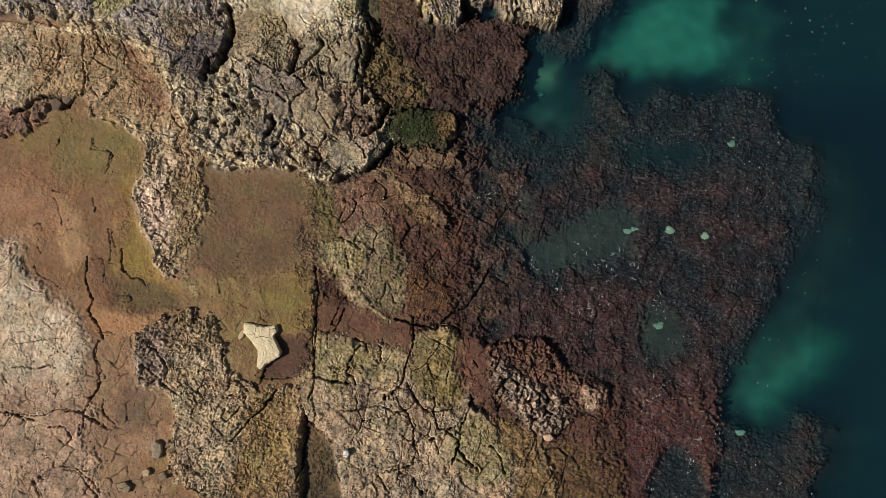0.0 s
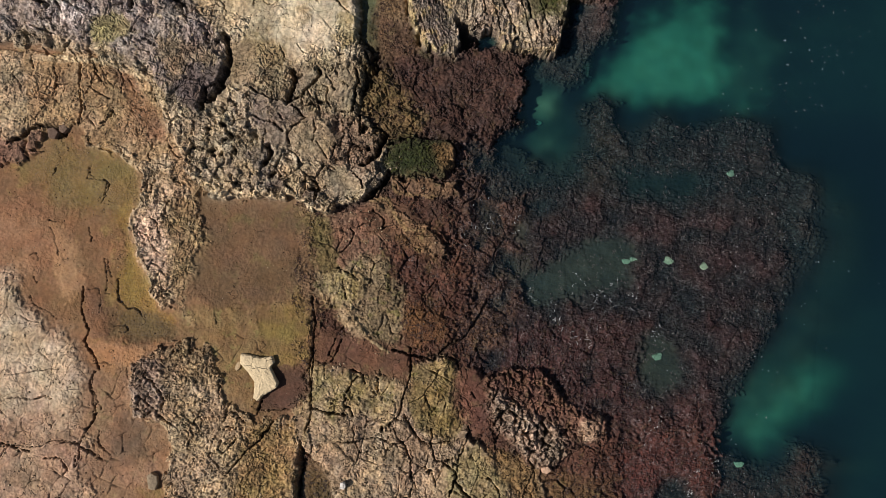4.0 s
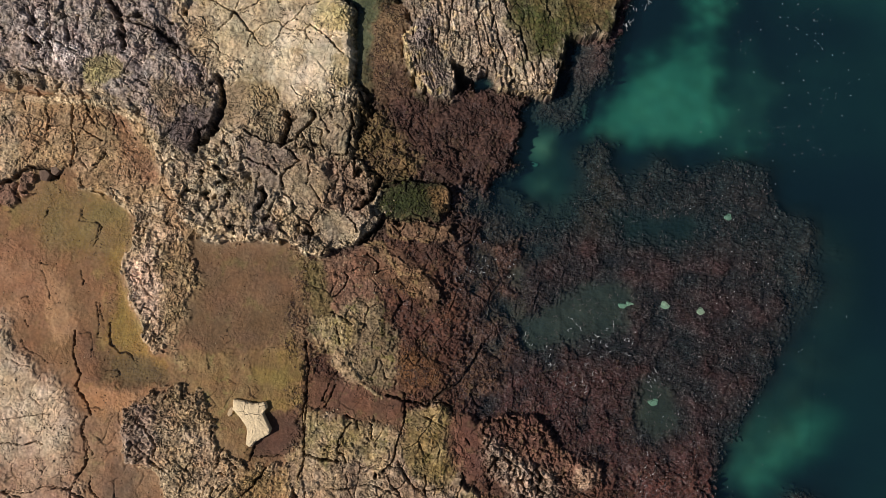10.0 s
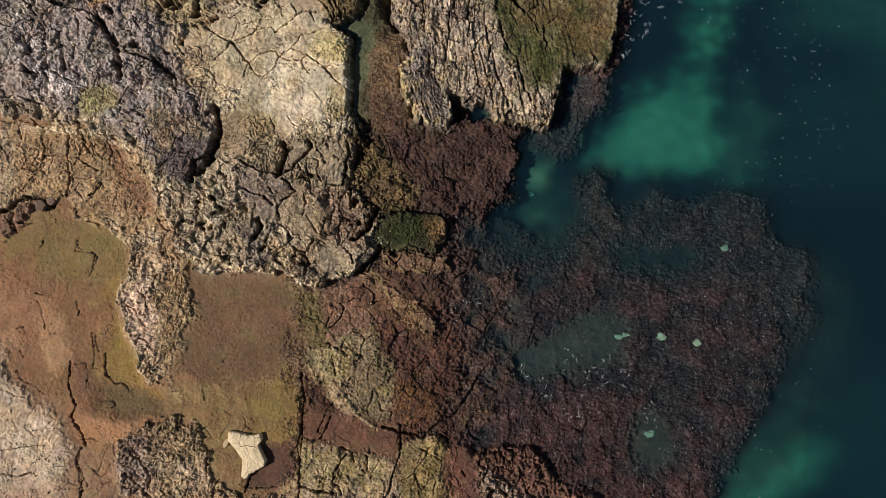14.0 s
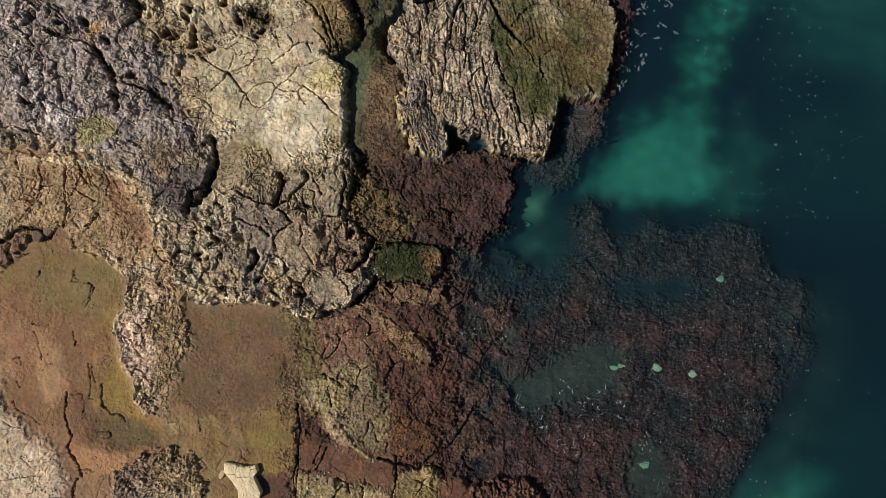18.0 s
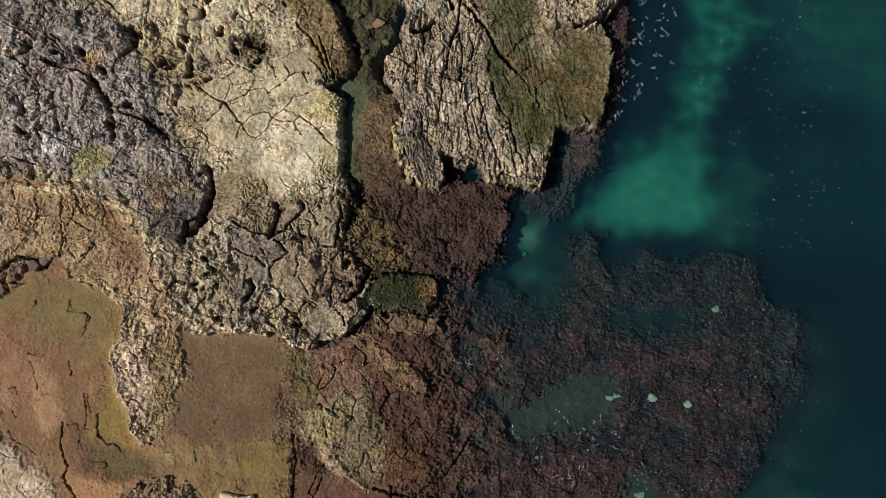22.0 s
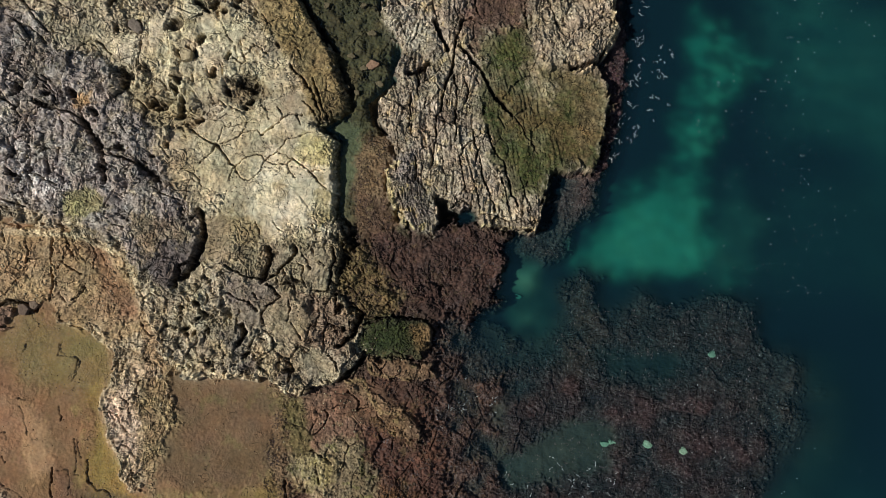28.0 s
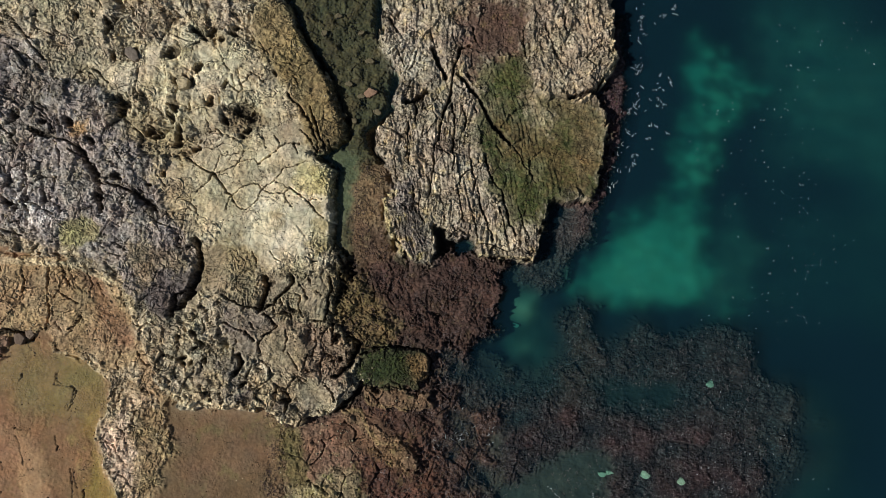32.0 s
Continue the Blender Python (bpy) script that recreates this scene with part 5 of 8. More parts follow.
carve([(-3.59, 1.26), (-3.44, 0.78), (-3.36, 0.59)], 0.04, 0.13)
carve([(-1.61, -1.04), (-0.90, -1.18), (-0.20, -1.26), (0.34, -0.70), (0.91, -0.34), (1.26, 0.29), (1.51, 0.91)], 0.08, 0.2)
carve([(-2.45, 6.11), (-1.48, 6.55), (-1.27, 6.52), (-0.26, 6.51), (0.01, 6.12), (0.03, 5.41)], 0.08, 0.25)
carve([(-2.14, 4.98), (-1.25, 5.13), (-0.14, 5.03)], 0.04, 0.12)
carve([(-8.47, 7.74), (-8.72, 7.22), (-9.11, 6.87)], 0.12, 0.35)
carve([(-9.00, 7.59), (-8.77, 7.65)], 0.08, 0.25)
carve([(3.94, 15.85), (4.52, 16.02), (4.83, 16.19)], 0.10, 0.45)
carve([(-9.30, 12.38), (-8.88, 12.16), (-8.51, 11.96), (-8.24, 11.87), (-7.97, 11.63), (-7.67, 11.28), (-7.50, 11.16)], 0.05, 0.23)
carve([(-8.24, 11.87), (-8.38, 11.57), (-8.58, 11.39), (-8.74, 11.11)], 0.03, 0.17)
carve([(-8.11, 11.94), (-7.86, 12.02), (-7.64, 12.15), (-7.36, 12.38), (-7.12, 12.48), (-6.89, 12.55), (-6.71, 12.38)], 0.025, 0.16)
carve([(-7.50, 11.16), (-7.32, 11.35), (-7.09, 11.58), (-6.78, 11.67), (-6.62, 11.65), (-6.46, 11.46), (-6.58, 11.29), (-6.59, 11.09), (-6.77, 10.91), (-6.94, 10.71)], 0.025, 0.16)
carve([(-7.50, 11.16), (-7.59, 10.93), (-7.66, 10.68)], 0.03, 0.17)
carve([(-7.50, 11.16), (-7.33, 10.95), (-7.16, 10.73), (-6.94, 10.71)], 0.03, 0.17)
carve([(-6.46, 11.46), (-6.29, 11.42), (-5.99, 11.41), (-5.70, 11.44), (-5.50, 11.64)], 0.025, 0.16)
carve([(-5.50, 11.64), (-5.21, 11.49), (-4.88, 11.26), (-4.66, 11.08), (-4.48, 10.90), (-4.22, 10.69)], 0.04, 0.20)
carve([(-4.88, 11.26), (-4.67, 11.34), (-4.53, 11.32)], 0.04, 0.20)
carve([(-6.46, 11.46), (-6.32, 11.66), (-6.10, 11.80), (-5.93, 12.06), (-5.84, 12.29), (-5.61, 12.39), (-5.32, 12.52), (-4.98, 12.68)], 0.03, 0.17)
carve([(-6.71, 12.38), (-6.53, 12.54), (-6.30, 12.69), (-6.17, 12.88), (-6.03, 13.06), (-5.80, 13.21), (-5.61, 13.25), (-5.35, 13.23)], 0.04, 0.20)
carve([(-5.61, 13.25), (-5.45, 13.06), (-5.37, 12.88)], 0.04, 0.20)
carve([(-8.70, 13.36), (-8.53, 13.37), (-8.28, 13.50), (-8.02, 13.30), (-7.71, 13.21), (-7.50, 13.15)], 0.035, 0.18)
carve([(-8.59, 13.37), (-8.64, 13.61), (-8.76, 13.80)], 0.03, 0.17)
carve([(-8.75, 12.78), (-8.35, 12.72), (-8.17, 12.88), (-7.98, 13.00)], 0.02, 0.14)
carve([(-8.11, 12.61), (-7.89, 12.57), (-7.53, 12.62), (-7.25, 12.79)], 0.02, 0.14)
carve([(-6.04, 11.81), (-5.73, 11.72), (-5.50, 11.64)], 0.025, 0.16)
carve([(-5.70, 11.44), (-5.53, 11.20), (-5.34, 10.91)], 0.02, 0.14)
carve([(-8.20, 11.99), (-8.13, 12.30), (-8.10, 12.55)], 0.02, 0.14)
carve([(-7.40, 12.37), (-7.33, 12.62), (-7.21, 12.78)], 0.02, 0.14)
carve([(-9.71, 10.87), (-9.32, 10.91), (-9.01, 10.84), (-8.79, 10.66), (-8.55, 10.39)], 0.03, 0.17)
carve([(-10.20, 11.63), (-9.98, 11.43), (-9.81, 11.16), (-9.76, 10.97)], 0.03, 0.17)
carve([(-6.84, 13.49), (-6.60, 13.20), (-6.47, 12.95)], 0.02, 0.14)
carve([(-6.27, 13.42), (-6.06, 13.20), (-6.03, 13.06)], 0.025, 0.16)
carve([(-6.94, 16.34), (-6.73, 16.51), (-6.50, 16.57), (-6.31, 16.68)], 0.03, 0.17)
carve([(-7.16, 16.73), (-6.95, 16.45), (-6.76, 16.26)], 0.03, 0.17)
carve([(-7.37, 15.58), (-7.14, 15.50), (-6.85, 15.28)], 0.05, 0.23)
carve([(-7.28, 15.55), (-7.46, 15.30), (-7.63, 15.08), (-7.92, 15.01), (-8.22, 14.94)], 0.03, 0.17)
carve([(-6.13, 16.05), (-5.83, 16.00), (-5.66, 15.92), (-5.75, 15.70), (-5.84, 15.57), (-5.67, 15.49), (-5.64, 15.24)], 0.03, 0.17)
carve([(-5.66, 15.92), (-5.43, 16.09), (-5.31, 16.22)], 0.03, 0.17)
carve([(-5.97, 15.00), (-5.74, 14.72), (-5.50, 14.54), (-5.29, 14.30), (-5.14, 14.07)], 0.06, 0.26)
carve([(-5.12, 14.58), (-5.01, 14.28), (-4.85, 13.99), (-4.72, 13.70), (-4.57, 13.41), (-4.45, 13.12)], 0.06, 0.26)
carve([(-5.18, 14.27), (-5.03, 13.97), (-4.90, 13.68), (-4.76, 13.39), (-4.72, 13.03)], 0.05, 0.23)
carve([(-5.40, 13.73), (-5.14, 13.56), (-4.92, 13.32), (-4.78, 13.03)], 0.05, 0.23)
carve([(-4.37, 13.43), (-4.28, 13.18)], 0.05, 0.23)
carve([(-9.22, 16.52), (-9.45, 16.40), (-9.47, 16.08)], 0.02, 0.14)
carve([(-8.46, 16.08), (-8.32, 15.79), (-8.10, 15.61)], 0.02, 0.14)
carve([(-13.03, 12.31), (-12.82, 12.07), (-12.57, 11.73), (-12.27, 11.41), (-12.13, 11.13)], 0.12, 0.38)
carve([(-13.91, 12.46), (-13.71, 12.18), (-13.59, 11.89), (-13.59, 11.54)], 0.06, 0.26)
carve([(-14.90, 13.78), (-14.67, 13.60), (-14.76, 13.19)], 0.04, 0.20)
carve([(-14.65, 13.71), (-14.30, 13.54)], 0.04, 0.20)
carve([(-14.87, 12.87), (-14.54, 12.66), (-14.18, 12.64), (-13.83, 12.57), (-13.42, 12.51), (-13.10, 12.34)], 0.07, 0.29)
carve([(-12.13, 11.13), (-11.64, 11.14), (-11.23, 11.06), (-10.85, 10.90), (-10.43, 10.64), (-9.94, 10.35)], 0.08, 0.32)
carve([(-12.18, 10.72), (-11.95, 10.48), (-11.88, 10.15)], 0.1, 0.38)
carve([(-14.91, 10.34), (-14.69, 10.87), (-14.73, 11.16), (-14.66, 11.37)], 0.06, 0.26)
carve([(-14.40, 10.54), (-14.17, 10.72), (-13.93, 10.88), (-14.01, 11.18)], 0.04, 0.20)
carve([(-13.51, 10.29), (-13.27, 10.01)], 0.06, 0.26)
carve([(-11.81, 12.47), (-11.62, 12.19), (-11.41, 11.97)], 0.04, 0.20)
carve([(-15.60, 12.39), (-15.33, 12.56), (-15.30, 12.77)], 0.03, 0.17)
carve([(-14.96, 12.05), (-14.80, 12.37), (-14.74, 12.64)], 0.03, 0.17)
carve([(-2.72, 18.12), (-2.56, 17.87), (-2.37, 17.64)], 0.08, 0.32)
carve([(-1.80, 15.12), (-1.51, 15.21), (-1.27, 15.38), (-1.10, 15.56)], 0.13, 0.38)
carve([(-1.50, 15.15), (-1.41, 14.81), (-1.39, 14.45)], 0.07, 0.29)
carve([(-1.06, 17.15), (-0.86, 16.76), (-0.69, 16.47), (-0.50, 16.18)], 0.1, 0.38)
carve([(0.28, 18.12), (0.40, 17.72), (0.47, 17.56)], 0.05, 0.23)
carve([(0.28, 17.44), (-0.10, 17.25), (-0.13, 16.94), (-0.24, 16.62), (-0.24, 16.20), (-0.25, 15.69), (-0.28, 15.38), (-0.39, 15.06), (-0.49, 14.64), (-0.53, 14.23), (-0.53, 13.88)], 0.08, 0.32)
carve([(-0.07, 16.32), (0.15, 16.14), (0.44, 15.86), (0.73, 15.58), (0.94, 15.26), (1.16, 14.87), (1.43, 14.53), (1.69, 14.31), (1.98, 14.02)], 0.09, 0.35)
carve([(-0.26, 15.38), (-0.05, 14.89), (0.02, 14.39), (0.02, 13.98), (0.02, 13.58), (0.10, 13.18), (0.09, 12.87)], 0.05, 0.23)
carve([(-0.51, 13.89), (-0.65, 13.71), (-0.63, 13.31), (-0.58, 12.95), (-0.62, 12.60), (-0.65, 12.29), (-0.63, 11.93)], 0.06, 0.26)
carve([(-1.63, 14.42), (-1.65, 14.01), (-1.58, 13.61), (-1.64, 13.20)], 0.05, 0.23)
carve([(-1.53, 13.32), (-1.43, 12.92), (-1.17, 12.85)], 0.04, 0.20)
carve([(-1.30, 12.23), (-1.16, 11.84), (-1.17, 11.34)], 0.05, 0.23)
carve([(-1.11, 11.34), (-0.83, 11.11), (-0.72, 10.88)], 0.04, 0.20)
carve([(-1.58, 11.50), (-1.20, 11.27)], 0.04, 0.20)
carve([(0.68, 13.34), (0.79, 12.84), (0.97, 12.46), (1.10, 12.11), (1.20, 11.68), (1.42, 11.30), (1.58, 10.92), (1.75, 10.53)], 0.05, 0.23)
carve([(1.17, 13.49), (1.34, 13.00), (1.55, 12.62), (1.88, 12.35), (1.97, 11.96), (2.15, 11.57), (2.29, 11.19), (2.52, 10.81)], 0.06, 0.26)
carve([(2.02, 14.02), (2.35, 13.71), (2.58, 13.33), (2.86, 12.95), (3.04, 12.67)], 0.04, 0.20)
carve([(1.53, 13.93), (1.82, 13.56)], 0.04, 0.20)
carve([(0.21, 15.12), (0.37, 14.73), (0.35, 14.32)], 0.05, 0.23)
carve([(0.65, 15.17), (0.77, 14.87)], 0.04, 0.20)
carve([(-0.55, 13.72), (-0.28, 13.54), (-0.06, 13.40)], 0.03, 0.17)
carve([(-0.66, 12.80), (-0.25, 12.64), (0.05, 12.71)], 0.02, 0.14)
carve([(-1.09, 14.48), (-1.12, 13.97), (-0.76, 13.80)], 0.03, 0.17)
carve([(2.82, 18.38), (3.08, 17.78), (3.33, 17.29), (3.62, 16.97)], 0.05, 0.23)
carve([(-1.56, 17.10), (-1.65, 16.58), (-1.82, 16.25)], 0.04, 0.20)
carve([(-2.30, 17.03), (-2.12, 16.63), (-1.97, 16.34)], 0.04, 0.20)
carve([(2.12, 18.31), (2.14, 17.69), (2.32, 17.09)], 0.04, 0.20)
carve([(-2.00, 13.17), (-1.87, 12.37), (-1.87, 11.57)], 0.03, 0.17)
carve([(-0.98, 12.06), (-0.98, 11.46)], 0.03, 0.17)
carve([(0.28, 12.39), (0.44, 11.80), (0.63, 11.22)], 0.03, 0.17)
carve([(0.77, 11.84), (0.99, 11.26), (1.21, 10.58)], 0.03, 0.17)
carve([(-0.31, 12.33), (-0.19, 11.74), (0.01, 11.06)], 0.03, 0.17)
carve([(-1.76, 10.88), (-1.46, 10.31)], 0.03, 0.17)
carve([(1.84, 11.74), (2.02, 11.26), (2.24, 10.58)], 0.04, 0.20)
carve([(2.53, 11.81), (2.74, 11.23), (3.03, 10.66)], 0.04, 0.20)
carve([(-7.42, 7.69), (-7.09, 7.52), (-6.68, 7.41), (-6.17, 7.35)], 0.05, 0.23)
carve([(-5.98, 8.44), (-5.91, 8.13), (-5.97, 7.72), (-6.07, 7.36)], 0.12, 0.38)
carve([(-5.13, 8.65), (-5.03, 8.42), (-5.24, 8.09), (-5.46, 7.86), (-5.63, 7.58), (-5.97, 7.35)], 0.08, 0.32)
carve([(-6.57, 9.32), (-6.42, 9.02), (-6.37, 8.75)], 0.03, 0.17)
carve([(-5.97, 9.37), (-5.75, 9.18), (-5.58, 9.09)], 0.03, 0.17)
carve([(-5.41, 7.76), (-5.28, 7.47), (-5.05, 7.18)], 0.05, 0.23)
carve([(-4.93, 8.01), (-4.72, 7.93), (-4.72, 7.51), (-4.55, 7.22)], 0.05, 0.23)
carve([(-3.78, 8.73), (-3.69, 8.32), (-3.75, 7.91), (-3.77, 7.49), (-3.80, 7.18)], 0.08, 0.32)
carve([(-4.55, 9.39), (-4.49, 9.19), (-4.23, 9.19)], 0.04, 0.20)
carve([(-3.79, 9.87), (-3.86, 9.55)], 0.04, 0.20)
carve([(-4.34, 7.14), (-4.04, 7.16), (-3.77, 7.12)], 0.05, 0.23)
carve([(-5.90, 7.21), (-5.68, 7.08), (-5.52, 6.89), (-5.41, 6.78), (-5.60, 6.62), (-5.84, 6.46), (-5.95, 6.18), (-5.92, 5.88)], 0.06, 0.26)
carve([(-7.32, 6.78), (-6.90, 6.61), (-6.49, 6.54), (-6.16, 6.26)], 0.05, 0.23)
carve([(-6.76, 6.21), (-6.77, 5.70)], 0.04, 0.20)
carve([(-6.20, 6.67), (-6.32, 6.86)], 0.04, 0.20)
carve([(-3.53, 7.10), (-3.46, 6.80), (-3.47, 6.39)], 0.08, 0.32)
carve([(-2.47, 6.48), (-2.64, 6.16), (-2.76, 5.74), (-3.07, 5.41), (-3.26, 5.29)], 0.1, 0.38)
carve([(-2.33, 4.97), (-2.60, 4.64), (-2.87, 4.32), (-3.09, 4.13)], 0.1, 0.38)
carve([(-2.99, 6.70), (-2.58, 6.61), (-2.33, 6.45), (-1.86, 6.43), (-1.47, 6.46)], 0.05, 0.23)
carve([(-6.65, 5.71), (-6.49, 5.52), (-6.56, 5.21), (-6.70, 5.04)], 0.1, 0.38)
carve([(-5.79, 5.58), (-5.57, 5.40), (-5.35, 5.15)], 0.04, 0.20)
carve([(-6.10, 4.69), (-5.88, 4.46), (-5.76, 4.27)], 0.04, 0.20)
carve([(-4.79, 4.55), (-4.74, 4.26), (-4.77, 3.95)], 0.04, 0.20)
carve([(-4.23, 6.02), (-4.30, 5.71), (-4.37, 5.40)], 0.03, 0.17)
carve([(-4.93, 5.96), (-4.70, 5.68), (-4.47, 5.39)], 0.03, 0.17)
carve([(-3.53, 4.97), (-3.28, 4.79), (-3.13, 4.49)], 0.04, 0.20)
carve([(-8.03, 6.82), (-7.90, 6.52), (-7.92, 6.32)], 0.05, 0.23)
carve([(-7.88, 5.41), (-7.90, 5.00)], 0.04, 0.20)
carve([(-7.86, 4.33), (-7.37, 4.37)], 0.04, 0.20)
carve([(-5.29, 4.51), (-5.00, 4.62), (-4.76, 4.46)], 0.04, 0.20)
carve([(-5.11, 6.76), (-5.01, 6.36), (-5.07, 5.95)], 0.03, 0.17)
carve([(-4.11, 6.85), (-4.00, 6.35), (-4.12, 5.93)], 0.03, 0.17)
carve([(-4.86, 8.39), (-4.60, 8.14), (-4.47, 7.84)], 0.03, 0.17)
carve([(-4.20, 8.18), (-3.98, 7.99)], 0.03, 0.17)
carve([(-9.96, -2.48), (-9.96, -2.68), (-9.75, -2.76), (-9.53, -2.97), (-9.35, -3.19), (-9.28, -3.43), (-9.29, -3.76)], 0.07, 0.29)
carve([(-9.33, -3.92), (-9.11, -4.09), (-8.90, -4.21)], 0.06, 0.26)
carve([(-5.48, -3.79), (-5.60, -4.08), (-5.78, -4.29), (-5.94, -4.56), (-6.21, -4.81), (-6.43, -5.11), (-6.64, -5.38), (-6.80, -5.62)], 0.06, 0.26)
carve([(-7.15, -4.60), (-7.23, -4.89), (-7.07, -4.98)], 0.05, 0.23)
carve([(-7.42, -2.60), (-7.42, -2.98), (-7.36, -3.17)], 0.03, 0.17)
carve([(-6.96, -3.24), (-7.07, -3.50), (-7.14, -3.93)], 0.03, 0.17)
carve([(-6.93, -3.52), (-6.65, -3.73), (-6.40, -3.96)], 0.03, 0.17)
carve([(-7.06, -4.11), (-6.77, -4.14), (-6.44, -4.12), (-6.51, -4.35)], 0.03, 0.17)
carve([(-6.64, -4.46), (-6.86, -4.77), (-7.06, -5.03)], 0.04, 0.20)
carve([(-6.04, -3.64), (-6.01, -3.35), (-5.95, -3.15)], 0.04, 0.20)
carve([(-6.01, -3.50), (-5.47, -3.44), (-4.99, -3.36)], 0.02, 0.14)
carve([(-4.43, -1.18), (-4.29, -1.94), (-4.32, -2.72), (-4.20, -3.49), (-4.34, -4.07)], 0.04, 0.20)
carve([(-4.37, -4.75), (-4.32, -5.22), (-4.36, -5.80), (-4.40, -6.37), (-4.46, -6.75)], 0.07, 0.29)
carve([(-2.77, -2.07), (-2.94, -2.37), (-3.07, -2.71), (-3.11, -3.05), (-2.87, -3.14), (-2.79, -3.40)], 0.06, 0.26)
carve([(-4.12, -3.29), (-3.73, -3.33), (-3.33, -3.37), (-3.04, -3.39)], 0.06, 0.26)
carve([(-2.10, -1.99), (-1.99, -2.23), (-2.01, -2.53)], 0.05, 0.23)
carve([(-2.93, -1.83), (-2.58, -1.99), (-2.46, -2.27)], 0.05, 0.23)
carve([(-1.02, -0.89), (-0.98, -1.27), (-0.89, -1.66), (-0.97, -2.05), (-1.05, -2.35), (-1.11, -2.74), (-1.17, -3.13), (-1.32, -3.40), (-1.50, -3.60)], 0.05, 0.23)
carve([(-0.60, -1.20), (-0.21, -1.15), (0.37, -1.08), (0.62, -1.20), (0.74, -1.52)], 0.05, 0.23)
carve([(-1.01, -3.21), (-0.83, -3.49), (-0.67, -3.73), (-0.46, -3.94), (-0.25, -4.07), (0.00, -4.09), (0.33, -4.01), (0.61, -3.94)], 0.05, 0.23)
carve([(-0.04, -3.61), (0.02, -3.86), (0.00, -4.09), (0.07, -4.37), (0.19, -4.65), (0.38, -4.69), (0.57, -4.62), (0.76, -4.51)], 0.05, 0.23)
carve([(-1.36, -3.63), (-1.24, -3.91), (-1.02, -4.14), (-0.84, -4.07), (-0.61, -3.80)], 0.03, 0.17)
carve([(-1.02, -4.14), (-0.88, -4.26), (-0.75, -4.54), (-0.64, -4.72), (-0.62, -5.00), (-0.52, -5.47), (-0.54, -5.89)], 0.05, 0.23)
carve([(-3.24, -4.33), (-2.86, -4.29), (-2.48, -4.19), (-2.10, -4.08), (-1.71, -4.08), (-1.41, -4.21), (-1.08, -4.20)], 0.03, 0.17)
carve([(-2.71, -3.74), (-2.63, -4.27), (-2.44, -4.58), (-2.24, -4.61), (-2.10, -4.50)], 0.03, 0.17)
carve([(-2.44, -4.62), (-2.47, -4.87), (-2.59, -5.07)], 0.03, 0.17)
carve([(0.48, -4.72), (0.69, -4.84), (0.89, -4.93), (0.97, -5.16), (0.89, -5.35), (0.81, -5.59), (0.77, -5.84)], 0.07, 0.29)
carve([(0.98, -5.34), (1.24, -5.61), (1.44, -5.78), (1.65, -5.90)], 0.07, 0.29)
carve([(-2.99, -5.97), (-2.79, -6.04), (-2.58, -6.18), (-2.29, -6.25)], 0.03, 0.17)
carve([(-1.60, -6.32), (-1.14, -6.13), (-0.53, -5.95)], 0.03, 0.17)
carve([(-0.49, -6.42), (-0.41, -6.69), (-0.14, -6.86)], 0.08, 0.32)
carve([(-1.73, -6.43), (-1.47, -6.69), (-1.28, -7.05)], 0.04, 0.20)
carve([(1.25, -3.41), (1.20, -3.99), (1.00, -4.39), (0.97, -4.68), (0.84, -4.78)], 0.04, 0.20)
carve([(-3.62, -0.81), (-3.71, -1.11), (-3.82, -1.42), (-3.67, -1.46)], 0.03, 0.17)
carve([(1.33, -0.78), (1.45, -1.07), (1.76, -1.24)], 0.05, 0.23)
carve([(1.25, -2.25), (1.37, -2.43)], 0.04, 0.20)
carve([(0.41, -2.71), (0.31, -3.10)], 0.03, 0.17)
carve([(-13.12, 8.21), (-12.98, 7.87), (-13.10, 7.45), (-13.25, 7.02)], 0.03, 0.12)
carve([(-13.21, 7.30), (-12.92, 7.11), (-12.35, 6.89)], 0.03, 0.12)
carve([(-12.30, 6.48), (-12.40, 6.19), (-12.65, 5.96)], 0.03, 0.12)
carve([(-13.27, 6.60), (-13.17, 6.40)], 0.03, 0.12)
carve([(-12.88, 4.57), (-12.92, 4.29), (-12.69, 4.11)], 0.02, 0.10)
carve([(-12.35, 4.07), (-12.13, 3.88), (-12.16, 3.61), (-12.31, 3.19)], 0.03, 0.12)
carve([(-12.61, 2.28), (-12.51, 1.82)], 0.02, 0.10)
carve([(-11.88, 1.27), (-11.77, 0.88), (-11.61, 0.62)], 0.03, 0.12)
carve([(-14.83, -5.37), (-14.18, -5.38), (-13.52, -5.38), (-12.77, -5.06), (-12.04, -5.13), (-11.68, -5.36), (-11.26, -5.58)], 0.025, 0.11)
carve([(-11.82, -2.64), (-11.82, -3.16), (-11.64, -3.54), (-11.64, -4.06)], 0.03, 0.12)
carve([(-11.64, -3.54), (-11.40, -3.91)], 0.03, 0.12)
carve([(-12.06, -5.52), (-12.08, -5.91)], 0.03, 0.12)
carve([(-12.53, -6.97), (-12.00, -7.05), (-11.44, -7.39), (-11.14, -7.75)], 0.03, 0.12)
carve([(-13.59, -7.44), (-13.30, -7.67), (-13.05, -8.04)], 0.03, 0.12)
carve([(-11.38, -4.62), (-11.39, -5.08), (-10.89, -5.42)], 0.03, 0.12)
carve([(-14.51, 7.88), (-14.33, 7.48), (-14.41, 7.06)], 0.03, 0.12)
carve([(-12.22, 8.08), (-12.02, 7.54), (-12.04, 7.12)], 0.03, 0.12)
carve([(-11.83, 7.69), (-11.57, 7.23)], 0.03, 0.12)
carve([(-10.69, 5.44), (-10.78, 5.02), (-10.68, 4.76)], 0.03, 0.12)
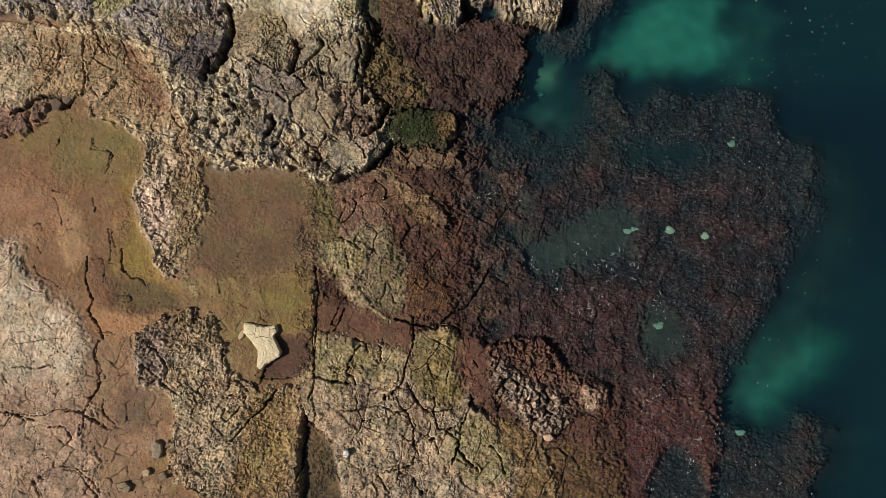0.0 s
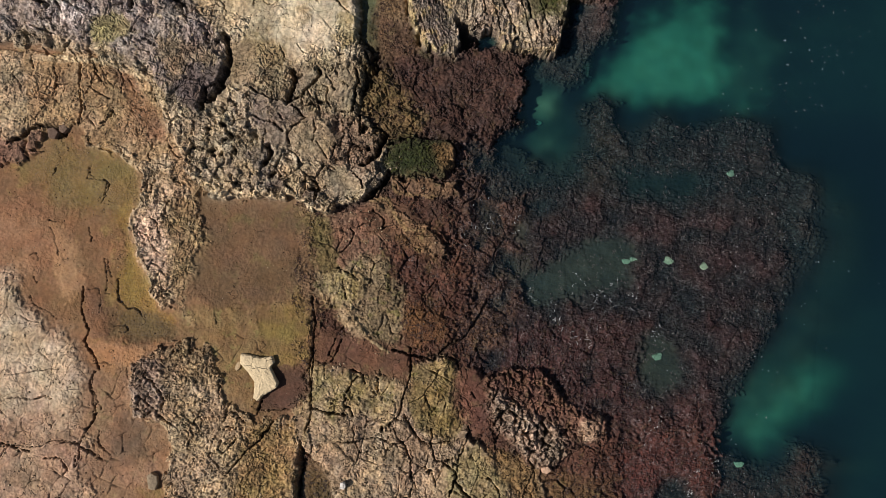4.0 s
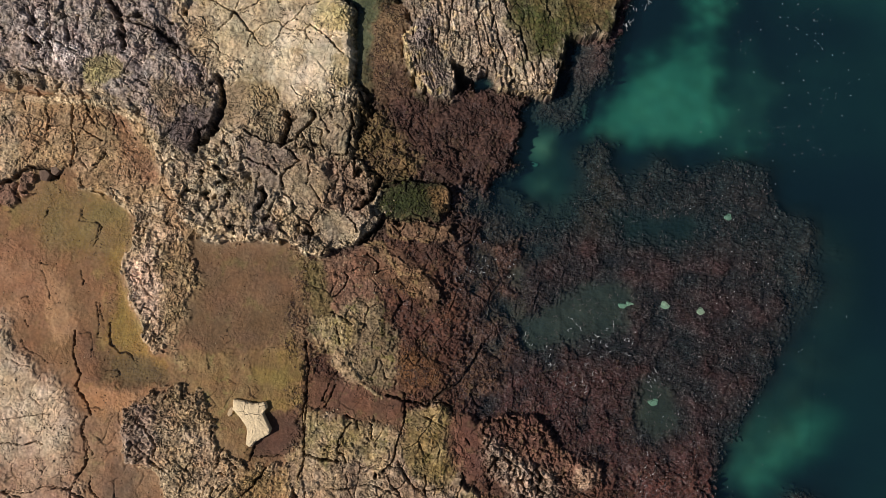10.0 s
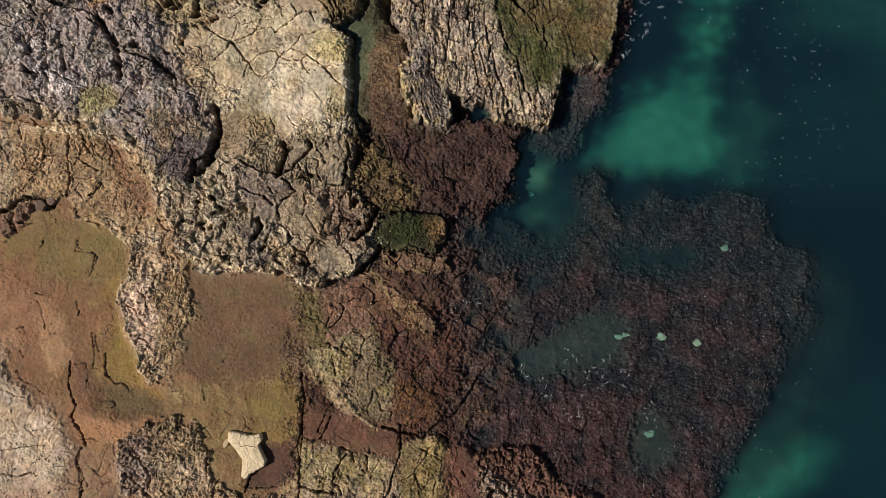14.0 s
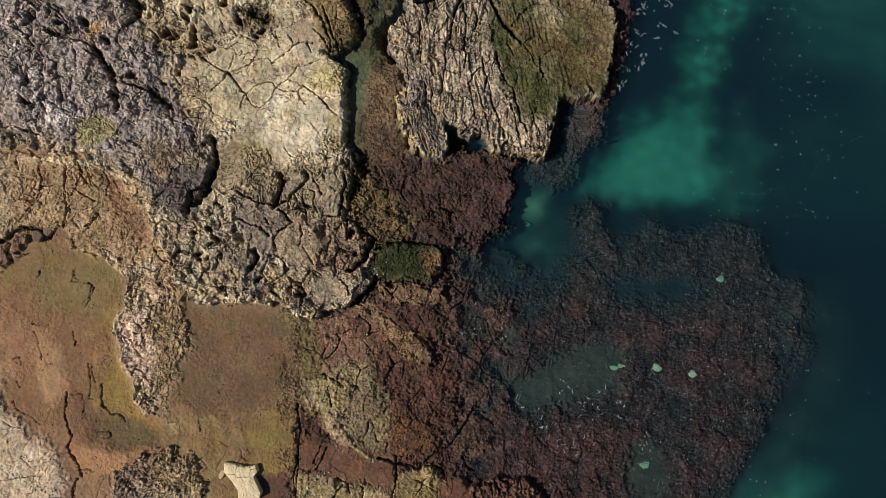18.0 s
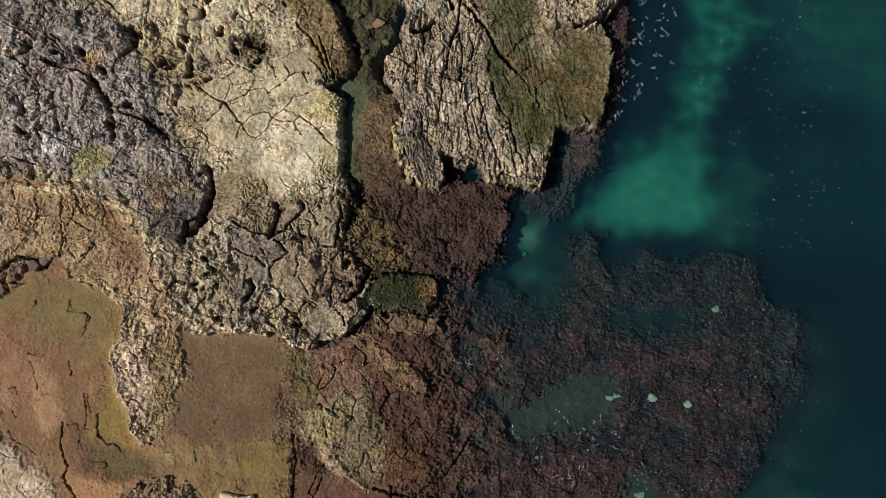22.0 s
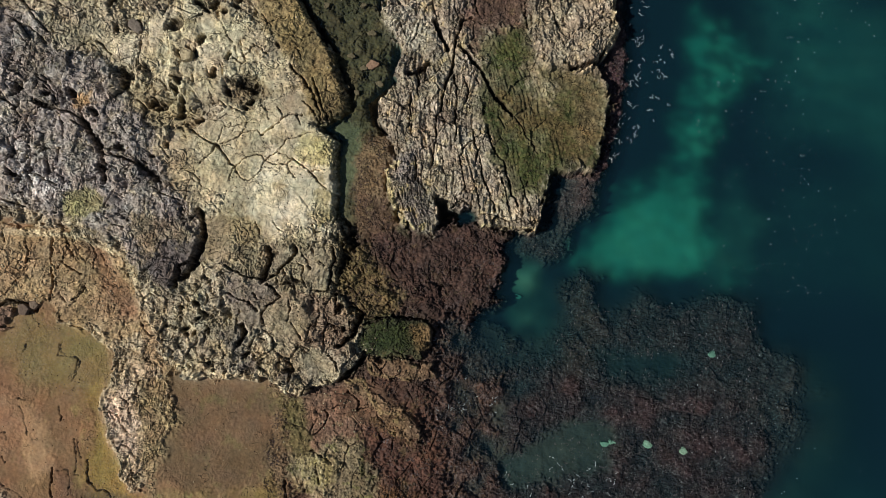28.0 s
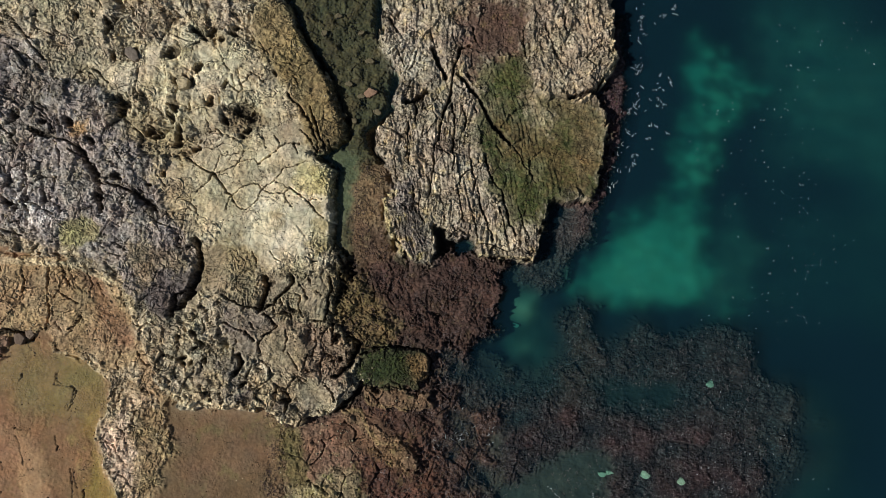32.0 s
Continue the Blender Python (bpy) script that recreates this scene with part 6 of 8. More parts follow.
carve([(-10.15, 5.49), (-9.84, 5.10), (-9.41, 4.93)], 0.03, 0.12)
carve([(-14.07, 4.33), (-14.10, 3.99)], 0.02, 0.10)
carve([(-9.60, 4.17), (-9.37, 3.91), (-9.39, 3.51)], 0.02, 0.10)
carve([(-10.87, 2.30), (-10.44, 2.13), (-10.27, 1.74), (-9.98, 1.57)], 0.03, 0.12)
carve([(-9.92, 3.46), (-10.01, 3.05), (-10.25, 2.75)], 0.03, 0.12)
carve([(-10.53, 2.87), (-10.23, 2.62), (-10.12, 2.23)], 0.03, 0.12)
carve([(-14.10, 2.43), (-13.70, 2.39)], 0.02, 0.10)
carve([(-8.57, 9.54), (-8.41, 9.05), (-8.33, 8.56), (-8.38, 8.09), (-8.53, 7.74)], 0.13, 0.40)
carve([(-8.53, 7.74), (-8.86, 7.61)], 0.08, 0.29)
carve([(-8.99, 7.55), (-8.97, 7.24), (-9.11, 6.94)], 0.1, 0.34)
carve([(-15.55, 11.42), (-15.27, 10.83), (-15.34, 10.32), (-15.04, 9.94)], 0.06, 0.24)
carve([(-14.73, 11.30), (-14.56, 10.80), (-14.65, 10.28), (-14.32, 9.80)], 0.06, 0.24)
carve([(-14.65, 10.28), (-14.07, 10.13), (-13.53, 9.88)], 0.05, 0.21)
carve([(-13.61, 11.20), (-13.58, 10.69)], 0.05, 0.21)
carve([(-12.08, 11.04), (-11.93, 10.64), (-11.98, 10.23)], 0.08, 0.29)
carve([(-10.86, 10.95), (-10.43, 10.69), (-10.11, 10.51)], 0.08, 0.29)
carve([(-13.34, 12.25), (-12.69, 11.90), (-12.22, 11.33)], 0.06, 0.24)
carve([(-16.05, 12.81), (-15.50, 12.56), (-15.15, 12.18)], 0.05, 0.21)
carve([(-14.50, 13.38), (-14.05, 13.01), (-14.08, 12.49)], 0.05, 0.21)
carve([(-11.26, 13.28), (-10.90, 12.90), (-10.95, 12.48)], 0.04, 0.18)
carve([(-15.61, 8.97), (-15.03, 9.13), (-14.41, 8.99)], 0.04, 0.18)
carve([(-10.27, 10.19), (-9.74, 9.94), (-9.22, 9.79)], 0.04, 0.18)
carve([(-16.44, 16.97), (-15.99, 16.60), (-15.52, 16.14), (-15.05, 15.67), (-14.64, 15.30)], 0.07, 0.26)
carve([(-16.28, 15.85), (-15.84, 15.59), (-15.32, 15.44), (-14.64, 14.89)], 0.05, 0.21)
carve([(-15.27, 17.19), (-15.14, 17.00), (-15.31, 16.81), (-15.50, 16.69)], 0.03, 0.16)
carve([(-14.63, 16.95), (-14.46, 16.49), (-14.51, 16.14), (-14.56, 15.72)], 0.03, 0.16)
carve([(-13.71, 16.12), (-13.44, 16.35), (-13.38, 16.66)], 0.03, 0.16)
carve([(-14.46, 16.45), (-14.13, 16.28), (-13.82, 16.21)], 0.03, 0.16)
carve([(-15.57, 15.11), (-15.22, 14.73), (-15.22, 14.33)], 0.03, 0.16)
carve([(-12.88, 15.18), (-12.54, 14.91), (-12.31, 14.73)], 0.06, 0.24)
carve([(-12.64, 16.43), (-12.49, 16.76), (-12.33, 17.08)], 0.1, 0.34)
carve([(-11.32, 15.54), (-11.28, 14.93), (-11.37, 14.42)], 0.03, 0.16)
carve([(-12.06, 14.35), (-12.19, 13.82)], 0.03, 0.16)
carve([(-14.88, 13.75), (-14.44, 13.49), (-14.09, 13.12)], 0.04, 0.18)
carve([(-13.57, 15.11), (-12.95, 14.97), (-12.60, 14.60)], 0.03, 0.16)
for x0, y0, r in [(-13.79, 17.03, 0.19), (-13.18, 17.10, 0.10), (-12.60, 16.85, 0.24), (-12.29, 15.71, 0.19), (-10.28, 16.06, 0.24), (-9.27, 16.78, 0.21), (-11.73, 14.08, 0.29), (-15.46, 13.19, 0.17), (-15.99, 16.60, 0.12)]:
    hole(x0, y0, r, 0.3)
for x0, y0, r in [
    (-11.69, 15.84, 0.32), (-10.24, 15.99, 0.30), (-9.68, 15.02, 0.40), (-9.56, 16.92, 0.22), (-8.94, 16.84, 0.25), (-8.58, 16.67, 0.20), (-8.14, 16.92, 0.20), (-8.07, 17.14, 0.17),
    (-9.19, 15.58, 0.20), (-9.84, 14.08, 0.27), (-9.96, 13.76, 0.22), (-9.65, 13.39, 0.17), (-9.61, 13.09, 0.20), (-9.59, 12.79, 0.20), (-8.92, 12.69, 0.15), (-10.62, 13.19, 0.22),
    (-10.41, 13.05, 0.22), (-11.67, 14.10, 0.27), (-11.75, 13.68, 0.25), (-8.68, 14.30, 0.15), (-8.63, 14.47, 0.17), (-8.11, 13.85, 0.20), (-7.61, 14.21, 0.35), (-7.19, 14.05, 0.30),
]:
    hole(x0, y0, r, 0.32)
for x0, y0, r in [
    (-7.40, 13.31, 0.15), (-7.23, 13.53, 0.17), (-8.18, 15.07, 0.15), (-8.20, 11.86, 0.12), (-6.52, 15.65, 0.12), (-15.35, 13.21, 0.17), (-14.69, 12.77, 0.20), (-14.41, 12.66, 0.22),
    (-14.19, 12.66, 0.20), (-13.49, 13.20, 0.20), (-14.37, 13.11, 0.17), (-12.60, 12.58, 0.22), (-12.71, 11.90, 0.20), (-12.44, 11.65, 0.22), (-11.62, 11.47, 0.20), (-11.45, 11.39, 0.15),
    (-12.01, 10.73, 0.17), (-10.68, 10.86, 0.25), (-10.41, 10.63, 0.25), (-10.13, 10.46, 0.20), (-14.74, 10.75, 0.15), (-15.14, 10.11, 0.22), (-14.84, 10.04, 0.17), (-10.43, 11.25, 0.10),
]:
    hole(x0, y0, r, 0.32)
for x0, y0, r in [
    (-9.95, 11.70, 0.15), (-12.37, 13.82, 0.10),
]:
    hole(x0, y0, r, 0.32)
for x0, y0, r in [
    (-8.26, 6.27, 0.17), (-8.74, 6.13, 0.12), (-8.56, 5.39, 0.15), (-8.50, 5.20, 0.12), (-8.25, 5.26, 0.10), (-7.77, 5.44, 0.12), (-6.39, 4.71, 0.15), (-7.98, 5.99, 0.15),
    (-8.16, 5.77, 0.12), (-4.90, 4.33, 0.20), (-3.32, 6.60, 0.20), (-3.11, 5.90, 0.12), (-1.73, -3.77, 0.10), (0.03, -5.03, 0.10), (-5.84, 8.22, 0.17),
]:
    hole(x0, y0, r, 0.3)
H -= CUT
# dark soil, wet weed and the painted shade of the joints and holes
hold = (np.clip(SOIL_SHADE, 0, 0.9) * ease(-0.5, -0.3, H + CUT))[..., None]
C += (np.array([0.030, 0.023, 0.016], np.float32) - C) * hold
# stains that run over neighbouring surfaces alike
stain = 1 + 0.20 * fbm(GX, GY, 1.1, 5, 31, 0.65) * ease(-0.6, -0.1, H)
warmth = 0.13 * fbm(GX, GY, 0.7, 5, 41, 0.65)
olive = 0.07 * fbm(GX, GY, 1.3, 5, 44, 0.65) * ease(-0.3, -0.05, H)
C *= stain[..., None] * np.stack([1 + warmth - olive, 1 + 0.5 * olive, 1 - warmth - olive], -1)
# edges that stand out are made paler: sunlit edge highlights put into the colour
worn_lit = np.clip((H - blurred(H, 2)) / 0.028, 0, 1) * (OWNER > 0) * ease(-0.2, 0.4, fbm(GX, GY, 0.5, 3, 47) + 0.1)
C *= (1 + 0.55 * worn_lit)[..., None]
# slow unevenness, and finer grit on all that is dry
H += 0.03 * fbm(GX, GY, 3.0, 2, 7) * (H > -0.7)
H += 0.006 * fbm(GX, GY, 0.11, 2, 8) * ease(-0.2, 0.1, H)
bare = (OWNER > 0) * np.where((PART == PARTS.index("pale_slab")), 0.35, 1.0) * np.where(OWNER == o_sw, 0.5, 1.0) * (1 - 0.8 * WORN)
crumble = ease(-0.35, 0.35, fbm(GX, GY, 0.9, 3, 91))
bent_x, bent_y = GX + 0.05 * perlin(GX / 0.25, GY / 0.25, 92), GY + 0.05 * perlin(GX / 0.25 + 20, GY / 0.25, 93)
H -= bare * (0.008 + 0.075 * crumble) * (ridged(bent_x, bent_y, 0.34, 3, 94) - 0.62)
H += bare * 0.022 * fbm(bent_x, bent_y, 0.13, 2, 97)


# deep heights and colours are blurred, standing in for the water's scattered light
under = ease(-0.62, -0.85, H)
H += (blurred(blurred(H, 5), 5) - H) * under
C += (blurred(blurred(C, 3), 3) - C) * under[..., None]


# ---- materials ----
def material(name):
    m = bpy.data.materials.new(name)
    m.use_nodes = True
    return m, m.node_tree.nodes, m.node_tree.links, m.node_tree.nodes["Principled BSDF"]


def covered(name, rough, spec, grain, stain, bump, lo=0.72, hi=1.3, dark=0.3, crag=1.6, toothed=False):
    """A natural surface: the plan's own colours broken by grain and stains, with fine relief."""
    m, n, l, b = material(name)
    cover = n.new("ShaderNodeAttribute")
    cover.attribute_name = "cover"
    speck, spots, spotted = n.new("ShaderNodeTexNoise"), n.new("ShaderNodeMapRange"), n.new("ShaderNodeMath")
    speck.inputs["Scale"].default_value, speck.inputs["Detail"].default_value = grain * 0.55, 3
    spots.inputs[1].default_value, spots.inputs[2].default_value, spots.inputs[3].default_value, spots.inputs[4].default_value = 0.36, 0.46, 1 - dark, 1.0
    spotted.operation = "MULTIPLY"
    where = n.new("ShaderNodeNewGeometry")
    fine, broad = n.new("ShaderNodeTexNoise"), n.new("ShaderNodeTexNoise")
    fine.inputs["Scale"].default_value, fine.inputs["Detail"].default_value, fine.inputs["Roughness"].default_value = grain * 0.4, 3, 0.55
    broad.inputs["Scale"].default_value, broad.inputs["Detail"].default_value = stain, 4
    ramp = n.new("ShaderNodeMapRange")
    ramp.inputs[1].default_value, ramp.inputs[2].default_value, ramp.inputs[3].default_value, ramp.inputs[4].default_value = 0.37, 0.63, lo, hi
    tone = n.new("ShaderNodeMapRange")
    tone.inputs[1].default_value, tone.inputs[2].default_value, tone.inputs[3].default_value, tone.inputs[4].default_value = 0.3, 0.7, 0.86, 1.14
    both = n.new("ShaderNodeMath")
    both.operation = "MULTIPLY"
    scale = n.new("ShaderNodeVectorMath")
    scale.operation = "SCALE"
    relief_node = n.new("ShaderNodeBump")
    relief_node.inputs["Strength"].default_value, relief_node.inputs["Distance"].default_value = bump, 0.13
    for tex in (fine, broad, speck):
        l.new(where.outputs["Position"], tex.inputs["Vector"])
    l.new(fine.outputs["Fac"], ramp.inputs[0])
    l.new(broad.outputs["Fac"], tone.inputs[0])
    l.new(ramp.outputs[0], both.inputs[0])
    l.new(tone.outputs[0], both.inputs[1])
    l.new(cover.outputs["Color"], scale.inputs[0])
    l.new(speck.outputs["Fac"], spots.inputs[0])
    l.new(spots.outputs[0], spotted.inputs[1])
    if toothed:  # how coarse the cover is from place to place
        tooth, blend, press = n.new("ShaderNodeAttribute"), n.new("ShaderNodeMix"), n.new("ShaderNodeMath")
        tooth.attribute_name = "tooth"
        blend.inputs[2].default_value = 1.05
        press.operation = "MULTIPLY"
        press.inputs[1].default_value = bump
        l.new(tooth.outputs["Fac"], blend.inputs[0])
        l.new(spotted.outputs[0], blend.inputs[3])
        l.new(blend.outputs[0], scale.inputs["Scale"])
        l.new(tooth.outputs["Fac"], press.inputs[0])
        l.new(press.outputs[0], relief_node.inputs["Strength"])
    else:
        l.new(spotted.outputs[0], scale.inputs["Scale"])
    l.new(scale.outputs[0], b.inputs["Base Color"])
    fold, off, size, rough_height = n.new("ShaderNodeTexNoise"), n.new("ShaderNodeMath"), n.new("ShaderNodeMath"), n.new("ShaderNodeMath")
    fold.inputs["Scale"].default_value, fold.inputs["Detail"].default_value, fold.inputs["Roughness"].default_value, fold.inputs["Distortion"].default_value = grain * 0.14, 2, 0.5, 0.9
    off.operation, size.operation, rough_height.operation = "SUBTRACT", "ABSOLUTE", "MULTIPLY_ADD"
    off.inputs[1].default_value, rough_height.inputs[1].default_value = 0.5, crag
    l.new(where.outputs["Position"], fold.inputs["Vector"])
    l.new(fold.outputs["Fac"], off.inputs[0])
    l.new(off.outputs[0], size.inputs[0])
    # the colour darkens along the creases of the relief
    crease, lodged = n.new("ShaderNodeMapRange"), n.new("ShaderNodeMath")
    crease.inputs[1].default_value, crease.inputs[2].default_value, crease.inputs[3].default_value, crease.inputs[4].default_value = 0.004, 0.04, 1 - dark, 1.0
    lodged.operation = "MULTIPLY"
    l.new(size.outputs[0], crease.inputs[0])
    l.new(both.outputs[0], lodged.inputs[0])
    l.new(crease.outputs[0], lodged.inputs[1])
    l.new(lodged.outputs[0], spotted.inputs[0])
    l.new(size.outputs[0], rough_height.inputs[0])
    knobs = n.new("ShaderNodeTexNoise")
    knobs.inputs["Scale"].default_value, knobs.inputs["Detail"].default_value, knobs.inputs["Roughness"].default_value = grain * 0.34, 2, 0.5
    l.new(where.outputs["Position"], knobs.inputs["Vector"])
    l.new(knobs.outputs["Fac"], rough_height.inputs[2])
    calm, calm_range, eased = n.new("ShaderNodeTexNoise"), n.new("ShaderNodeMapRange"), n.new("ShaderNodeMath")  # some faces are worn smooth
    calm.inputs["Scale"].default_value, calm.inputs["Detail"].default_value = 0.9, 3
    calm_range.inputs[1].default_value, calm_range.inputs[2].default_value, calm_range.inputs[3].default_value, calm_range.inputs[4].default_value = 0.40, 0.58, 0.14, 1.2
    eased.operation = "MULTIPLY"
    l.new(where.outputs["Position"], calm.inputs["Vector"])
    l.new(calm.outputs["Fac"], calm_range.inputs[0])
    l.new(rough_height.outputs[0], eased.inputs[0])
    flat, keep, joint = n.new("ShaderNodeAttribute"), n.new("ShaderNodeMapRange"), n.new("ShaderNodeMath")
    flat.attribute_name = "worn_lit"
    keep.inputs[3].default_value, keep.inputs[4].default_value = 1.0, 0.22
    joint.operation = "MULTIPLY"
    l.new(flat.outputs["Fac"], keep.inputs[0])
    l.new(calm_range.outputs[0], joint.inputs[0])
    l.new(keep.outputs[0], joint.inputs[1])
    l.new(joint.outputs[0], eased.inputs[1])
    l.new(eased.outputs[0], relief_node.inputs["Height"])
    l.new(relief_node.outputs[0], b.inputs["Normal"])
    b.inputs["Roughness"].default_value, b.inputs["Specular IOR Level"].default_value = rough, spec
    return m


def jointed(m, scale, width, depth, share):
    """Fine joints: thin lines between cells, broken off here and there, dark and sunk."""
    n, l = m.node_tree.nodes, m.node_tree.links
    b = n["Principled BSDF"]
    where, warp, add, cell = n.new("ShaderNodeNewGeometry"), n.new("ShaderNodeTexNoise"), n.new("ShaderNodeVectorMath"), n.new("ShaderNodeTexVoronoi")
    warp.inputs["Scale"].default_value, warp.inputs["Detail"].default_value = scale * 0.9, 4
    add.operation = "MULTIPLY_ADD"
    add.inputs[1].default_value = (0.6 / scale,) * 3
    cell.feature, cell.voronoi_dimensions = "DISTANCE_TO_EDGE", "2D"
    cell.inputs["Scale"].default_value = scale
    line = n.new("ShaderNodeMapRange")
    line.inputs[1].default_value, line.inputs[2].default_value = width * 0.3, width
    gate, gate_range, top = n.new("ShaderNodeTexNoise"), n.new("ShaderNodeMapRange"), n.new("ShaderNodeMath")
    gate.inputs["Scale"].default_value, gate.inputs["Detail"].default_value = scale * 0.3, 3
    gate_range.inputs[1].default_value, gate_range.inputs[2].default_value = 0.72 - share * 0.4, 0.66 - share * 0.4
    top.operation = "MAXIMUM"
    gap_dark, bump = n.new("ShaderNodeMix"), n.new("ShaderNodeBump")
    gap_dark.data_type = "RGBA"
    gap_dark.inputs[6].default_value = (0.030, 0.022, 0.015, 1)
    bump.inputs["Strength"].default_value, bump.inputs["Distance"].default_value = 1.0, depth
    old_colour, old_normal = b.inputs["Base Color"].links[0].from_socket, b.inputs["Normal"].links[0].from_socket
    l.new(where.outputs["Position"], warp.inputs["Vector"])
    l.new(where.outputs["Position"], gate.inputs["Vector"])
    l.new(warp.outputs["Color"], add.inputs[0])
    l.new(where.outputs["Position"], add.inputs[2])
    l.new(add.outputs[0], cell.inputs["Vector"])
    l.new(cell.outputs["Distance"], line.inputs[0])
    l.new(gate.outputs["Fac"], gate_range.inputs[0])
    l.new(line.outputs[0], top.inputs[0])
    l.new(gate_range.outputs[0], top.inputs[1])
    l.new(top.outputs[0], gap_dark.inputs[0])
    l.new(old_colour, gap_dark.inputs[7])
    l.new(gap_dark.outputs[2], b.inputs["Base Color"])
    l.new(top.outputs[0], bump.inputs["Height"])
    l.new(old_normal, bump.inputs["Normal"])
    l.new(bump.outputs[0], b.inputs["Normal"])
    return m


def veined(m, scale, width, depth, share, dry=False):
    """Hair cracks: wandering lines, broken off here and there, dark and sunk."""
    n, l = m.node_tree.nodes, m.node_tree.links
    b = n["Principled BSDF"]
    where, field, off, size, line = n.new("ShaderNodeNewGeometry"), n.new("ShaderNodeTexNoise"), n.new("ShaderNodeMath"), n.new("ShaderNodeMath"), n.new("ShaderNodeMapRange")
    field.inputs["Scale"].default_value, field.inputs["Detail"].default_value, field.inputs["Roughness"].default_value = scale, 3, 0.5
    off.operation, size.operation = "SUBTRACT", "ABSOLUTE"
    off.inputs[1].default_value = 0.5
    line.inputs[1].default_value, line.inputs[2].default_value = width * 0.35, width
    gate, gate_range, top = n.new("ShaderNodeTexNoise"), n.new("ShaderNodeMapRange"), n.new("ShaderNodeMath")
    gate.inputs["Scale"].default_value, gate.inputs["Detail"].default_value = scale * 0.8, 2
    gate_range.inputs[1].default_value, gate_range.inputs[2].default_value = 0.72 - share * 0.4, 0.66 - share * 0.4
    top.operation = "MAXIMUM"
    shift = n.new("ShaderNodeVectorMath")
    shift.inputs[1].default_value = (31.0, 7.0, 0.0)
    gap_dark, bump = n.new("ShaderNodeMix"), n.new("ShaderNodeBump")
    gap_dark.data_type = "RGBA"
    gap_dark.inputs[6].default_value = (0.030, 0.022, 0.015, 1)
    bump.inputs["Strength"].default_value, bump.inputs["Distance"].default_value = 1.0, depth
    old_colour, old_normal = b.inputs["Base Color"].links[0].from_socket, b.inputs["Normal"].links[0].from_socket
    l.new(where.outputs["Position"], field.inputs["Vector"])
    l.new(where.outputs["Position"], shift.inputs[0])
    l.new(shift.outputs[0], gate.inputs["Vector"])
    l.new(field.outputs["Fac"], off.inputs[0])
    l.new(off.outputs[0], size.inputs[0])
    l.new(size.outputs[0], line.inputs[0])
    l.new(gate.outputs["Fac"], gate_range.inputs[0])
    l.new(line.outputs[0], top.inputs[0])
    l.new(gate_range.outputs[0], top.inputs[1])
    if dry:  # none where the ground lies under the sea
        split, shore, dried = n.new("ShaderNodeSeparateXYZ"), n.new("ShaderNodeMapRange"), n.new("ShaderNodeMath")
        shore.inputs[1].default_value, shore.inputs[2].default_value, shore.inputs[3].default_value, shore.inputs[4].default_value = -0.30, -0.15, 1.0, 0.0
        dried.operation = "MAXIMUM"
        l.new(where.outputs["Position"], split.inputs[0])
        l.new(split.outputs["Z"], shore.inputs[0])
        l.new(top.outputs[0], dried.inputs[0])
        l.new(shore.outputs[0], dried.inputs[1])
        top = dried
    l.new(top.outputs[0], gap_dark.inputs[0])
    l.new(old_colour, gap_dark.inputs[7])
    l.new(gap_dark.outputs[2], b.inputs["Base Color"])
    l.new(top.outputs[0], bump.inputs["Height"])
    l.new(old_normal, bump.inputs["Normal"])
    l.new(bump.outputs[0], b.inputs["Normal"])
    return m


MAT_ROCK = covered("weathered_limestone", 0.92, 0.15, 20.0, 3.0, 1.0, 0.78, 1.64, 0.34, 3.8)
jointed(MAT_ROCK, 1.5, 0.018, 0.03, 0.16)
veined(MAT_ROCK, 2.6, 0.010, 0.03, 0.5)
veined(MAT_ROCK, 6.0, 0.010, 0.02, 0.3)
MAT_MID = covered("jointed_limestone", 0.9, 0.15, 20.0, 2.6, 0.75, 0.82, 1.54, 0.28, 3.0)
jointed(MAT_MID, 1.4, 0.016, 0.03, 0.14)
veined(MAT_MID, 2.4, 0.009, 0.03, 0.5)
veined(MAT_MID, 5.0, 0.009, 0.02, 0.25)
MAT_PALE = covered("bare_limestone", 0.9, 0.15, 18.0, 2.2, 0.5, 0.88, 1.28, 0.2, 2.2)
jointed(MAT_PALE, 1.3, 0.014, 0.03, 0.2)
veined(MAT_PALE, 2.2, 0.007, 0.02, 0.4)
MAT_SOFT = covered("overgrown_limestone", 0.88, 0.15, 20.0, 2.6, 0.5, 0.80, 1.46, 0.30, 2.0)
veined(MAT_SOFT, 2.4, 0.009, 0.03, 0.4)
MAT_GROUND = covered("silt_weed_and_sea_floor", 0.85, 0.15, 24.0, 2.5, 0.95, 0.72, 1.48, 0.26, 1.4, True)
veined(MAT_GROUND, 1.5, 0.004, 0.02, 0.22, True)


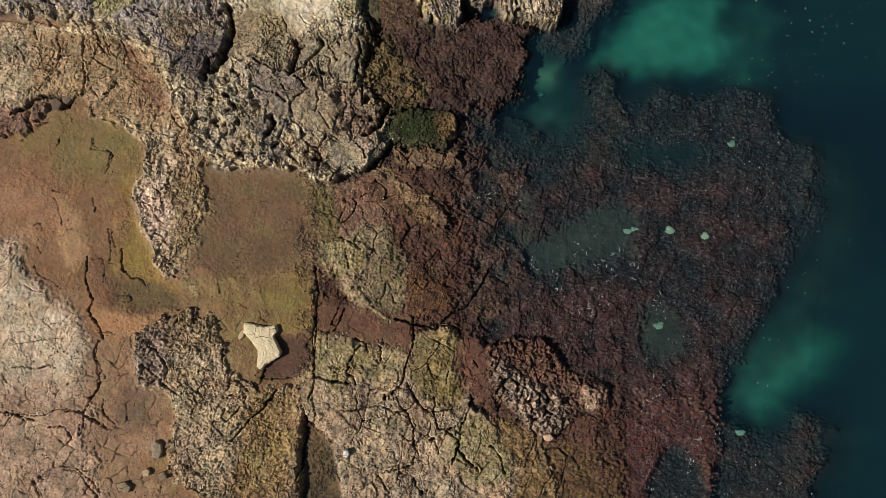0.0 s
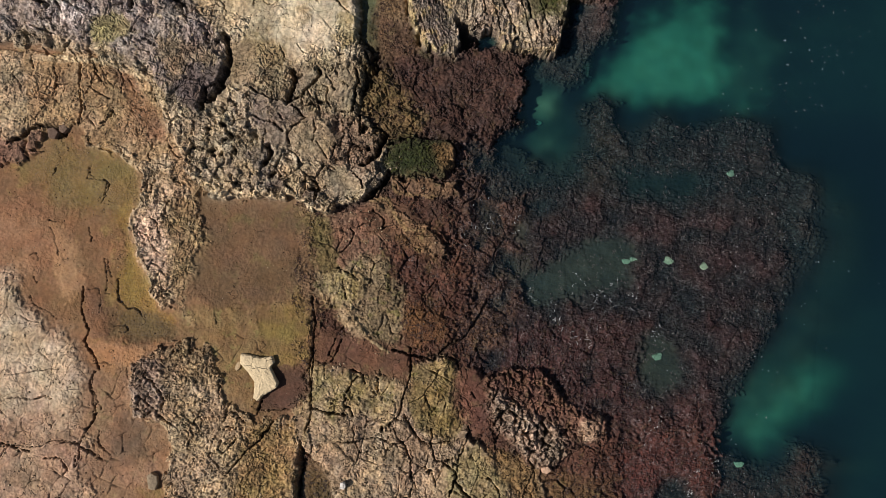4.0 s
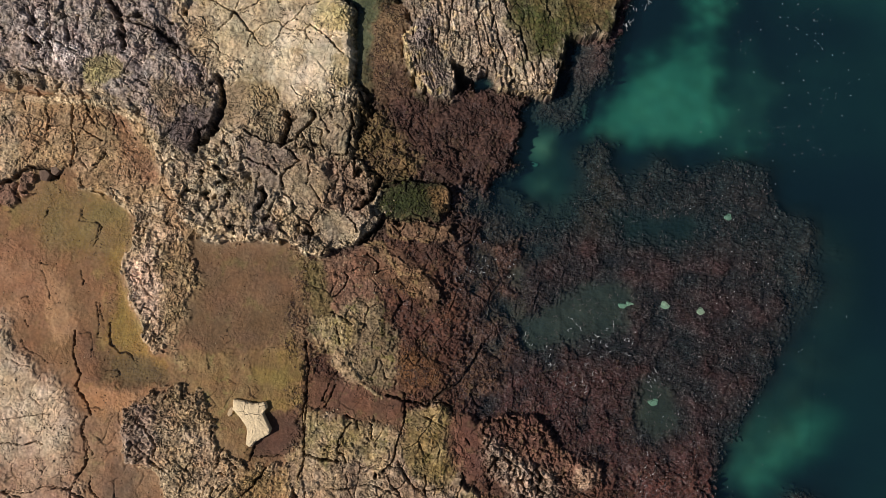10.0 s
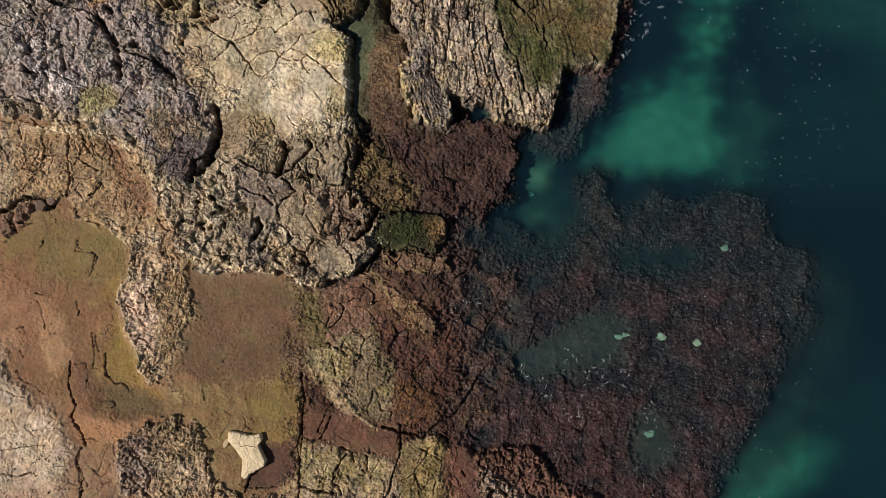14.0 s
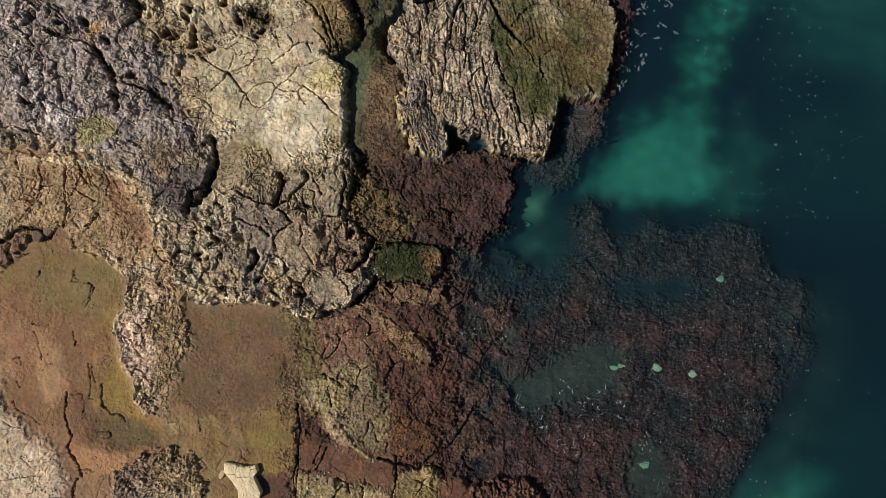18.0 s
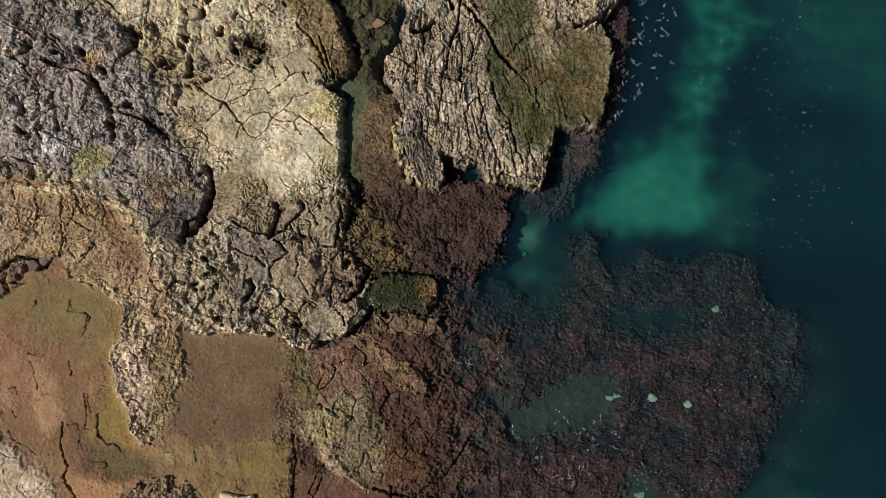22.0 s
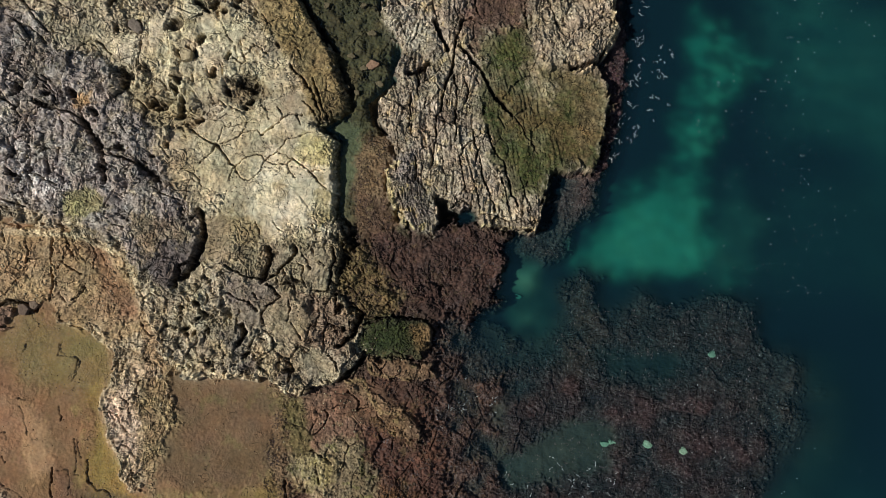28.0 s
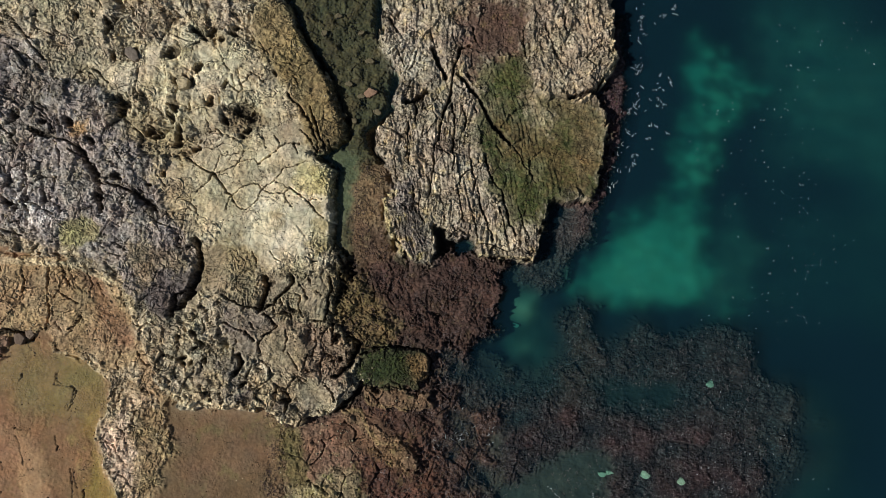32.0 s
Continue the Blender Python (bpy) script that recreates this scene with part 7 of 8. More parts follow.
def threaded(m, scale, width, share):
    """Pale threads netting what lies under the sea: weed, with glints put into the colour."""
    n, l = m.node_tree.nodes, m.node_tree.links
    b = n["Principled BSDF"]
    where, split, low, high, line, gate, span, mixer = (n.new("ShaderNode" + k) for k in ("NewGeometry", "SeparateXYZ", "MapRange", "MapRange", "MapRange", "TexNoise", "MapRange", "Mix"))
    field, off, size = n.new("ShaderNodeTexNoise"), n.new("ShaderNodeMath"), n.new("ShaderNodeMath")
    field.inputs["Scale"].default_value, field.inputs["Detail"].default_value, field.inputs["Distortion"].default_value = scale, 4, 0.8
    gate.inputs["Scale"].default_value, gate.inputs["Detail"].default_value = scale * 0.45, 5
    off.operation, size.operation = "SUBTRACT", "ABSOLUTE"
    off.inputs[1].default_value = 0.5
    for node, (a, c, d, e) in ((line, (width * 0.3, width, 1.0, 0.0)), (span, (0.62 - 0.25 * share, 0.68 - 0.25 * share, 0.0, 1.0)), (low, (-0.78, -0.62, 0.0, 1.0)), (high, (-0.24, -0.12, 1.0, 0.0))):
        node.inputs[1].default_value, node.inputs[2].default_value, node.inputs[3].default_value, node.inputs[4].default_value = a, c, d, e
    mixer.data_type = "RGBA"
    mixer.inputs[7].default_value = (0.17, 0.14, 0.135, 1)
    for tex in (field, gate):
        l.new(where.outputs["Position"], tex.inputs["Vector"])
    l.new(where.outputs["Position"], split.inputs[0])
    l.new(field.outputs["Fac"], off.inputs[0])
    l.new(off.outputs[0], size.inputs[0])
    l.new(size.outputs[0], line.inputs[0])
    l.new(gate.outputs["Fac"], span.inputs[0])
    l.new(split.outputs["Z"], low.inputs[0])
    l.new(split.outputs["Z"], high.inputs[0])
    value = line.outputs[0]
    tooth = n.new("ShaderNodeAttribute")
    tooth.attribute_name = "tooth"
    thick = n.new("ShaderNodeMath")
    thick.operation = "POWER"
    thick.inputs[1].default_value = 1.5
    l.new(tooth.outputs["Fac"], thick.inputs[0])
    for other in (span, low, high, thick):
        times = n.new("ShaderNodeMath")
        times.operation = "MULTIPLY"
        l.new(value, times.inputs[0])
        l.new(other.outputs[0], times.inputs[1])
        value = times.outputs[0]
    old = b.inputs["Base Color"].links[0].from_socket
    l.new(value, mixer.inputs[0])
    l.new(old, mixer.inputs[6])
    l.new(mixer.outputs[2], b.inputs["Base Color"])
    return m


threaded(MAT_GROUND, 3.6, 0.012, 0.9)
threaded(MAT_GROUND, 7.0, 0.015, 0.45)


def water_material(name, ripple=0.5):
    """Water: what lies below shows through it, dimmed by its depth; murk scatters; the sky glints on ripples."""
    m, n, l, b = material(name)
    n.remove(b)
    m.use_transparent_shadow = True
    dim, murk = n.new("ShaderNodeAttribute"), n.new("ShaderNodeAttribute")
    dim.attribute_name, murk.attribute_name = "dim", "murk"
    clear, body, gloss = n.new("ShaderNodeBsdfTransparent"), n.new("ShaderNodeBsdfDiffuse"), n.new("ShaderNodeBsdfGlossy")
    body.inputs["Color"].default_value = (0.0085, 0.0310, 0.0490, 1)
    gloss.inputs["Roughness"].default_value = 0.12
    one, two, fres = n.new("ShaderNodeMixShader"), n.new("ShaderNodeMixShader"), n.new("ShaderNodeFresnel")
    fres.inputs["IOR"].default_value = 1.33
    where, wave, rip = n.new("ShaderNodeNewGeometry"), n.new("ShaderNodeTexNoise"), n.new("ShaderNodeBump")
    wave.inputs["Scale"].default_value, wave.inputs["Detail"].default_value = 4.0, 4
    rip.inputs["Strength"].default_value, rip.inputs["Distance"].default_value = ripple, 0.05
    l.new(where.outputs["Position"], wave.inputs["Vector"])
    l.new(wave.outputs["Fac"], rip.inputs["Height"])
    l.new(rip.outputs[0], gloss.inputs["Normal"])
    l.new(rip.outputs[0], fres.inputs["Normal"])
    l.new(dim.outputs["Color"], clear.inputs["Color"])
    l.new(murk.outputs["Fac"], one.inputs[0])
    l.new(clear.outputs[0], one.inputs[1])
    l.new(body.outputs[0], one.inputs[2])
    l.new(fres.outputs[0], two.inputs[0])
    l.new(one.outputs[0], two.inputs[1])
    l.new(gloss.outputs[0], two.inputs[2])
    l.new(two.outputs[0], n["Material Output"].inputs["Surface"])
    return m


MAT_WATER = water_material("sea_water")
MAT_STILL = water_material("still_pool_water", 0.06)


def plain(name, colour, rough=0.8, spec=0.3, grain=30.0):
    m, n, l, b = material(name)
    tex, mixer, bump = n.new("ShaderNodeTexNoise"), n.new("ShaderNodeMix"), n.new("ShaderNodeBump")
    where = n.new("ShaderNodeNewGeometry")
    tex.inputs["Scale"].default_value, tex.inputs["Detail"].default_value = grain, 5
    mixer.data_type = "RGBA"
    c = rgb(*colour)
    mixer.inputs[6].default_value, mixer.inputs[7].default_value = (*(c * 0.6), 1), (*np.minimum(c * 1.35, 1), 1)
    bump.inputs["Strength"].default_value, bump.inputs["Distance"].default_value = 0.6, 0.03
    l.new(where.outputs["Position"], tex.inputs["Vector"])
    l.new(tex.outputs["Fac"], mixer.inputs[0])
    l.new(mixer.outputs[2], b.inputs["Base Color"])
    l.new(tex.outputs["Fac"], bump.inputs["Height"])
    l.new(bump.outputs[0], b.inputs["Normal"])
    b.inputs["Roughness"].default_value, b.inputs["Specular IOR Level"].default_value = rough, spec
    return m


# ---- from the plan to meshes ----
def sheet(name, co, faces, mat, colours=None, extra=(), parent=None):
    """One mesh object from arrays of vertices and quads, with point colours."""
    me = bpy.data.meshes.new(name)
    me.vertices.add(len(co))
    me.vertices.foreach_set("co", np.ascontiguousarray(co, np.float32).ravel())
    me.loops.add(faces.size)
    me.loops.foreach_set("vertex_index", faces.astype(np.int32).ravel())
    me.polygons.add(len(faces))
    me.polygons.foreach_set("loop_start", np.arange(0, faces.size, faces.shape[1], dtype=np.int32))
    me.polygons.foreach_set("use_smooth", np.ones(len(faces), bool))
    if colours is not None:
        att = me.color_attributes.new("cover", "FLOAT_COLOR", "POINT")
        att.data.foreach_set("color", np.concatenate([colours, np.ones((len(co), 1))], 1).astype(np.float32).ravel())
    for key, values in extra:
        if values.ndim == 2:
            att = me.color_attributes.new(key, "FLOAT_COLOR", "POINT")
            att.data.foreach_set("color", np.concatenate([values, np.ones((len(co), 1))], 1).astype(np.float32).ravel())
        else:
            att = me.attributes.new(key, "FLOAT", "POINT")
            att.data.foreach_set("value", values.astype(np.float32))
    me.materials.append(mat)
    me.update(calc_edges=True)
    ob = new(name, me)
    if parent:
        ob.parent = parent
    return ob


NY, NX = GX.shape
CO = np.stack([GX, GY, H], -1).reshape(-1, 3).astype(np.float32)
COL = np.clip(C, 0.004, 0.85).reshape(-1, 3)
index = np.arange(NY * NX).reshape(NY, NX)
QUADS = np.stack([index[:-1, :-1], index[:-1, 1:], index[1:, 1:], index[1:, :-1]], -1).reshape(-1, 4)
PIECE = np.zeros(GX.shape, np.int64)
for number, (label, block) in enumerate(OUTCROPS, 1):
    sel = OWNER == number
    wx = GX[sel] + 0.22 * perlin(GX[sel] / 0.7, GY[sel] / 0.7, 400 + number)
    wy = GY[sel] + 0.22 * perlin(GX[sel] / 0.7 + 50, GY[sel] / 0.7, 500 + number)
    f1, edge, ci, cj, dx, dy = cells(wx, wy, block, 600 + number)
    PIECE[sel] = number * 1000000 + (ci + 100) * 1000 + (cj + 100)
QPART = PART[:-1, :-1].ravel()
QP = PIECE[:-1, :-1].copy()
# every slab is one connected piece; crumbs stay with the ground
node = np.arange(QP.size).reshape(QP.shape)
across, down = QP[:, :-1] == QP[:, 1:], QP[:-1] == QP[1:]
ea = np.concatenate([node[:, :-1][across], node[:-1][down]])
eb = np.concatenate([node[:, 1:][across], node[1:][down]])
root = np.arange(QP.size)
for _ in range(60):
    ra, rb = root[ea], root[eb]
    differ = ra != rb
    if not differ.any():
        break
    ea, eb, ra, rb = ea[differ], eb[differ], ra[differ], rb[differ]
    np.minimum.at(root, np.maximum(ra, rb), np.minimum(ra, rb))
    for _ in range(6):
        root = root[root]
QP = QP.ravel()
names, inverse, count = np.unique(root, return_inverse=True, return_counts=True)
small = (count < 170)[inverse]
OWN = np.where(small, 0, QP // 1000000)
QP = np.where(OWN > 0, root + 1, 0)


def skirted(co, faces, drop):
    """Adds sides down from the open edges, so that a piece is solid to its foot."""
    e = np.concatenate([faces[:, [k, (k + 1) % 4]] for k in range(4)])
    key = np.sort(e, 1)
    key = key[:, 0].astype(np.int64) * (len(co) + 1) + key[:, 1]
    _, first, count = np.unique(key, return_index=True, return_counts=True)
    rim = e[first[count == 1]]
    own, back = np.unique(rim, return_inverse=True)
    back = back.reshape(rim.shape)
    low = co[own] - np.array([0, 0, drop], np.float32)
    base = len(co)
    walls = np.stack([rim[:, 1], rim[:, 0], base + back[:, 0], base + back[:, 1]], 1)
    return np.concatenate([co, low]), np.concatenate([faces, walls]), own


def cut_out(quads):
    used, faces = np.unique(quads, return_inverse=True)
    return used, faces.reshape(quads.shape)


# the ground: fine near the camera's way, coarse beneath and out to the horizon
order = np.argsort(QP, kind="stable")
ids, starts = np.unique(QP[order], return_index=True)
groups = np.split(order, starts[1:])
far = np.concatenate([-np.geomspace(1500, 20, 14), np.arange(-18, 18.1, 1.0), np.geomspace(20, 1500, 14)])
FX, FY = np.meshgrid(far, far)
shore = ease(3.0, 9.0, FX - 0.12 * FY + 1.2 * fbm(FX, FY, 9.0, 3, 71))
FZ = -0.55 - 0.75 * shore
out = np.maximum(np.maximum(-18.4 - FX, FX - 17.5), np.maximum(-10.2 - FY, FY - 22.1))
FZ = FZ + ease(0, 1.5, out) * (1 - shore) * (0.62 + 0.15 * fbm(FX, FY, 3.0, 3, 72))
FZ = np.where(out < 0, -5.2, FZ)
fidx = np.arange(FX.size).reshape(FX.shape)
FQ = np.stack([fidx[:-1, :-1], fidx[:-1, 1:], fidx[1:, 1:], fidx[1:, :-1]], -1).reshape(-1, 4)
ground_used, ground_faces = cut_out(QUADS[groups[0]])
fcol = rgb(128, 108, 82) * (1 - shore[..., None]) + rgb(40, 44, 44) * shore[..., None]
g_co = np.concatenate([CO[ground_used], np.stack([FX, FY, FZ], -1).reshape(-1, 3)])
g_col = np.concatenate([COL[ground_used], fcol.reshape(-1, 3)])
TOOTH = 0.38 + 0.62 * np.maximum(ease(0.1, 0.4, WET), ease(-0.2, -0.35, H))
TOOTH = (TOOTH * (1 - 0.92 * ease(-0.62, -0.8, H)) * (1 - 0.85 * SAND)).ravel()
ground = sheet("ground", g_co, np.concatenate([ground_faces, FQ + len(ground_used)]), MAT_GROUND, g_col,
               extra=(("tooth", np.concatenate([TOOTH[ground_used], np.full(FX.size, 0.3)])),))
tagged(ground, "silted rock shelf, weed-covered reef and sandy sea floor", "ground", kind="structure")

# outcrops and their slabs
parents = {}
smooth = WORN.ravel()
for pid, group in zip(ids[1:], groups[1:]):
    number = int(OWN[group[0]])
    if number not in parents:
        parents[number] = tagged(new("limestone_outcrop"), OUTCROPS[number - 1][0], "rock outcrop")
    used, faces = cut_out(QUADS[group])
    co, faces, own = skirted(CO[used], faces, 0.3)
    col = COL[used]
    kind = PARTS[int(np.bincount(QPART[group]).argmax())]
    piece = sheet(kind, co, faces, MAT_PALE if kind in ("pale_slab", "knob") or number == o_sw else MAT_SOFT if kind in ("weedy_ledge", "mossy_block") or number in (o_moss, o_step) else MAT_MID if number in (o_pave, o_shelf) else MAT_ROCK, np.concatenate([col, col[own]]), extra=(("worn_lit", np.concatenate([smooth[used], smooth[used][own]])),), parent=parents[number])
    if kind in PART_LABELS:
        tagged(piece, PART_LABELS[kind])

# ---- the sea ----
wstep = 4
wi, wj = np.arange(0, NY, wstep), np.where(xs[np.arange(NX)] > -6.0)[0][::wstep]
WXX, WYY = np.meshgrid(xs[wj], ys[wi])
soft_h = blurred(blurred(H, 4), 4)[np.ix_(wi, wj)]


def water_light(depth):
    depth = np.clip(depth, 0.0, 6.0)
    return np.exp(-2 * depth[..., None] * np.array([1.95, 0.72, 0.72])), 1 - np.exp(-0.78 * depth)


depth = SEA - soft_h
depth = depth * (1 + 0.22 * fbm(WXX, WYY, 2.2, 4, 81, 0.6) * ease(0.2, 0.5, depth))
dim, murk = water_light(depth)
widx = np.arange(WXX.size).reshape(WXX.shape)
wq = np.stack([widx[:-1, :-1], widx[:-1, 1:], widx[1:, 1:], widx[1:, :-1]], -1).reshape(-1, 4)
channel = (WXX < 0.5) & (WYY > 7.5)
wet_v = ((depth > -0.03) & ~channel).ravel()
wq = wq[wet_v[wq].any(1)]
used, faces = cut_out(wq)
w_co = np.stack([WXX, WYY, np.full(WXX.shape, SEA)], -1).reshape(-1, 3)[used]
x1, y0, y1 = xs[wj][-1], ys[wi][0], ys[wi][-1]
ring = np.array([(x1, y0, SEA), (1500, y0, SEA), (1500, y1, SEA), (x1, y1, SEA),
                 (4, -1500, SEA), (1500, -1500, SEA), (1500, y0, SEA), (4, y0, SEA),
                 (6, y1, SEA), (1500, y1, SEA), (1500, 1500, SEA), (6, 1500, SEA)])
d2, m2 = water_light(np.full(12, 0.85))
sea = sheet("sea", np.concatenate([w_co, ring]), np.concatenate([faces, np.arange(12).reshape(3, 4) + len(w_co)]), MAT_WATER,
            extra=(("dim", np.concatenate([dim.reshape(-1, 3)[used], d2])), ("murk", np.concatenate([murk.ravel()[used], m2]))))
sea.visible_shadow = False
tagged(sea, "clear green sea over a weedy reef and sand patches", "sea", kind="structure")


def pool(points, level, name, label, clear=1.0):
    """Still water that fills a hollow up to its level."""
    w = window(points, 0.3)
    x, y = GX[w][::2, ::2], GY[w][::2, ::2]
    h = H[w][::2, ::2]
    d = inside(points, x, y)
    idx = np.arange(x.size).reshape(x.shape)
    q = np.stack([idx[:-1, :-1], idx[:-1, 1:], idx[1:, 1:], idx[1:, :-1]], -1).reshape(-1, 4)
    ok = ((d > 0) & (level - h > -0.04)).ravel()
    q = q[ok[q].all(1)]
    u, f = cut_out(q)
    co = np.stack([x, y, np.full(x.shape, level)], -1).reshape(-1, 3)[u]
    a, b = water_light((level - h) * clear)
    ob = sheet(name, co, f, MAT_STILL, extra=(("dim", a.reshape(-1, 3)[u]), ("murk", b.ravel()[u] * 0.5)))
    ob.visible_shadow = False
    return tagged(ob, label, "tide pool", kind="structure")


pool([(-7.32, 20.20), (-6.61, 18.56), (-5.75, 17.38), (-4.54, 15.82), (-3.61, 14.88), (-3.58, 13.63), (-4.62, 12.91), (-3.95, 12.36), (-3.73, 9.73), (-3.25, 9.78), (-2.79, 11.05), (-2.81, 13.09), (-3.10, 13.89), (-2.17, 14.81), (-2.12, 16.28), (-2.64, 17.28), (-3.29, 20.61)], -0.02, "channel_pool", "dark green tidal channel over stones", 0.35)
pool([(-14.99, 4.34), (-14.34, 5.62), (-13.08, 5.22), (-11.39, 4.65), (-10.92, 4.07), (-11.16, 2.63), (-10.77, 1.06), (-9.61, -0.44), (-9.07, -0.79), (-9.51, -1.32), (-11.09, -1.35), (-11.91, 0.56), (-11.95, 2.57), (-14.44, 3.16)], -0.035, "silt_pool", "shallow film of water over olive silt", 0.2)
pool([(-4.39, -5.47), (-3.69, -5.22), (-3.21, -6.14), (-2.76, -8.77), (-4.30, -8.90)], -0.13, "fissure_pool", "shallow brown pool in a fissure")


# ---- loose stones ----
def stone(outline, z, height, colour, label, seed, flat=0.6):
    """A loose rock: its outline in plan, rounded sides and an uneven top."""
    cx, cy = np.mean(outline, 0)
    n = 60
    pts = np.array(outline + outline[:1])
    seg = np.concatenate([[0], np.cumsum(np.hypot(*np.diff(pts, axis=0).T))])
    s = np.linspace(0, seg[-1], n, endpoint=False)
    px, py = np.interp(s, seg, pts[:, 0]) - cx, np.interp(s, seg, pts[:, 1]) - cy
    bm = bmesh.new()
    rings = []
    for scale, up in ((0.95, -0.15), (1.0, 0.0), (1.02, 0.5), (1.0, 0.82), (0.94, 0.95), (0.8, 0.99), (0.62, 1.01), (0.44, 1.025), (0.26, 1.035), (0.1, 1.04)):
        ring = []
        for a, b in zip(px, py):
            k = 1 + 0.06 * noise.noise((a * 14, b * 14, up * 2 + seed))
            zz = height * (up + (0.22 if up > 0.8 else 0.08) * (noise.noise((a * scale * 3.5, b * scale * 3.5, seed * 1.7)) + 0.5 * noise.noise((a * scale * 11, b * scale * 11, seed * 2.3))) * flat)
            ring.append(bm.verts.new((a * scale * k, b * scale * k, zz)))
        rings.append(ring)
    for r0, r1 in zip(rings, rings[1:]):
        for k in range(n):
            bm.faces.new((r0[k], r0[(k + 1) % n], r1[(k + 1) % n], r1[k]))
    bm.faces.new(rings[-1])
    bm.faces.new(rings[0][::-1])
    bmesh.ops.recalc_face_normals(bm, faces=bm.faces)
    me = bpy.data.meshes.new("boulder")
    bm.to_mesh(me)
    bm.free()
    me.polygons.foreach_set("use_smooth", np.zeros(len(me.polygons), bool))
    me.materials.append(jointed(plain("stone", colour, 0.9, 0.2, 16.0), 2.6, 0.02, 0.02, 0.42))
    ob = new("boulder", me)
    ob.location = (cx, cy, z)
    return tagged(ob, label, "boulder")


stone([(-6.79, -1.61), (-6.78, -1.94), (-6.50, -2.19), (-6.25, -2.48), (-6.21, -2.71), (-6.21, -3.08), (-6.04, -3.16), (-5.91, -2.96), (-5.71, -2.81), (-5.47, -2.65), (-5.42, -2.51), (-5.61, -2.22), (-5.75, -1.97), (-5.62, -1.79), (-5.70, -1.58), (-5.85, -1.65), (-6.10, -1.69), (-6.46, -1.62)], -0.04, 0.26, (226, 206, 166), "loose pale limestone slab lying on silt", 3)
stone([(-9.54, -5.98), (-9.40, -5.85), (-9.19, -5.95), (-9.13, -6.21), (-9.20, -6.44), (-9.42, -6.39)], 0.0, 0.2, (150, 136, 112), "grey rounded boulder on wet silt", 5)
stone([(-14.44, 5.63), (-14.21, 5.69), (-14.03, 5.54), (-14.12, 5.29), (-14.34, 5.31)], 0.0, 0.16, (112, 94, 80), "dark stone at the edge of the silt basin", 12)
stone([(-14.06, 5.78), (-13.86, 5.84), (-13.72, 5.69), (-13.86, 5.51), (-14.01, 5.58)], 0.0, 0.14, (122, 104, 88), "dark stone at the edge of the silt basin", 13)
stone([(-9.74, -6.91), (-9.60, -6.80), (-9.48, -6.89), (-9.50, -7.04), (-9.69, -7.07)], 0.0, 0.16, (190, 166, 132), "small pale stone on silt", 6)
stone([(-10.58, -7.40), (-10.28, -7.30), (-10.07, -7.47), (-10.12, -7.66), (-10.44, -7.61)], 0.0, 0.18, (150, 132, 104), "weathered stone on silt", 7)
stone([(-9.20, -6.94), (-8.98, -6.84), (-8.84, -7.06), (-9.06, -7.15)], 0.02, 0.18, (132, 116, 92), "grey stone beside the crust", 8)
stone([(-2.95, -5.61), (-2.82, -5.58), (-2.75, -5.73), (-2.82, -5.83), (-2.95, -5.80)], 0.16, 0.12, (238, 230, 215), "small white stone on the pavement", 9)
stone([(3.80, -4.54), (4.03, -4.48), (4.16, -4.61), (4.03, -4.73), (3.85, -4.71)], -0.02, 0.22, (200, 168, 140), "small pinkish stone at the foot of the knoll", 10)
for k, (x0, y0, r) in enumerate([(-3.11, 15.37, 0.22), (-3.42, 15.21, 0.12), (-3.91, 15.61, 0.12), (-2.80, 14.70, 0.14), (-3.57, 14.31, 0.12), (-4.99, 17.38, 0.14), (-3.67, 17.51, 0.12), (-4.55, 18.05, 0.12), (-3.26, 16.51, 0.14), (-3.95, 14.47, 0.10)]):
    ring = [(x0 + r * (1 + 0.3 * math.sin(2 * a + k)) * math.cos(a), y0 + r * (0.75 + 0.2 * math.cos(3 * a + k)) * math.sin(a)) for a in [q * 0.5236 for q in range(12)]]
    tagged(stone(ring, -0.13, 0.16, (146, 116, 94) if k == 0 else (104, 94, 72), "pinkish stone in the tidal channel" if k == 0 else "drowned olive stone in the tidal channel", 40 + k), group="stones in the channel")
stone([(-6.84, -1.85), (-6.76, -1.93), (-6.81, -2.13), (-6.90, -2.21), (-6.97, -2.12), (-6.93, -1.96)], 0.0, 0.12, (190, 168, 132), "small pale sliver of limestone beside a slab", 14)
stone([(-11.83, 15.97), (-11.66, 16.07), (-11.42, 15.93), (-11.29, 15.65), (-11.41, 15.54), (-11.64, 15.62), (-11.82, 15.76)], 0.14, 0.24, (120, 108, 96), "dark stone lodged in a ringed hollow", 15)
stone([(-9.87, 14.99), (-9.61, 15.15), (-9.40, 15.05), (-9.44, 14.77), (-9.71, 14.66)], 0.16, 0.36, (182, 164, 130), "pale block fallen in a hollow", 11)


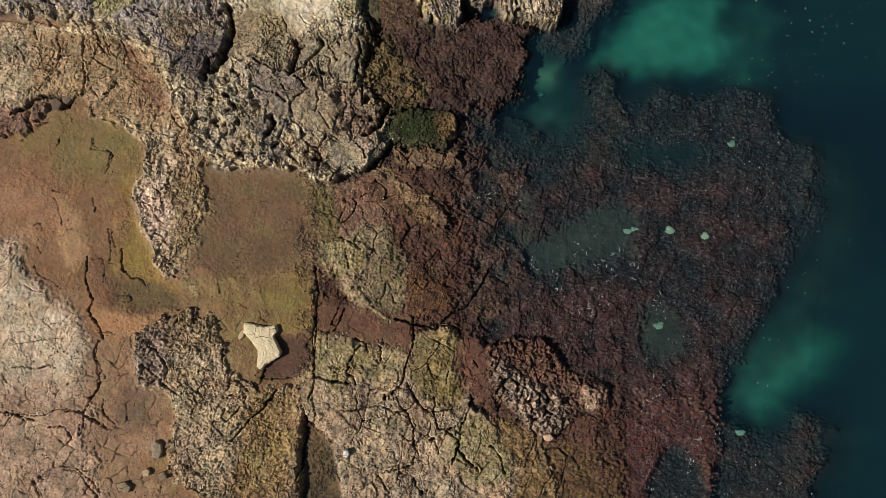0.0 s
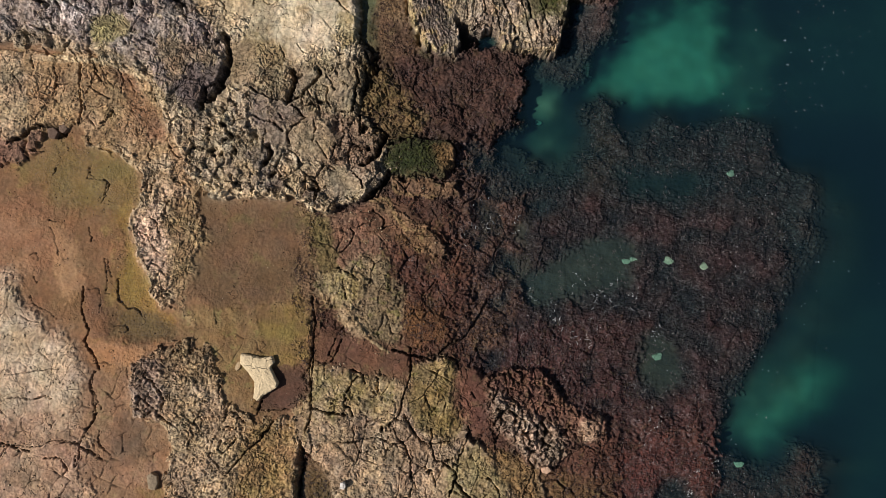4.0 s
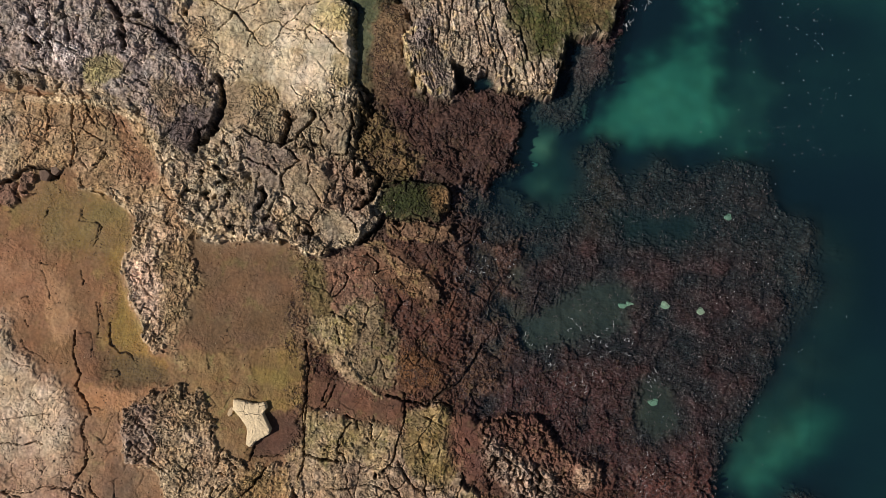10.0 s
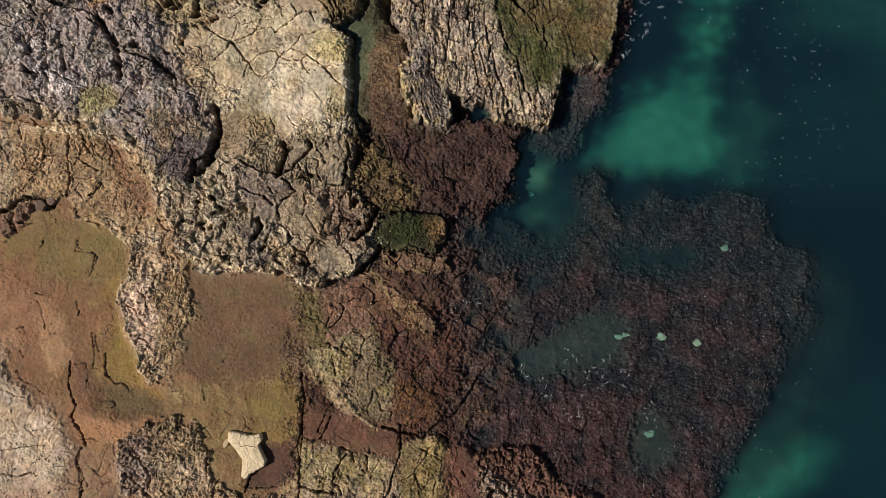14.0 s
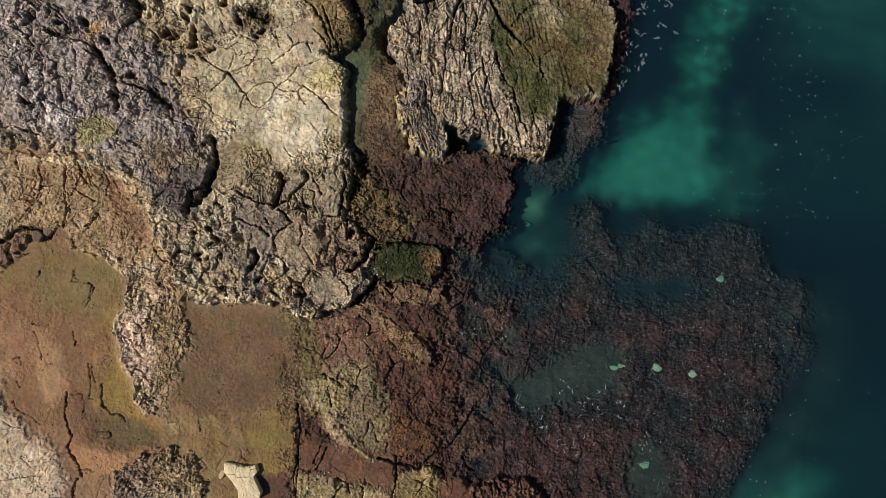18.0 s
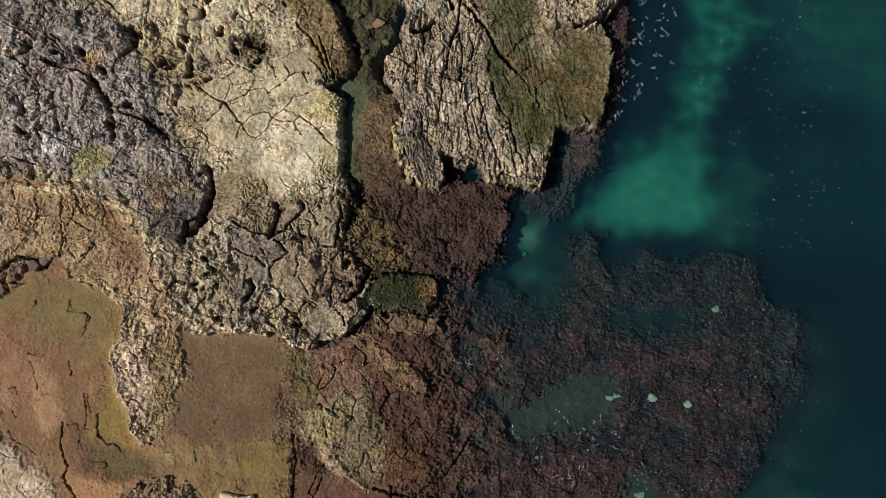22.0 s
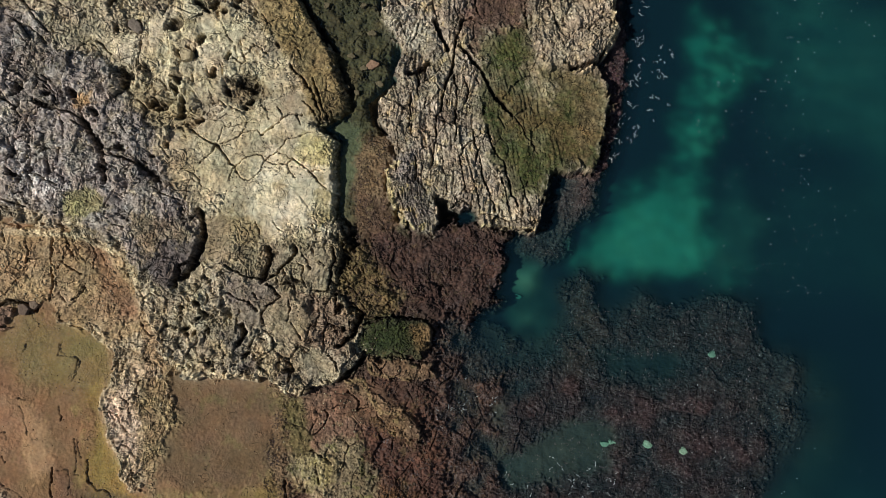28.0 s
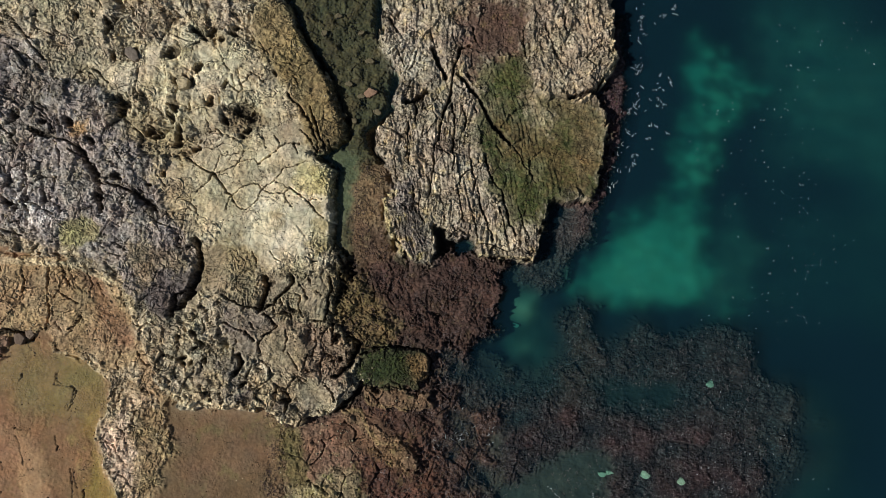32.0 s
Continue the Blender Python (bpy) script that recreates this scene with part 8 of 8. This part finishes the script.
# ---- pale stones on the reef, awash ----
for k, (x0, y0, r) in enumerate([(6.40, 2.77, 0.18), (6.64, 2.85, 0.16), (7.87, 2.93, 0.20), (9.14, 2.84, 0.18), (9.96, 6.28, 0.18), (7.74, -0.50, 0.22), (10.83, -4.00, 0.20), (2.93, 7.64, 0.16)]):
    r *= 0.78
    ring = [(x0 + r * (1 + 0.25 * math.sin(3 * a + k)) * math.cos(a), y0 + r * (0.8 + 0.2 * math.cos(2 * a + k)) * math.sin(a)) for a in [q * 0.5236 for q in range(12)]]
    tall = 0.16 if k < 4 else 0.14
    deepest = min(float(H[np.searchsorted(ys, y0), np.searchsorted(xs, x0)]) - 0.07, SEA - 0.03 - tall)
    ob = stone(ring, deepest, tall, (158, 176, 150), "pale algae-tinged stone awash on the reef", 20 + k)
    tagged(ob, group="pale stones on the reef")


# ---- growth and litter too fine to count ----
rng = np.random.default_rng(5)


def ground_at(x, y):
    j = np.clip(np.searchsorted(xs, x), 0, NX - 1)
    i = np.clip(np.searchsorted(ys, y), 0, NY - 1)
    return i, j


def tufts(name, label, n, keep, tones, size, tall, mat, blades=5):
    """Many small sprays of blades, each a few narrow leaves that lean out from one root."""
    x, y = rng.uniform(-16.5, 12.5, n), rng.uniform(-9.0, 21.0, n)
    i, j = ground_at(x, y)
    ok = keep(x, y, i, j)
    x, y, i, j = x[ok], y[ok], i[ok], j[ok]
    z = H[i, j]
    m = len(x)
    big = rng.uniform(0.6, 1.4, m) * size
    tone = np.array([rgb(*t) for t in tones])[rng.integers(0, len(tones), m)] * rng.uniform(0.7, 1.35, (m, 1))
    turn = rng.uniform(0, 6.28, (m, blades))
    reach = big[:, None] * rng.uniform(0.6, 1.2, (m, blades))
    up = tall * rng.uniform(0.5, 1.3, (m, blades))
    ca, sa = np.cos(turn), np.sin(turn)
    wide = reach * 0.22
    root = np.stack([x, y, z - 0.01], -1)[:, None, :]
    mid = root + np.stack([ca * reach * 0.5, sa * reach * 0.5, up], -1)
    tip = root + np.stack([ca * reach, sa * reach, up * 0.6], -1)
    side = np.stack([-sa * wide, ca * wide, np.zeros_like(wide)], -1)
    co = np.stack([root + 0 * mid, mid + side, tip, mid - side], 2).reshape(-1, 3)
    faces = np.arange(len(co)).reshape(-1, 4)
    ob = sheet(name, co, faces, mat, np.repeat(tone, blades * 4, 0))
    return tagged(ob, label, "seaweed", kind="stuff")


MAT_WEED = covered("wet_seaweed", 0.6, 0.2, 30.0, 4.0, 0.3, 0.7, 1.3)
clump = fbm(GX, GY, 0.5, 4, 61, 0.6)
tufts("red_seaweed", "dark red-brown turf of wet seaweed on the platform", 90000,
      lambda x, y, i, j: (WET[i, j] > 0.25) & (H[i, j] > SEA - 0.1) & (H[i, j] < 0.1) & (OWNER[i, j] == 0) & (clump[i, j] > 0.0),
      ((78, 59, 50), (62, 47, 42), (54, 42, 38), (88, 74, 56), (70, 53, 46)), 0.05, 0.03, MAT_WEED)
tufts("reef_weed", "brown weed matting the flooded reef", 170000,
      lambda x, y, i, j: (x > 0.5) & (H[i, j] < SEA + 0.15) & (H[i, j] > -0.68) & (OWNER[i, j] == 0) & (clump[i, j] > -0.2) & (SAND[i, j] < 0.4),
      ((52, 39, 40), (43, 33, 35), (62, 50, 47), (47, 37, 37), (74, 61, 59)), 0.045, 0.022, MAT_WEED)
tufts("green_algae", "green algae on the seaward rocks", 60000,
      lambda x, y, i, j: (C[i, j, 1] > C[i, j, 0] * 0.98) & (H[i, j] > -0.1) & (C[i, j, 1] < 0.12),
      ((60, 72, 30), (78, 84, 38), (48, 60, 26)), 0.05, 0.03, MAT_WEED)


def pebbles(name, label, n, keep, tones, size):
    """Loose grit: small eight-sided stones, half sunk."""
    x, y = rng.uniform(-16.5, 0.0, n), rng.uniform(-9.0, 21.0, n)
    i, j = ground_at(x, y)
    ok = keep(x, y, i, j)
    x, y, z = x[ok], y[ok], H[i[ok], j[ok]]
    m = len(x)
    r = size * rng.uniform(0.4, 1.0, m) ** 2 + 0.012
    base = np.array([(1, 0, 0), (0, 1, 0), (-1, 0, 0), (0, -1, 0), (0, 0, 0.8), (0, 0, -0.6)])
    spin = rng.uniform(0, 6.28, m)
    sx, sy = rng.uniform(0.7, 1.3, (m, 1)), rng.uniform(0.7, 1.3, (m, 1))
    px, py = base[:, 0] * sx, base[:, 1] * sy
    co = np.stack([x[:, None] + r[:, None] * (px * np.cos(spin)[:, None] - py * np.sin(spin)[:, None]),
                   y[:, None] + r[:, None] * (px * np.sin(spin)[:, None] + py * np.cos(spin)[:, None]),
                   z[:, None] + r[:, None] * (base[:, 2] + 0.2)], -1).reshape(-1, 3)
    tri = np.array([(0, 1, 4), (1, 2, 4), (2, 3, 4), (3, 0, 4), (1, 0, 5), (2, 1, 5), (3, 2, 5), (0, 3, 5)])
    faces = (np.arange(m)[:, None, None] * 6 + tri).reshape(-1, 3)
    tone = np.array([rgb(*t) for t in tones])[rng.integers(0, len(tones), m)] * rng.uniform(0.7, 1.2, (m, 1))
    return tagged(sheet(name, co, faces, MAT_ROCK_PLAIN, np.repeat(tone, 6, 0)), label, "pebbles", kind="stuff")


MAT_ROCK_PLAIN = covered("pebble_stone", 0.85, 0.2, 40.0, 6.0, 0.4)
grit = fbm(GX, GY, 1.2, 4, 66)
pebbles("silt_grit", "scattered grit and shell bits on the silt", 3800,
        lambda x, y, i, j: (OWNER[i, j] == 0) & (H[i, j] > -0.15) & (x < -4.4) & (grit[i, j] > 0.0), ((160, 134, 102), (126, 100, 74), (84, 66, 50), (186, 168, 138)), 0.02)
pebbles("rock_rubble", "broken chips lying on the limestone", 9000,
        lambda x, y, i, j: (OWNER[i, j] > 0) & (grit[i, j] > 0.12), ((170, 154, 126), (130, 116, 94), (190, 172, 140)), 0.04)


# ---- foam ----
MAT_FOAM = plain("foam", (205, 212, 212), 0.6, 0.3, 60.0)


def strands(name, label, spots, per, length, width, level, bend=0.75):
    """Wandering threads of foam on the water, flattened ribbons with a raised middle."""
    cos, fcs = [], []
    for x0, y0, r in spots:
        for _ in range(per):
            x, y = x0 + rng.normal(0, r * 0.7), y0 + rng.normal(0, r)
            a = rng.uniform(0, 6.28)
            n = max(3, int(length * rng.uniform(0.4, 1.3) / 0.03))
            pts = []
            for _ in range(n):
                pts.append((x, y, a))
                a += rng.normal(0, bend)
                x, y = x + 0.03 * math.cos(a), y + 0.03 * math.sin(a)
            i, j = ground_at(np.array([p[0] for p in pts]), np.array([p[1] for p in pts]))
            zs = np.maximum(H[i, j], level) + 0.006
            start = sum(len(c) for c in cos)
            row = []
            for k, (px, py, pa) in enumerate(pts):
                w = width * math.sin(math.pi * (k + 0.5) / n) * rng.uniform(0.5, 1.3)
                sx, sy = -math.sin(pa) * w, math.cos(pa) * w
                row += [(px + sx, py + sy, zs[k]), (px, py, zs[k] + 0.012), (px - sx, py - sy, zs[k])]
            cos.append(np.array(row))
            for k in range(n - 1):
                b = start + 3 * k
                fcs += [(b, b + 3, b + 4, b + 1), (b + 1, b + 4, b + 5, b + 2)]
    ob = sheet(name, np.concatenate(cos), np.array(fcs), MAT_FOAM)
    return tagged(ob, label, "foam", kind="stuff")


strands("surf_foam", "thin lace of white foam along the seaward edge", [(6.98, 19.22, 0.24), (6.34, 19.47, 0.16), (6.29, 18.83, 0.16), (6.29, 17.57, 0.20), (6.43, 17.16, 0.16), (7.37, 16.94, 0.16), (6.72, 16.14, 0.24), (6.14, 15.67, 0.16), (6.33, 14.65, 0.20), (7.13, 14.94, 0.24), (6.49, 13.94, 0.16), (5.76, 12.94, 0.16), (7.23, 16.19, 0.24), (7.46, 19.69, 0.16), (6.21, 18.67, 0.18), (6.16, 17.50, 0.18), (6.36, 16.36, 0.18), (6.59, 15.97, 0.18), (6.19, 14.57, 0.18), (6.47, 14.18, 0.18), (6.08, 13.42, 0.18), (5.71, 12.97, 0.18), (7.04, 16.85, 0.18), (6.98, 14.96, 0.18)], 4, 0.28, 0.006, SEA, 0.9)
strands("reef_foam", "wisps of foam on the reef", [(9.08, -4.57, 0.28), (9.11, -5.15, 0.20), (5.99, 1.70, 0.20), (5.40, 1.45, 0.16), (4.56, 1.98, 0.28), (7.57, 0.53, 0.16), (4.70, -0.02, 0.32), (5.11, -0.18, 0.16), (0.57, 3.37, 0.24), (0.89, 3.70, 0.28), (1.38, 3.95, 0.24), (7.78, -2.73, 0.28), (7.50, -3.05, 0.20), (7.69, -6.05, 0.20), (9.94, -4.11, 0.20), (4.05, 0.63, 0.28), (2.40, 3.83, 0.24), (5.47, 0.45, 0.24), (3.02, 1.04, 0.20), (6.70, 1.56, 0.20)], 8, 0.24, 0.006, SEA, 0.8)
flecks = []
for k in range(380):
    y = rng.uniform(-9, 20)
    flecks.append((10.3 + 0.10 * y + rng.normal(0, 1.4) + 1.2 * math.sin(y * 0.7), y, 0.02))
strands("foam_flecks", "loose flecks of foam drifting on the sea", flecks, 1, 0.04, 0.0052, SEA)
# these ribbons are pale weed and also sun glints painted as pale threads
MAT_FOAM, MAT_SURF = plain("pale_weed_glint", (118, 110, 108), 0.5, 0.4, 60.0), MAT_FOAM
glints = [(rng.uniform(-2.5, 12.0), rng.uniform(-8, 9.5), 0.03) for k in range(5400)]
i, j = ground_at(np.array([g[0] for g in glints]), np.array([g[1] for g in glints]))
platform = (OWNER == 0) & ((WET > 0.25) | (H < SEA))
glints = [g for g, h, c in zip(glints, np.where(platform[i, j], H[i, j], 9.0), clump[i, j]) if -0.66 < h < 0.02 and c > -0.1]
strands("weed_glint_threads", "fine pale threads of weed swaying on the reef, with painted sun glints", glints, 2, 0.13, 0.0034, SEA)
